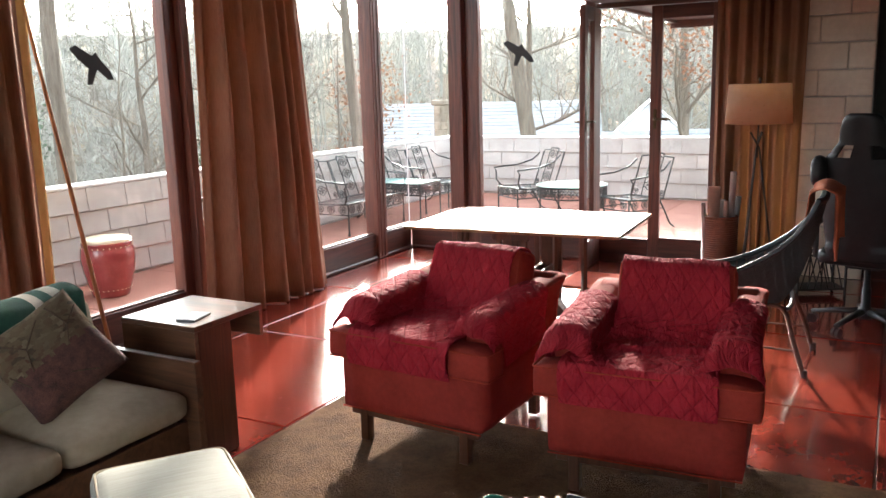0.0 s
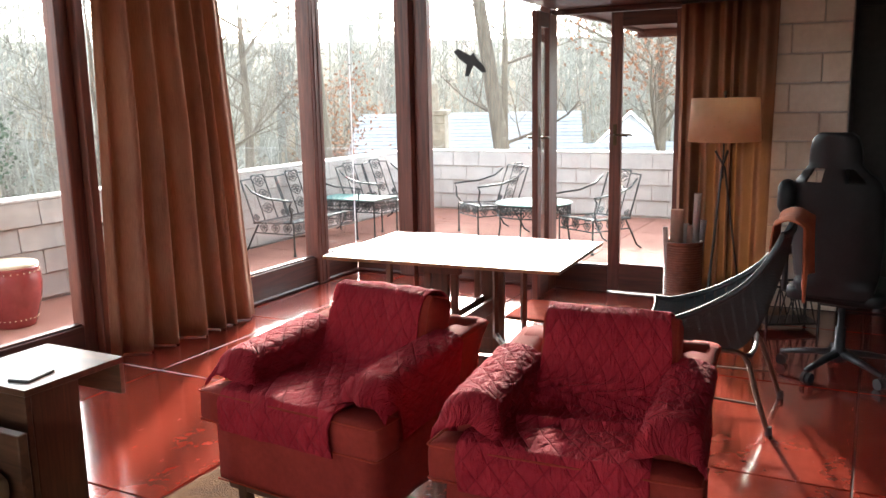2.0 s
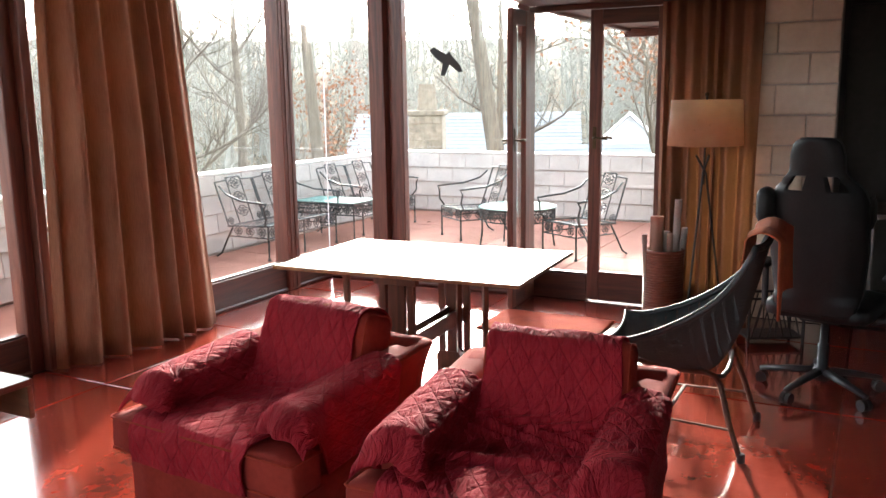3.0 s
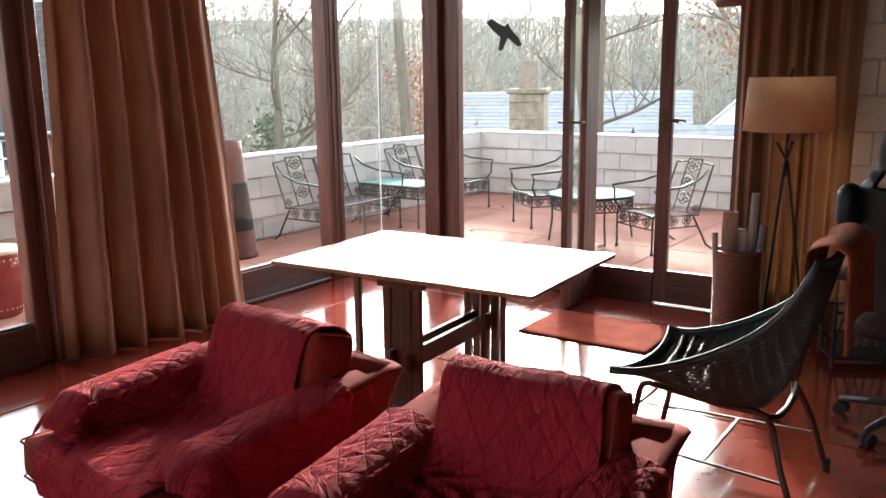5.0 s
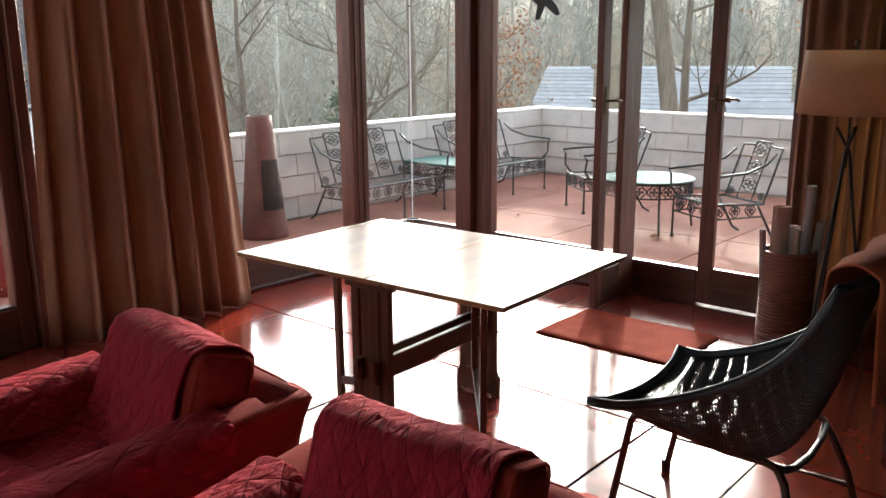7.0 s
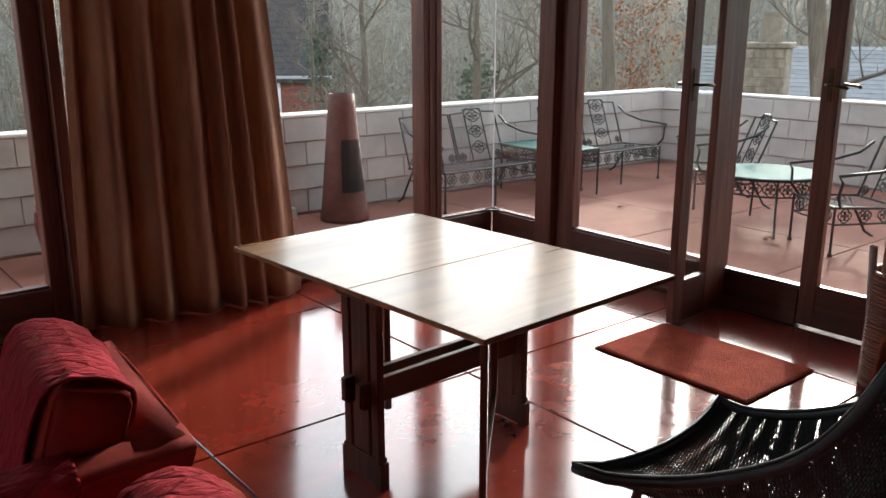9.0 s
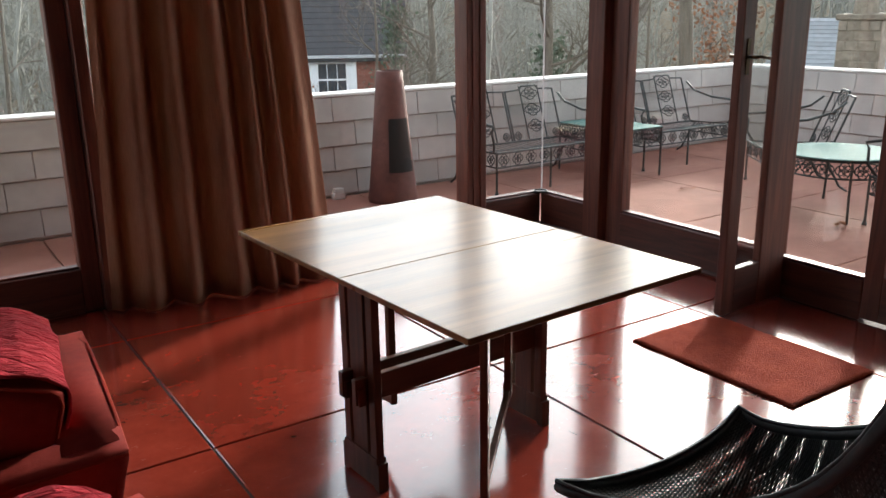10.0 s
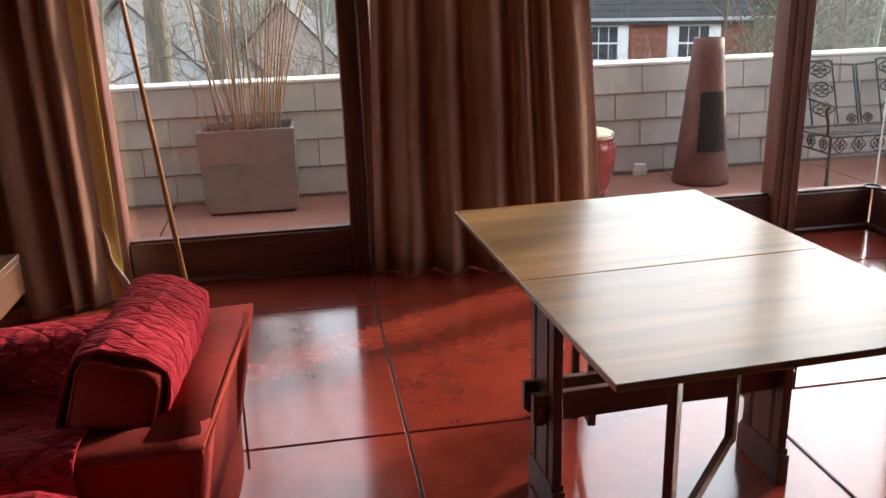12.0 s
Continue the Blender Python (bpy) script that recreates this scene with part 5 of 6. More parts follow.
# side table
st = thing("side_table", "dark plywood side table with a hanging lip", "side table")
b = B(); box(b, (-4.645, -1.70, 0.578), (-4.225, -1.275, 0.602), 0.002); part("top", b, M_DARKWOOD, st)
b = B(); box(b, (-4.249, -1.70, 0.46), (-4.227, -1.275, 0.577), 0.002); part("lip", b, M_DARKWOOD, st)
b = B(); box(b, (-4.645, -1.698, 0.0), (-4.622, -1.277, 0.577), 0.002); part("side_panel", b, M_DARKWOOD, st)
b = B(); box(b, (-4.620, -1.697, 0.0), (-4.43, -1.674, 0.577), 0.002); part("front_panel", b, M_TABLELEG, st)
b = B(); box(b, (-0.065, -0.045, 0.0), (0.065, 0.045, 0.010), 0.003)
single("tablet", b, M_SILVER, "slim grey tablet lying on the side table", "tablet", m=pose(-4.53, -1.585, 0.602, 0, 0, 12))

# pale ottoman
ott = thing("ottoman", "pale ribbed cloth ottoman with piped edges", "ottoman", m=pose(-5.385, -2.305, 0, 0, 0, -36))
b = B(); soft_box(b, (-0.215, -0.235, 0.14), (0.215, 0.235, 0.38), 0.03, 0.012, 8, 2); part("cushion", b, M_OTTO, ott, smooth=True)
b = B(); tube(b, [(sx * 0.165 + 0.036 * math.cos(a), sy * 0.185 + 0.036 * math.sin(a), 0.3715) for sx, sy, a0 in ((1, 1, 0), (-1, 1, 1.5708), (-1, -1, 3.1416), (1, -1, 4.7124)) for a in [a0 + 0.3927 * k for k in range(5)]], 0.0045, 6, closed=True); part("piping", b, M_BEIGE, ott)
for x in (-0.16, 0.16):
    for y in (-0.17, 0.17):
        b = B(); box(b, (x - 0.02, y - 0.02, 0.012), (x + 0.02, y + 0.02, 0.15), 0.003); part("leg", b, M_TABLELEG, ott)

# low table with a cup and strappy sandals, at the near edge of the rug
ct = thing("coffee_table", "low dark wood coffee table on the rug", "coffee table")
b = B(); box(b, (-5.8, -3.85, 0.31), (-4.955, -3.17, 0.335), 0.004); part("top", b, M_DARKWOOD, ct)
for x in (-5.72, -5.01):
    for y in (-3.78, -3.23):
        b = B(); box(b, (x - 0.025, y - 0.025, 0.012), (x + 0.025, y + 0.025, 0.31), 0.003); part("leg", b, M_TABLELEG, ct)
b = B(); lathe(b, [(0.018, 0.0), (0.026, 0.004), (0.034, 0.045), (0.031, 0.046), (0.024, 0.008), (0.001, 0.006)], 24)
single("cup", b, M_GREENGLAZE, "small green glazed cup on the coffee table", "cup", smooth=True, m=pose(-5.060, -3.225, 0.335))
sd = thing("sandals", "tan strappy leather sandals lying on the coffee table", "sandals", m=pose(-5.01, -3.345, 0.335, 0, 0, 30))
b = B(); box(b, (-0.04, -0.10, 0.0), (0.04, 0.10, 0.012), 0.005); part("sole", b, M_MATTEBLACK, sd)
for k in range(4):
    b = B(); yk = -0.07 + 0.045 * k
    tube(b, [(-0.04, yk, 0.012), (-0.02, yk + 0.01, 0.045), (0.02, yk + 0.015, 0.045), (0.04, yk, 0.012)], 0.008, 6, flat=0.5); part("strap", b, M_TANLEATHER, sd, smooth=True)
sg = thing("sunglasses", "dark wraparound sunglasses beside the sandals", "sunglasses", m=pose(-4.99, -3.47, 0.335, 0, 0, -30))
b = B(); sheet(b, lambda u, v: (0.03 * math.cos(math.pi * (u - 0.5)) , 0.075 * math.sin(math.pi * (u - 0.5)), 0.002 + 0.05 * v), 14, 4, 0.003); part("lens", b, M_LEATHER, sg, smooth=True)
b = B(); box(b, (-0.02, -0.16, 0.0), (0.0, -0.08, 0.012), 0.003); part("case", b, M_PAPER, sg)

# magazine rack by the pier
mr = thing("magazine_rack", "black iron magazine rack with lattice sides", "magazine rack", m=pose(-0.56, -3.72, 0, 0, 0, -62))
for y in (-0.10, 0.10):
    for z in (0.05, 0.30):
        b = B(); tube(b, [(-0.17, y, z), (0.17, y, z)], 0.008, 6); part("side_rail", b, M_BLACKIRON, mr)
    for k in range(7):
        x = -0.15 + 0.05 * k
        b = B(); tube(b, [(x, y, 0.05), (x + (0.06 if k < 3 else -0.06 if k > 3 else 0), y, 0.30)], 0.005, 5); part("lattice_rod", b, M_BLACKIRON, mr)
for x in (-0.17, 0.17):
    for y in (-0.10, 0.10):
        b = B(); tube(b, [(x, y, 0.0), (x, y, 0.34)], 0.010, 8); part("leg", b, M_BLACKIRON, mr)
    b = B(); tube(b, [(x, -0.10, 0.05), (x, 0.10, 0.05)], 0.008, 6); part("end_rod", b, M_BLACKIRON, mr)
b = B(); box(b, (-0.165, -0.095, 0.05), (0.165, 0.095, 0.058)); part("tray", b, M_BLACKIRON, mr)

# leaning pole
b = B(); tube(b, [(-3.845, -0.228, 0.012), (-3.985, -0.105, 1.415), (-4.058, -0.038, 2.16)], [0.013, 0.012, 0.011], 10)
single("wooden_pole", b, M_STICK, "slim honey wooden pole leaning against the window", "pole", smooth=True)

# dark plain decals stuck on the glass
def decal(m):
    b = B()
    prism(b, [(1.45 * x, 1.45 * y) for x, y in [(-0.105, 0.055), (-0.075, 0.07), (0.0, 0.03), (0.02, 0.045), (0.04, 0.015), (0.085, -0.03), (0.10, -0.065), (0.075, -0.068), (0.02, -0.025), (-0.01, -0.085), (-0.035, -0.085), (-0.022, -0.02), (-0.07, 0.015)]], -0.001, 0.001, "z")
    return single("window_decal", b, M_DECAL, "dark plain film decal stuck on the window glass", "decal", "decals on the glass", m=m)


decal(Matrix.Translation((0.040, -1.150, 1.843)) @ Matrix(((0, 0, -1, 0), (-1, 0, 0, 0), (0, 1, 0, 0), (0, 0, 0, 1))))
decal(Matrix.Translation((-3.567, 0.038, 1.731)) @ Matrix(((1, 0, 0, 0), (0, 0, -1, 0), (0, 1, 0, 0), (0, 0, 0, 1))))

# sealed corner joint with its small clip
b = B(); box(b, (0.043, 0.043, SILL), (0.051, 0.051, HEAD), 0.0)
joint = part("corner_joint", b, M_SILICONE, wall_e)
b = B(); lathe(b, [(0.012, 0.0), (0.015, 0.004), (0.012, 0.009)], 14, (0.045, 0.045, 1.85)); part("clip", b, M_BLACKIRON, wall_e)
b = B(); lathe(b, [(0.045, 0.0), (0.05, 0.006), (0.05, 0.012), (0.042, 0.012), (0.04, 0.004)], 24, (-0.02, -0.02, SILL)); part("sill_ring", b, M_BLACKIRON, wall_e)

# alcove desk in the dark
dk = thing("desk", "dark desk in the unlit alcove", "desk")
b = B(); box(b, (0.25, -6.2, 0.70), (1.0, -4.15, 0.735), 0.004); part("top", b, M_DARKWOOD, dk)
for y in (-6.1, -4.25):
    b = B(); box(b, (0.30, y - 0.02, 0.0), (0.95, y + 0.02, 0.70), 0.003); part("side_panel", b, M_DARKWOOD, dk)
b = B(); box(b, (0.5, -4.75, 0.735), (0.62, -4.5, 0.86), 0.004)
single("carton", b, M_PAPER, "pale carton standing on the alcove desk", "box")

# ---------------------------------------------------------------- terrace things
def rosette(bm, c, r, ax, ay, w=0.006):
    """A cast four-petal rosette in a ring, in the plane of ax and ay."""
    c, ax, ay = Vector(c), Vector(ax), Vector(ay)
    pts = []
    for k in range(24):
        a = 2 * math.pi * k / 24
        q = r * (0.80 + 0.20 * abs(math.cos(2 * a)))
        pts.append(c + q * (math.cos(a) * ax + math.sin(a) * ay))
    tube(bm, pts, w, 4, closed=True)
    for k in range(4):
        a = math.pi / 2 * k + math.pi / 4
        o = c + 0.5 * r * (math.cos(a) * ax + math.sin(a) * ay)
        tube(bm, [o + 0.26 * r * (math.cos(t) * ax + math.sin(t) * ay) for t in [2 * math.pi * j / 8 for j in range(8)]], w * 0.8, 4, closed=True)
    tube(bm, [c - 0.7 * r * ax, c + 0.7 * r * ax], w * 0.7, 4)
    tube(bm, [c - 0.7 * r * ay, c + 0.7 * r * ay], w * 0.7, 4)


X, Y, Z = Vector((1, 0, 0)), Vector((0, 1, 0)), Vector((0, 0, 1))


def patio_seat(name, width, backs, label, category, group, m):
    """Wrought iron seat; local: front is -y, x is its width, centred."""
    c = thing(name, label, category, group, m=m)
    w = width / 2
    yb, yf, zs = 0.24, -0.27, 0.345
    b = B()
    loop = [(-w, yf, zs), (w, yf, zs), (w, yb, zs - 0.02), (-w, yb, zs - 0.02)]
    tube(b, loop, 0.010, 6, closed=True)
    n = int(width / 0.055)
    for k in range(1, n):
        x = -w + width * k / n
        tube(b, [(x, yf, zs), (x, (yf + yb) / 2, zs - 0.03), (x, yb, zs - 0.02)], 0.007, 4, flat=0.4)
    tube(b, [(-w, -0.02, zs - 0.03), (w, -0.02, zs - 0.03)], 0.008, 4)
    part("seat_grid", b, M_PATIO, c)
    b = B()
    tube(b, [(-w, yf, zs - 0.12), (w, yf, zs - 0.12)], 0.007, 5)
    apron = part("apron", b, M_PATIO, c, "cast rosette apron")
    k = max(3, int(width / 0.13))
    for i in range(k):
        b = B(); rosette(b, (-w + width * (i + 0.5) / k, yf, zs - 0.06), 0.052, X, Z, 0.005); part("rosette", b, M_PATIO, apron)
    for x in (-w, w):
        b = B()
        tube(b, [(x, yf, zs - 0.12), (x, yb, zs - 0.12)], 0.007, 5)
        apron = part("side_apron", b, M_PATIO, c)
        for i in range(3):
            b = B(); rosette(b, (x, yf + 0.08 + 0.15 * i, zs - 0.06), 0.05, Y, Z, 0.005); part("rosette", b, M_PATIO, apron)
        b = B(); tube(b, [(x, yf, zs), (x, yf, 0.03)], 0.010, 6); lathe(b, [(0.016, 0.0), (0.018, 0.012), (0.011, 0.03)], 8, (x, yf, 0.0)); part("front_leg", b, M_PATIO, c)
        b = B(); tube(b, [(x, yb - 0.06, zs - 0.03), (x, yb + 0.02, zs - 0.16), (x, yb + 0.10, zs - 0.30), (x, yb + 0.17, 0.0)], 0.010, 6); part("back_leg", b, M_PATIO, c)
        b = B()
        s = 1 if x > 0 else -1
        tube(b, [(x, yf + 0.04, zs), (x + 0.035 * s, yf - 0.01, zs + 0.08), (x + 0.055 * s, yf + 0.0, zs + 0.18), (x + 0.05 * s, yf - 0.03, zs + 0.225), (x + 0.05 * s, yf + 0.10, zs + 0.235), (x + 0.035 * s, yf + 0.30, zs + 0.245), (x + 0.01 * s, yb - 0.01, zs + 0.30), (x, yb + 0.09, zs + 0.38)], 0.011, 6)
        part("armrest", b, M_PATIO, c, smooth=True)
    if width > 0.8:
        b = B(); tube(b, [(0, yf, zs), (0, yf, 0.0)], 0.010, 6); part("front_leg", b, M_PATIO, c)
    lean = Vector((0, 0.34, 0.94)).normalized()
    sec = width / backs
    for i in range(backs):
        xc = -w + sec * (i + 0.5)
        h = sec / 2 - 0.012
        o = Vector((xc, yb, zs - 0.02))
        b = B()
        for q in (-h, h):
            tube(b, [o + X * q, o + X * q + lean * 0.46], 0.009, 6)
        for q in (-0.38 * h, 0.38 * h):
            tube(b, [o + X * q, o + X * q + lean * 0.50], 0.007, 5)
        tube(b, [o - X * h + lean * 0.46, o - X * 0.38 * h + lean * 0.47, o - X * 0.3 * h + lean * 0.50, o + X * 0.3 * h + lean * 0.50, o + X * 0.38 * h + lean * 0.47, o + X * h + lean * 0.46], 0.009, 6)
        back = part("backrest", b, M_PATIO, c, "open iron back with cast flower rosettes")
        for q, e, r in ((0.0, 0.13, 0.062), (0.0, 0.28, 0.062), (0.0, 0.43, 0.062), (-0.8, 0.05, 0.04), (0.8, 0.05, 0.04)):
            b = B(); rosette(b, o + X * h * q + lean * e, r, X * (1.45 if q == 0 else 1.0), lean * 0.9, 0.0055); part("rosette", b, M_PATIO, back)
    return c


patio_seat("patio_bench", 1.16, 2, "dark green wrought iron settee with rosette back", "bench", "settees along the parapet", pose(0.97, 1.285, TZ, 0, 0, 0))
patio_seat("patio_bench", 1.16, 2, "dark green wrought iron settee with rosette back", "bench", "settees along the parapet", pose(2.70, 1.27, TZ, 0, 0, -2))
patio_seat("patio_chair", 0.50, 1, "dark green wrought iron armchair with rosette back", "garden chair", "patio armchairs", pose(2.57, -0.17, TZ, 0, 0, -128))
patio_seat("patio_chair", 0.50, 1, "dark green wrought iron armchair with rosette back", "garden chair", "patio armchairs", pose(1.93, -1.66, TZ, 0, 0, -120))


def coffee_glass_table(m):
    t = thing("patio_table", "low wrought iron table with a frosted green glass top", "garden table", m=m)
    w, d, h = 0.25, 0.40, 0.44
    b = B(); box(b, (-w - 0.01, -d - 0.01, h), (w + 0.01, d + 0.01, h + 0.008), 0.003); g = part("glass_top", b, M_TABLEGLASS, t)
    b = B(); tube(b, [(-w, -d, h - 0.01), (w, -d, h - 0.01), (w, d, h - 0.01), (-w, d, h - 0.01)], 0.010, 6, closed=True)
    tube(b, [(-w, -d, h - 0.13), (w, -d, h - 0.13), (w, d, h - 0.13), (-w, d, h - 0.13)], 0.007, 5, closed=True); part("rim", b, M_PATIO, t)
    for sy in (-1, 1):
        for k in range(4):
            b = B(); rosette(b, (-w + 2 * w * (k + 0.5) / 4, sy * d, h - 0.07), 0.06, X, Z, 0.005); part("apron_rosette", b, M_PATIO, t)
    for sx in (-1, 1):
        for k in range(6):
            b = B(); rosette(b, (sx * w, -d + 2 * d * (k + 0.5) / 6, h - 0.07), 0.06, Y, Z, 0.005); part("apron_rosette", b, M_PATIO, t)
        for sy in (-1, 1):
            b = B(); tube(b, [(sx * w, sy * d, h), (sx * w, sy * d, 0.0)], 0.010, 6); part("leg", b, M_PATIO, t)
    return t


coffee_glass_table(pose(1.835, 1.20, TZ, 0, 0, 0))


def round_table(m):
    t = thing("round_patio_table", "round wrought iron table with a green glass top", "garden table", m=m)
    r, h = 0.41, 0.44
    b = B(); lathe(b, [(0.001, h), (r - 0.01, h), (r, h + 0.004), (r - 0.01, h + 0.009), (0.001, h + 0.009)], 48); part("glass_top", b, M_TABLEGLASS, t)
    b = B()
    for z, q in ((h - 0.008, 0.010), (h - 0.13, 0.007)):
        tube(b, [((r - 0.02) * math.cos(2 * math.pi * k / 40), (r - 0.02) * math.sin(2 * math.pi * k / 40), z) for k in range(40)], q, 5, closed=True)
    part("rim", b, M_PATIO, t)
    for k in range(20):
        a = 2 * math.pi * k / 20
        b = B(); rosette(b, ((r - 0.02) * math.cos(a), (r - 0.02) * math.sin(a), h - 0.07), 0.058, (-math.sin(a), math.cos(a), 0), Z, 0.005); part("apron_rosette", b, M_PATIO, t)
    for k in range(4):
        a = math.pi / 2 * k + 0.75
        p = Vector((math.cos(a), math.sin(a), 0))
        b = B(); tube(b, [p * (r - 0.02) + Z * (h - 0.01), p * (r - 0.02) + Z * 0.2, p * (r + 0.01)], 0.010, 6); part("leg", b, M_PATIO, t)
    return t


round_table(pose(2.05, -0.94, TZ))

# chiminea
ch = thing("chiminea", "tall tapered burnt clay chiminea with a dark opening", "chiminea", m=pose(-0.375, 1.40, TZ, 0, 0, -2))
b = B()
N = 40
prof = [(0.20, 0.0), (0.203, 0.03), (0.19, 0.10), (0.170, 0.30), (0.149, 0.52), (0.129, 0.74), (0.112, 0.93), (0.103, 1.03), (0.09, 1.03), (0.095, 0.93), (0.11, 0.74), (0.126, 0.52), (0.144, 0.30), (0.155, 0.12), (0.001, 0.12)]
lathe(b, prof, N)
part("clay_body", b, M_CHIM, ch, smooth=True)
b = B()


def mouth(u, v):
    z = 0.25 + 0.42 * v
    r = 0.199 - 0.094 * z
    a = -math.pi / 2 + (u - 0.5) * 1.25
    return ((r + 0.004) * math.cos(a), (r + 0.004) * math.sin(a), z)


# black sheet laid on the clay imitates the shade inside the mouth
sheet(b, mouth, 12, 4, 0.003)
part("fire_opening", b, M_MATTEBLACK, ch, "black sheet standing for the dark of the fire opening")
b = B()
box(b, (-0.05, -0.03, 0.0), (0.05, 0.03, 0.05), 0.004)
box(b, (-0.04, -0.028, 0.05), (0.04, 0.028, 0.09), 0.004)
single("garden_block", b, M_CAP, "small pale stone block at the foot of the parapet", "stone", m=pose(-0.72, 1.70, TZ))

# ceramic stool
b = B()
stool = thing("garden_stool", "oxblood glazed ceramic barrel stool with pale top", "garden stool", m=pose(-1.33, 1.20, TZ))
lathe(b, [(0.14, 0.0), (0.145, 0.02), (0.172, 0.11), (0.198, 0.22), (0.208, 0.31), (0.202, 0.38), (0.188, 0.413), (0.193, 0.42), (0.193, 0.436)], 40)
part("body", b, M_CERAMIC, stool, smooth=True)
b = B(); lathe(b, [(0.193, 0.433), (0.188, 0.455), (0.16, 0.468), (0.001, 0.472)], 40); part("top", b, M_CERATOP, stool, smooth=True)
b = B()
for z in (0.40, 0.06):
    for k in range(28):
        a = 2 * math.pi * k / 28
        r = 0.196 if z > 0.2 else 0.158
        lathe(b, [(0.001, -0.006), (0.006, 0.0), (0.001, 0.006)], 6, (r * math.cos(a), r * math.sin(a), z), cap=False)
part("stud_band", b, M_CERATOP, stool)
tagged(stool, group="ceramic stools")
copy_thing(stool, pose(-2.56, 1.30, TZ, 0, 0, 30))

# planter with dry canes
pl = thing("planter", "square cast stone planter with earth", "planter", m=pose(-3.605, 1.565, TZ, 0, 0, -1))
b = B()
rings = []
for w, z in ((0.300, 0.02), (0.320, 0.575), (0.292, 0.575), (0.284, 0.51)):
    rings.append([b.verts.new((sx * w, sy * (w - 0.11), z)) for sx, sy in ((-1, -1), (1, -1), (1, 1), (-1, 1))])
for r0, r1 in zip(rings, rings[1:]):
    for k in range(4):
        b.faces.new((r0[k], r0[(k + 1) % 4], r1[(k + 1) % 4], r1[k]))
b.faces.new(rings[0][::-1]); b.faces.new(rings[-1])
bmesh.ops.bevel(b, geom=b.edges[:], offset=0.006, segments=2, affect="EDGES")
part("pot", b, M_PLANTER, pl)
b = B(); box(b, (-0.28, -0.17, 0.0), (0.28, 0.17, 0.022), 0.004); part("plinth", b, M_MATTEBLACK, pl)
b = B(); sheet(b, lambda u, v: (-0.286 + 0.572 * u, -0.176 + 0.352 * v, 0.535 + 0.015 * wob((u * 8, v * 8, 0), 1, 2)), 20, 20); part("earth", b, M_SOIL, pl)
rnd = random.Random(12)
cb = thing("cane_clump", "clump of bare dry canes growing in the planter", "plant", m=pose(-3.605, 1.565, TZ))
b = B()
for k in range(38):
    x, y = rnd.uniform(-0.22, 0.22), rnd.uniform(-0.12, 0.12)
    dx, dy, h = x * 1.6 + rnd.uniform(-0.25, 0.25), y * 1.5 + rnd.uniform(-0.2, 0.2), rnd.uniform(0.9, 2.0)
    r = rnd.uniform(0.003, 0.007)
    pts = [(x + dx * t * (0.7 + 0.3 * t), y + dy * t, 0.53 + h * t) for t in [j / 5 for j in range(6)]]
    tube(b, pts, [r, r, r * 0.9, r * 0.75, r * 0.55, r * 0.3], 5)
    for q in range(rnd.randint(0, 3)):
        j = rnd.randint(2, 4)
        o = Vector(pts[j])
        tube(b, [o, o + Vector((rnd.uniform(-0.12, 0.12), rnd.uniform(-0.1, 0.1), rnd.uniform(0.15, 0.35)))], [r * 0.5, r * 0.2], 4)
part("cane_growth", b, M_CANE, cb)

# fallen leaves
def leaf_litter(x, y, n, s, seed):
    rnd = random.Random(seed)
    b = B()
    for k in range(n):
        a = rnd.uniform(0, 6.28)
        o = Vector((rnd.uniform(-s, s), rnd.uniform(-s, s), 0.004))
        L = rnd.uniform(0.05, 0.09)
        d, e = Vector((math.cos(a), math.sin(a), 0)), Vector((-math.sin(a), math.cos(a), 0))
        P = [o, o + d * L * 0.5 + e * L * 0.32 + Z * 0.012, o + d * L + Z * 0.02, o + d * L * 0.5 - e * L * 0.32 + Z * 0.014]
        b.faces.new([b.verts.new(p) for p in P])
    bmesh.ops.solidify(b, geom=b.faces[:], thickness=0.001)
    return single("fallen_leaf", b, M_LEAF, "curled russet dead leaves lying on the terrace", "leaf", "fallen leaves", m=pose(x, y, TZ))


leaf_litter(1.66, -1.27, 5, 0.05, 1)
leaf_litter(1.75, 0.25, 3, 0.06, 2)
leaf_litter(3.4, 0.9, 2, 0.08, 3)

# ---------------------------------------------------------------- ground, woods, houses
M_GROUND = surface("leaf_strewn_ground", (0.055, 0.045, 0.025), (0.15, 0.115, 0.07), 0.6, 0.95, 0.03, 0.6, 4, 0.05)
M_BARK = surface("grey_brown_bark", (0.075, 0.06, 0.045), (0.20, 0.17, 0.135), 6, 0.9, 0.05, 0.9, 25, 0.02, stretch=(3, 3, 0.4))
# distance haze is mixed into this bark colour, paler than the near trees
M_BARKFAR = surface("hazed_far_bark", (0.20, 0.197, 0.172), (0.345, 0.34, 0.30), 1.0, 0.95, 0.03, 0.0)
M_TWIG = surface("twig_bark", (0.085, 0.070, 0.055), (0.19, 0.165, 0.135), 3, 0.9, 0.05, 0.0)
M_RUSSET = surface("russet_oak_leaves", (0.17, 0.065, 0.030), (0.34, 0.15, 0.075), 3, 0.85, 0.05, 0.0)
M_PINE = surface("dark_evergreen", (0.050, 0.075, 0.050), (0.12, 0.15, 0.10), 2, 0.9, 0.05, 0.0)
M_SLATE = surface("grey_slate_shingle", (0.17, 0.185, 0.195), (0.28, 0.295, 0.305), 3, 0.7, 0.1, 0.3, 30, per_piece=0.3)
M_DARKROOF = surface("dark_asphalt_shingle", (0.035, 0.034, 0.036), (0.075, 0.073, 0.075), 4, 0.9, 0.05, 0.3, 30)
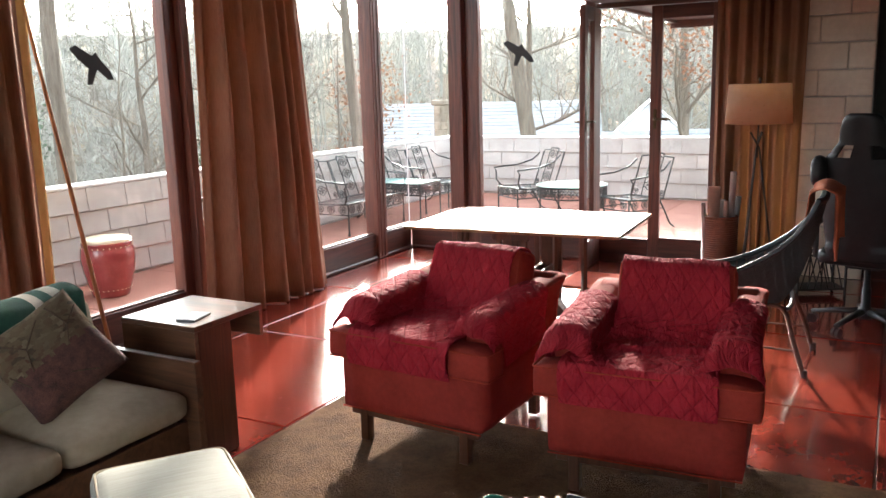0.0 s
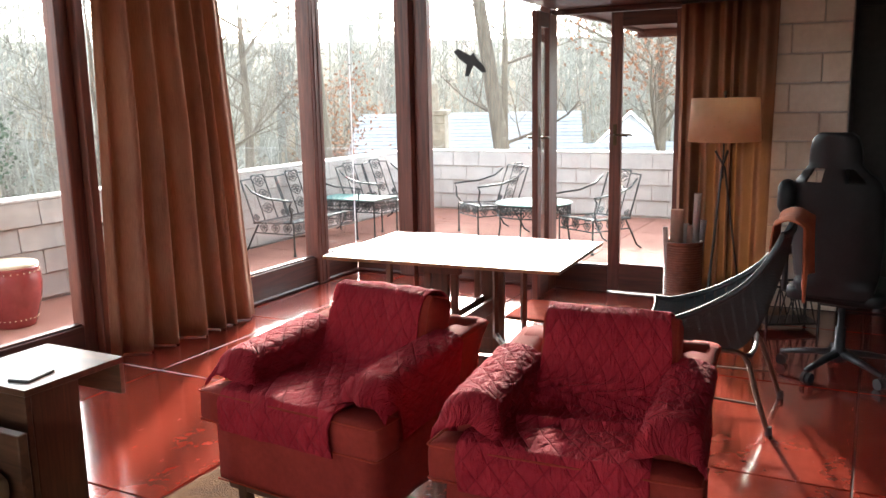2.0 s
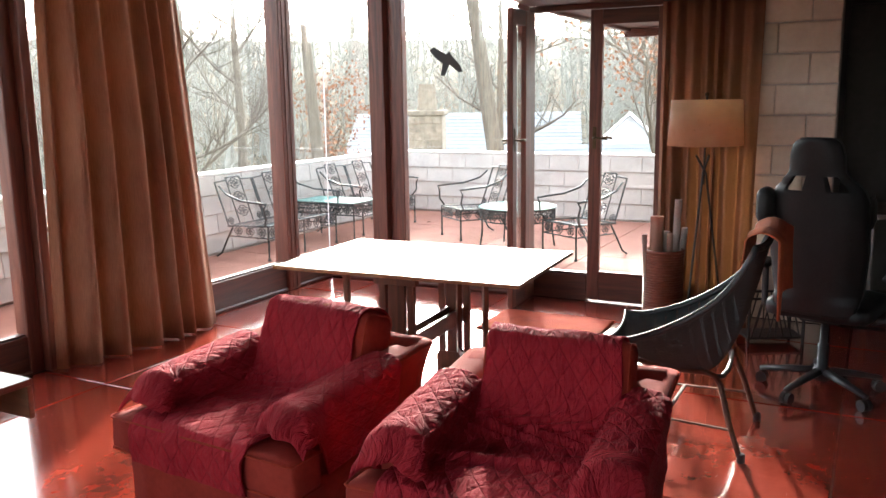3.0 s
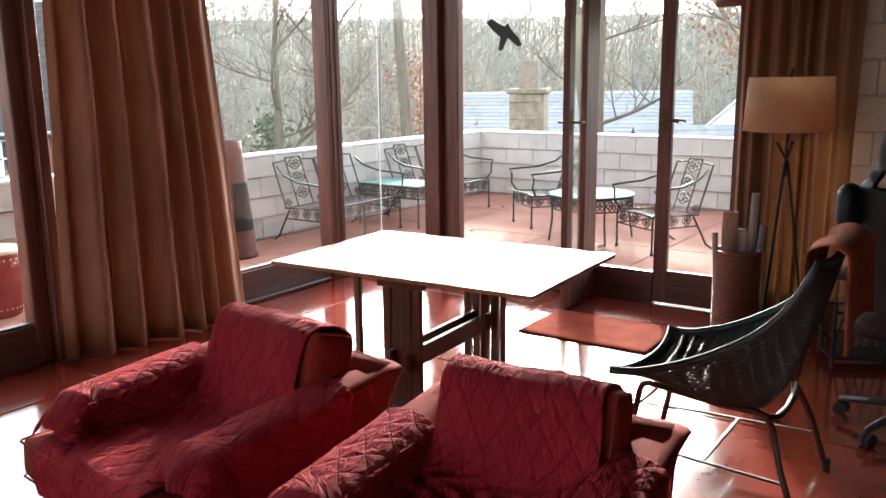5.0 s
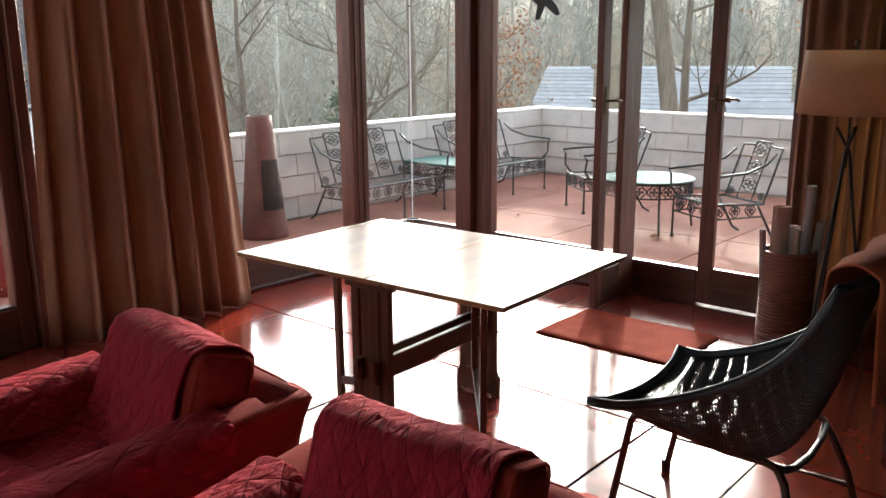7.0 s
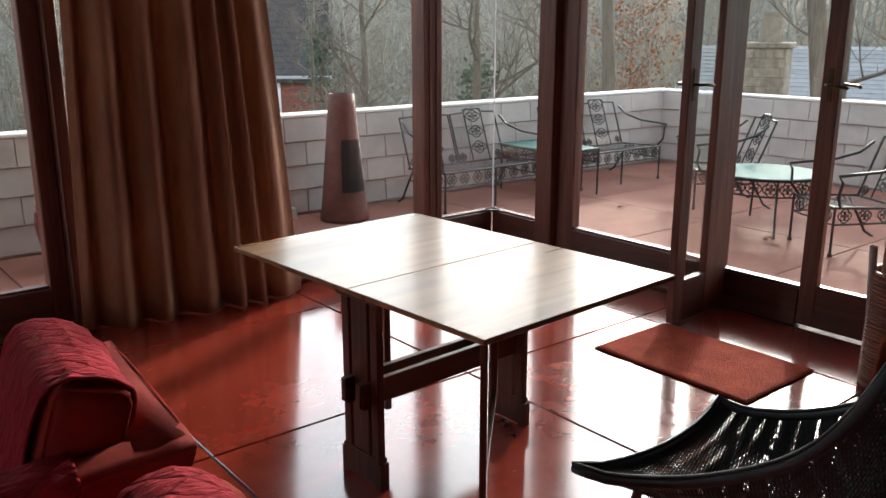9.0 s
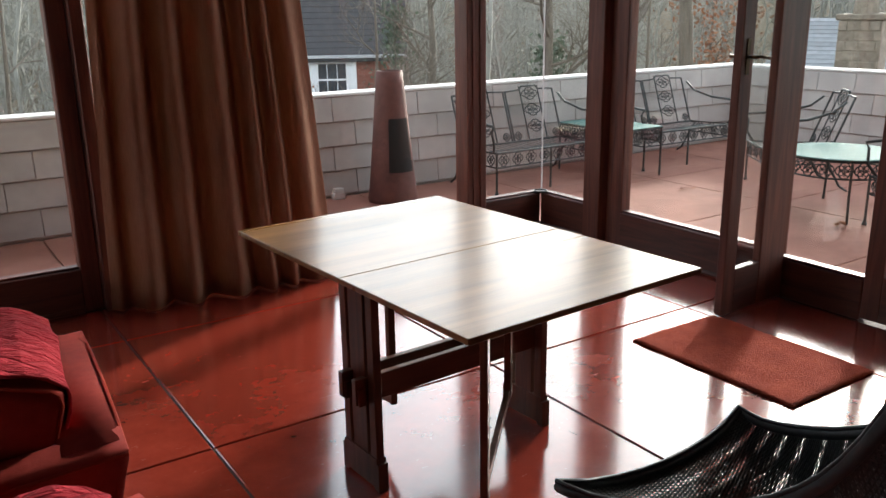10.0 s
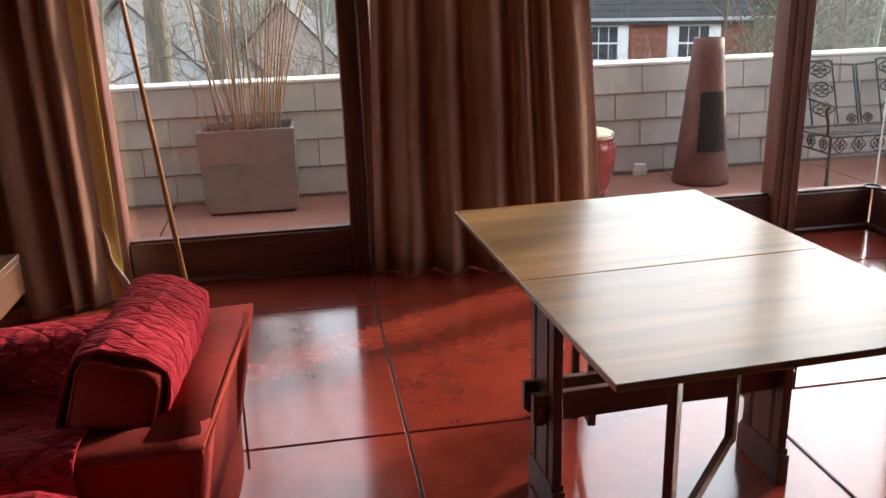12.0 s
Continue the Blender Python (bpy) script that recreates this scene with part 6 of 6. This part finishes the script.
M_BRICK = surface("red_brick", (0.17, 0.060, 0.042), (0.31, 0.13, 0.095), 6, 0.9, 0.05, 0.3, 40, per_piece=0.3)
M_STONE = surface("rubble_stone", (0.14, 0.115, 0.085), (0.32, 0.27, 0.21), 4, 0.9, 0.05, 0.6, 25, 0.01, per_piece=0.35)
M_WHITE = surface("white_house_paint", (0.66, 0.67, 0.68), (0.80, 0.81, 0.82), 3, 0.7, 0.08, 0.1)
M_GUTTER = surface("grey_white_gutter", (0.34, 0.35, 0.36), (0.46, 0.47, 0.48), 3, 0.6)
M_PALE = surface("greyed_white_stucco", (0.42, 0.42, 0.43), (0.55, 0.55, 0.56), 2, 0.85, 0.05, 0.3, 20)
M_PINKSTUCCO = surface("pale_stucco", (0.44, 0.35, 0.32), (0.56, 0.46, 0.43), 2, 0.85, 0.05, 0.2, 30)
M_DARKGLASS = surface("dark_window_glass", (0.03, 0.035, 0.04), (0.07, 0.08, 0.09), 2, 0.1, 0.04, 0.0)


def ground_height(x, y):
    r = math.hypot(x, y)
    dip = min(1.0, max(0.0, (r - 14) / 34))
    hill = min(1.0, max(0.0, (r - 60) / 90))
    return -3.4 - 6.0 * dip * dip * (3 - 2 * dip) + 23.5 * hill + 0.4 * wob((x * 0.05, y * 0.05, 0), 1, 3)


b = B()
rad = [0, 6, 10, 15, 20, 26, 32, 40, 50, 62, 76, 92, 110, 140, 200, 400, 900, 2500]
ang = 72
prev = None
for r in rad:
    if r == 0:
        ring = [b.verts.new((0, 0, -3.4))]
    else:
        ring = [b.verts.new((r * math.cos(2 * math.pi * k / ang), r * math.sin(2 * math.pi * k / ang), ground_height(r * math.cos(2 * math.pi * k / ang), r * math.sin(2 * math.pi * k / ang)))) for k in range(ang)]
    if prev is not None:
        if len(prev) == 1:
            for k in range(ang):
                b.faces.new((prev[0], ring[k], ring[(k + 1) % ang]))
        else:
            for k in range(ang):
                b.faces.new((prev[k], ring[k], ring[(k + 1) % ang], prev[(k + 1) % ang]))
    prev = ring
single("ground", b, M_GROUND, "leaf-strewn sloping ground rising to a wooded hill", "ground", kind="structure", smooth=True)
b = B(); box(b, (-11.9, -8.9, -3.9), (4.5, 1.95, -0.3)); box(b, (1.5, -8.9, -0.3), (1.7, -5.0, 2.42))
single("house_base", b, M_BLOCK, "plain concrete block base under the terrace", "wall", kind="structure")


def grow(bm, rnd, p, d, length, r, level, sides, droop=0.0, tips=None):
    """One limb and, from it, smaller ones."""
    n = 5 if level > 1 else 4 if level == 1 else 3
    pts, q, dd = [p.copy()], p.copy(), d.normalized()
    rr = [r]
    for k in range(n):
        dd = (dd + Vector((rnd.uniform(-1, 1), rnd.uniform(-1, 1), rnd.uniform(-0.6, 0.9) - droop)) * (0.13 + 0.05 * (3 - level))).normalized()
        q = q + dd * length / n
        pts.append(q.copy())
        rr.append(r * (1 - 0.72 * (k + 1) / n))
    tube(bm, pts, rr, sides, caps=False)
    if level == 0:
        if tips is not None:
            tips.append(pts[-1])
            tips.append(pts[-2])
        return
    for k in range(1, n + 1):
        for _ in range(2 if level > 1 else rnd.choice((1, 2, 2))):
            side = Vector((rnd.uniform(-1, 1), rnd.uniform(-1, 1), rnd.uniform(-0.15, 0.9))).normalized()
            nd = (dd * 0.55 + side * 0.85).normalized()
            grow(bm, rnd, pts[k], nd, length * rnd.uniform(0.38, 0.62), max(0.004, rr[k] * 0.6), level - 1, max(3, sides - 2), droop, tips)


def leaf_quads(bm, rnd, pts, n, size):
    for p in pts:
        for _ in range(n):
            o = p + Vector((rnd.gauss(0, 0.25), rnd.gauss(0, 0.25), rnd.gauss(0, 0.2)))
            a, c = Vector((rnd.gauss(0, 1), rnd.gauss(0, 1), rnd.gauss(0, 1))).normalized(), Vector((rnd.gauss(0, 1), rnd.gauss(0, 1), rnd.gauss(0, 1))).normalized()
            c = a.cross(c).normalized()
            s = size * rnd.uniform(0.6, 1.3)
            bm.faces.new([bm.verts.new(o + q) for q in (a * s, c * s * 0.55, -a * s, -c * s * 0.55)])


def bare_tree(x, y, height, r, seed, label, lean=(0, 0), first=0.42, limbs=9, leaves=0, level=2):
    rnd = random.Random(seed)
    z0 = ground_height(x, y) - 0.2
    t = thing("tree", label, "tree", m=pose(x, y, z0))
    b = B()
    n = 9
    pts = [Vector((lean[0] * k / n * height + 0.10 * wob((k * 0.7, seed, 0), 1, seed), lean[1] * k / n * height + 0.10 * wob((k * 0.7, seed, 5), 1, seed), height * k / n)) for k in range(n + 1)]
    rr = [r * (1.25 if k == 0 else max(0.04, 1 - 0.97 * (k / n) ** 1.15)) for k in range(n + 1)]
    tube(b, pts, rr, 10, caps=False)
    part("trunk", b, M_BARK, t, smooth=True)
    b = B()
    tips = []
    for i in range(limbs):
        f = first + (1 - first) * (i + 0.5) / limbs
        k = min(int(f * n), n - 1)
        p = pts[k].lerp(pts[k + 1], f * n - k)
        a = rnd.uniform(0, 6.28)
        d = Vector((math.cos(a), math.sin(a), rnd.uniform(0.15, 0.9)))
        grow(b, rnd, p, d, height * rnd.uniform(0.20, 0.34) * (1.15 - 0.6 * f), rr[k] * 0.45, level, 6, 0.03, tips)
    part("branchwork", b, M_TWIG, t)
    if leaves:
        b = B(); leaf_quads(b, rnd, tips[::2], leaves, 0.052); part("crown", b, M_RUSSET, t, "clinging russet oak leaves")
    return t


bare_tree(-0.95, 3.75, 13, 0.135, 3, "tall grey-barked bare tree just past the parapet", (0.005, 0.01), 0.50, 8)
bare_tree(11.68, 2.87, 16, 0.235, 5, "large bare tree with a leaning grey trunk", (-0.065, 0.135), 0.52, 10)
bare_tree(10.15, 7.05, 14, 0.19, 8, "slender bare tree among russet undergrowth", (-0.03, 0.06), 0.45, 9)
bare_tree(-5.6, 11.0, 14, 0.26, 11, "two-stemmed bare tree near the pale houses", (0.01, 0.0), 0.45, 8)
bare_tree(-4.6, 10.4, 14, 0.24, 13, "two-stemmed bare tree near the pale houses", (0.0, 0.01), 0.5, 8)
bare_tree(13.0, 0.2, 11, 0.16, 17, "oak holding russet winter leaves", (0.0, 0.0), 0.30, 12, 9)
bare_tree(12.5, 8.8, 5.6, 0.10, 19, "young oak holding russet winter leaves", (0, 0), 0.30, 9, 2)
bare_tree(9.0, 10.5, 10, 0.15, 23, "bare tree with wide low limbs", (0.02, 0), 0.28, 11)
bare_tree(5.0, 9.0, 8, 0.12, 29, "bare tree with wide low limbs", (0.0, 0.02), 0.25, 11)
bare_tree(15.0, -2.5, 12, 0.15, 31, "bare tree with fine upswept twigs", (0.0, 0.0), 0.3, 11)
bare_tree(16.5, 5.5, 12, 0.16, 37, "bare tree with fine upswept twigs", (0.02, 0.01), 0.3, 11)
bare_tree(1.0, 11.5, 10, 0.14, 41, "bare tree with fine upswept twigs", (0.0, 0.0), 0.25, 11)
bare_tree(13.5, 12.5, 13, 0.18, 43, "bare tree with fine upswept twigs", (0.0, 0.02), 0.3, 11)

for k, (x, y, h) in enumerate(((-3.0, 7.2, 7.0), (-4.4, 8.2, 7.5), (-5.6, 6.6, 6.5), (-2.2, 9.5, 8.0), (-6.4, 9.0, 8.0), (2.6, 7.0, 6.5), (7.6, 6.2, 7.0))):
    bare_tree(x, y, h, 0.055, 60 + k, "thin bare sapling with twiggy limbs below the terrace", (0.02, 0.0), 0.25, 10)

# thicket and far woods: nobody could count them
rnd = random.Random(77)
b = B()
for k in range(1350):
    a = rnd.uniform(-0.30, 2.0)
    r = rnd.uniform(30, 130)
    if r < 58 and 0.02 < a < 0.75 or r < 40 and a > 1.1:  # clearings round the houses
        continue
    x, y = r * math.cos(a), r * math.sin(a)
    z = ground_height(x, y)
    h = rnd.uniform(10, 17)
    q = rnd.uniform(0.08, 0.2)
    pts = [Vector((x + rnd.uniform(-0.3, 0.3) * j, y + rnd.uniform(-0.3, 0.3) * j, z + h * j / 4)) for j in range(5)]
    tube(b, pts, [q, q * 0.8, q * 0.6, q * 0.4, q * 0.15], 4, caps=False)
    for j in range(16):
        f = rnd.uniform(0.2, 0.97)
        i = min(int(f * 4), 3)
        p = pts[i].lerp(pts[i + 1], f * 4 - i)
        t = rnd.uniform(0, 6.28)
        d = Vector((math.cos(t), math.sin(t), rnd.uniform(0.3, 1.2))).normalized()
        L = rnd.uniform(1.2, 3.2) * (1.2 - f)  + 0.5
        e = p + d * L
        tube(b, [p, p + d * L * 0.5 + Vector((0, 0, 0.15)), e], [q * 0.3, q * 0.2, 0.012], 3, caps=False)
        for _ in range(7):
            s = p.lerp(e, rnd.uniform(0.2, 1.0))
            v = Vector((rnd.uniform(-1, 1), rnd.uniform(-1, 1), rnd.uniform(0, 1))).normalized()
            tube(b, [s, s + v * rnd.uniform(0.5, 1.3)], [0.012 + 0.0002 * r, 0.005 + 0.0001 * r], 3, caps=False)
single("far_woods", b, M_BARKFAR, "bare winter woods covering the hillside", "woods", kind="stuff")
b = B()
for k in range(420):
    a = rnd.uniform(-0.6, 2.4)
    r = rnd.uniform(8.5, 30)
    x, y = r * math.cos(a), r * math.sin(a)
    if x < 5.5 and y < 3.2:
        continue
    z = ground_height(x, y)
    for j in range(9):
        t = rnd.uniform(0, 6.28)
        L = rnd.uniform(1.2, 3.6)
        d = Vector((math.cos(t) * 0.45, math.sin(t) * 0.45, 1)).normalized()
        e = Vector((x, y, z)) + d * L
        m_ = Vector((x, y, z)) + d * L * 0.5 + Vector((rnd.uniform(-0.2, 0.2), rnd.uniform(-0.2, 0.2), 0))
        tube(b, [(x, y, z), m_, e], [0.018, 0.012, 0.004], 3, caps=False)
        for _ in range(3):
            s = m_.lerp(e, rnd.random())
            v = Vector((rnd.uniform(-1, 1), rnd.uniform(-1, 1), rnd.uniform(0.1, 1))).normalized()
            tube(b, [s, s + v * rnd.uniform(0.3, 0.8)], [0.008, 0.003], 3, caps=False)
single("thicket", b, M_TWIG, "tangled bare shrubs and saplings below the terrace", "shrubs", kind="stuff")
b = B()
for k in range(26):
    a = rnd.uniform(-0.4, 1.6)
    r = rnd.uniform(14, 34)
    x, y = r * math.cos(a), r * math.sin(a)
    z = ground_height(x, y) + rnd.uniform(0.6, 2.2)
    leaf_quads(b, rnd, [Vector((x, y, z)) + Vector((rnd.gauss(0, 0.6), rnd.gauss(0, 0.6), rnd.gauss(0, 0.6))) for _ in range(14)], 4, 0.07)
single("russet_undergrowth", b, M_RUSSET, "russet leaves clinging to low undergrowth", "undergrowth", kind="stuff")


def evergreen(x, y, h, seed):
    rnd = random.Random(seed)
    t = thing("evergreen", "dark evergreen tree behind the terrace wall", "tree", "evergreens", m=pose(x, y, ground_height(x, y) - 0.1))
    b = B(); tube(b, [(0, 0, 0), (0, 0, h)], [0.10, 0.02], 8); part("trunk", b, M_BARK, t)
    b = B()
    for k in range(int(h * 16)):
        f = rnd.random() ** 0.8
        z = h * (0.12 + 0.88 * f)
        L = (1 - f) * h * 0.26 + 0.15
        a = rnd.uniform(0, 6.28)
        for j in range(5):
            q = L * (j + 1) / 5
            leaf_quads(b, rnd, [Vector((q * math.cos(a), q * math.sin(a), z - 0.22 * q))], 3, 0.10)
    part("crown", b, M_PINE, t)


evergreen(13.3, 24.5, 7.5, 3)
evergreen(12.6, 14.5, 4.6, 4)


def place(dx, dy, dist, x0=-3.2, y0=-4.25):
    n = math.hypot(dx, dy)
    return x0 + dist * dx / n, y0 + dist * dy / n


def house_window(h, x, z, w, ht, y=-0.02, shutters=True, mullions=2):
    """On the wall y = 0 of a house; x along the wall."""
    wn_ = new("window"); wn_.parent = h
    b = B(); box(b, (x - w / 2, y - 0.02, z), (x + w / 2, y + 0.05, z + ht)); part("pane", b, M_DARKGLASS, wn_)
    b = B()
    for q in (-w / 2, w / 2):
        box(b, (x + q - 0.05, y - 0.06, z - 0.05), (x + q + 0.05, y + 0.02, z + ht + 0.05))
    for q in (0, ht / 2, ht):
        box(b, (x - w / 2, y - 0.06, z + q - 0.04), (x + w / 2, y + 0.02, z + q + 0.04))
    for k in range(1, mullions + 1):
        q = -w / 2 + w * k / (mullions + 1)
        box(b, (x + q - 0.015, y - 0.045, z), (x + q + 0.015, y, z + ht))
    part("frame", b, M_WHITE, wn_)
    if shutters:
        for q in (-1, 1):
            b = B(); box(b, (x + q * (w / 2 + 0.24) - 0.19, y - 0.06, z - 0.05), (x + q * (w / 2 + 0.24) + 0.19, y - 0.01, z + ht + 0.05), 0.01)
            for k in range(8):
                zz = z + ht * (k + 0.5) / 8
                box(b, (x + q * (w / 2 + 0.24) - 0.15, y - 0.075, zz - 0.03), (x + q * (w / 2 + 0.24) + 0.15, y - 0.06, zz + 0.02))
            part("shutter", b, M_WHITE, wn_, "white louvred shutter")


def gable_house(name, label, m, L, D, wall_h, roof_h, wall_m, roof_m, over=0.35, shingle=0.0):
    """Wall y = 0 faces the viewer; the ridge runs along x."""
    h = thing(name, label, "house", m=m)
    b = B(); prism(b, [(0, -4.0), (D, -4.0), (D, wall_h), (D / 2, wall_h + roof_h - 0.1), (0, wall_h)], 0.0, L, "x"); part("wall", b, wall_m, h)
    for side in (0, 1):
        ya, za = (-over, wall_h - over * roof_h / (D / 2)) if side == 0 else (D + over, wall_h - over * roof_h / (D / 2))
        yr, zr = D / 2, wall_h + roof_h
        rows = int(math.hypot(D / 2, roof_h) / shingle) if shingle else 1
        for k in range(rows):
            b = B()
            a0, a1 = k / rows, (k + 1) / rows
            lift = 0.03 if shingle else 0.0
            p0 = (ya + (yr - ya) * a0, za + (zr - za) * a0 + lift)
            p1 = (ya + (yr - ya) * a1, za + (zr - za) * a1)
            q = [b.verts.new(v) for v in ((-over, *p0), (L + over, *p0), (L + over, *p1), (-over, *p1), (-over, p0[0], p0[1] - 0.10), (L + over, p0[0], p0[1] - 0.10), (L + over, p1[0], p1[1] - 0.08), (-over, p1[0], p1[1] - 0.08))]
            for f in ((0, 1, 2, 3), (4, 7, 6, 5), (0, 4, 5, 1), (1, 5, 6, 2), (3, 2, 6, 7), (0, 3, 7, 4)):
                b.faces.new([q[i] for i in f])
            part("roof_course", b, roof_m, h)
    b = B(); box(b, (-over, -over - 0.12, wall_h - 0.34), (L + over, -over + 0.02, wall_h - 0.20), 0.02); part("gutter", b, M_GUTTER, h, "white eaves gutter")
    return h


# brick house with white shutters
bx, by = place(0.265, 0.964, 40)
ex, ey = place(0.503, 0.864, 38.6)
ang_b = math.degrees(math.atan2(ey - by, ex - bx))
Lb = math.hypot(ex - bx, ey - by)
brick = gable_house("brick_house", "red brick house with white shutters and dark roof", pose(bx, by, -0.25, 0, 0, ang_b), Lb, 9, 0.0, 5.5, M_BRICK, M_DARKROOF, 0.35, 0.30)
house_window(brick, Lb * 0.70, -2.05, 1.35, 1.5)
house_window(brick, Lb * 0.32, -2.05, 1.35, 1.5)
for zc in range(34):
    b = B(); box(b, (0.0, -0.012, -2.9 + zc * 0.075), (Lb, 0.001, -2.9 + zc * 0.075 + 0.060)); part("brick_course", b, M_BRICK, brick)
# stone house with grey slate roofs and a rubble chimney
sx, sy = place(0.82, 0.57, 46.5, -5.19, -4.40)
tx, ty = place(0.945, 0.325, 45, -5.19, -4.40)
ang_s = math.degrees(math.atan2(ty - sy, tx - sx))
Ls = math.hypot(tx - sx, ty - sy)
stone = gable_house("stone_house", "stone house with weathered grey slate roof", pose(sx, sy, -2.75, 0, 0, ang_s), Ls, 12, 0.0, 3.45, M_STONE, M_SLATE, 0.5, 0.36)
wing = gable_house("stone_house_wing", "gabled half-timbered wing with grey slate roof", pose(*place(0.935, 0.355, 37.5, -5.19, -4.40), -3.0, 0, 0, ang_s + 12), 8.2, 6.7, 0.0, 2.25, M_STONE, M_SLATE, 0.4, 0.34)
chx, chy = place(0.873, 0.488, 36.5, -5.19, -4.40)
ck = thing("stone_chimney", "stout rubble stone chimney with a tapered cap", "chimney", m=pose(chx, chy, 0, 0, 0, ang_s))
b = B(); box(b, (-0.74, -0.7, -9.0), (0.74, 0.7, 0.85), 0.04); part("stack", b, M_STONE, ck)
b = B(); box(b, (-0.84, -0.8, 0.85), (0.84, 0.8, 1.08), 0.04); part("cap", b, M_STONE, ck)
b = B(); lathe(b, [(0.44, 1.08), (0.36, 2.2), (0.28, 2.2), (0.30, 1.2)], 14); part("flue_pot", b, M_STONE, ck)
rnd = random.Random(5)
for k in range(10):
    z = -2.75 + 0.36 * k
    x = -0.74
    while x < 0.67:
        w = min(rnd.uniform(0.3, 0.66), 0.74 - x)
        b = B(); box(b, (x + 0.012, -0.7 - rnd.uniform(0.01, 0.06), z + 0.012), (x + w - 0.012, -0.69, z + 0.345), 0.016); part("stone", b, M_STONE, ck)
        x += w
# half-timbered dormer on the wing, and a white house farther along the slope
dm = gable_house("dormer", "small half-timbered dormer with slate roof", pose(27.9, 7.9, -2.45, 0, 0, 22.5), 4.0, 2.25, 0.0, 1.42, M_PALE, M_SLATE, 0.2, 0.34)
for (ya, za), (yb, zb) in (((0.0, -0.6), (0.0, 0.05)), ((1.5, -0.6), (1.5, 0.05)), ((0.0, 0.02), (0.75, 0.82)), ((1.5, 0.02), (0.75, 0.82)), ((0.0, -0.05), (1.5, -0.05)), ((0.75, -0.6), (0.75, 0.75))):
    b = B(); tube(b, [(-0.04, 1.5 * ya, 1.5 * za), (-0.04, 1.5 * yb, 1.5 * zb)], 0.08, 4); part("timber", b, M_SOIL, dm, "dark timber strip")
wh = gable_house("white_house", "white gabled house with a grey roof among trees", pose(37.0, 4.5, -1.75, 0, 0, 14.6), 9.0, 5.2, 0.0, 2.4, M_WHITE, M_SLATE, 0.35, 0.36)
for yc in (1.5, 3.6):
    b = B(); box(b, (-0.03, yc - 0.45, -2.0), (0.01, yc + 0.45, -0.4)); part("window", b, M_DARKGLASS, wh)
# pale stuccoed houses seen past the planter
for dx, dist, w, z, mat, lab, turn in ((-0.215, 23, 5.0, 0.1, M_PALE, "white-painted house with dark shingle roof", 70), (-0.035, 27, 4.4, -0.2, M_PINKSTUCCO, "pale pink stuccoed house with dark shingle roof", 75)):
    px_, py_ = place(dx, 1.0, dist)
    hh = gable_house("pale_house", lab, pose(px_ + w * 0.6, py_, z - 1.2, 0, 0, turn + 12), 8.0, w, 0.0, 2.4, mat, M_DARKROOF, 0.3, 0.26)
    house_window(hh, 4.0, -1.6, 0.8, 1.0, -0.02, False, 1)

# ---------------------------------------------------------------- pieces of the floors and the parapet
for x0, x1, y0, y1 in FLOOR_TILES:
    b = B(); slab_piece(b, x0, x1, y0, y1, 0.0); part("slab", b, M_FLOOR, floor)
for x0, x1, y0, y1 in TERR_TILES:
    b = B(); slab_piece(b, x0, x1, y0, y1, TZ); part("slab", b, M_TERR, terrace)
parapet_blocks()
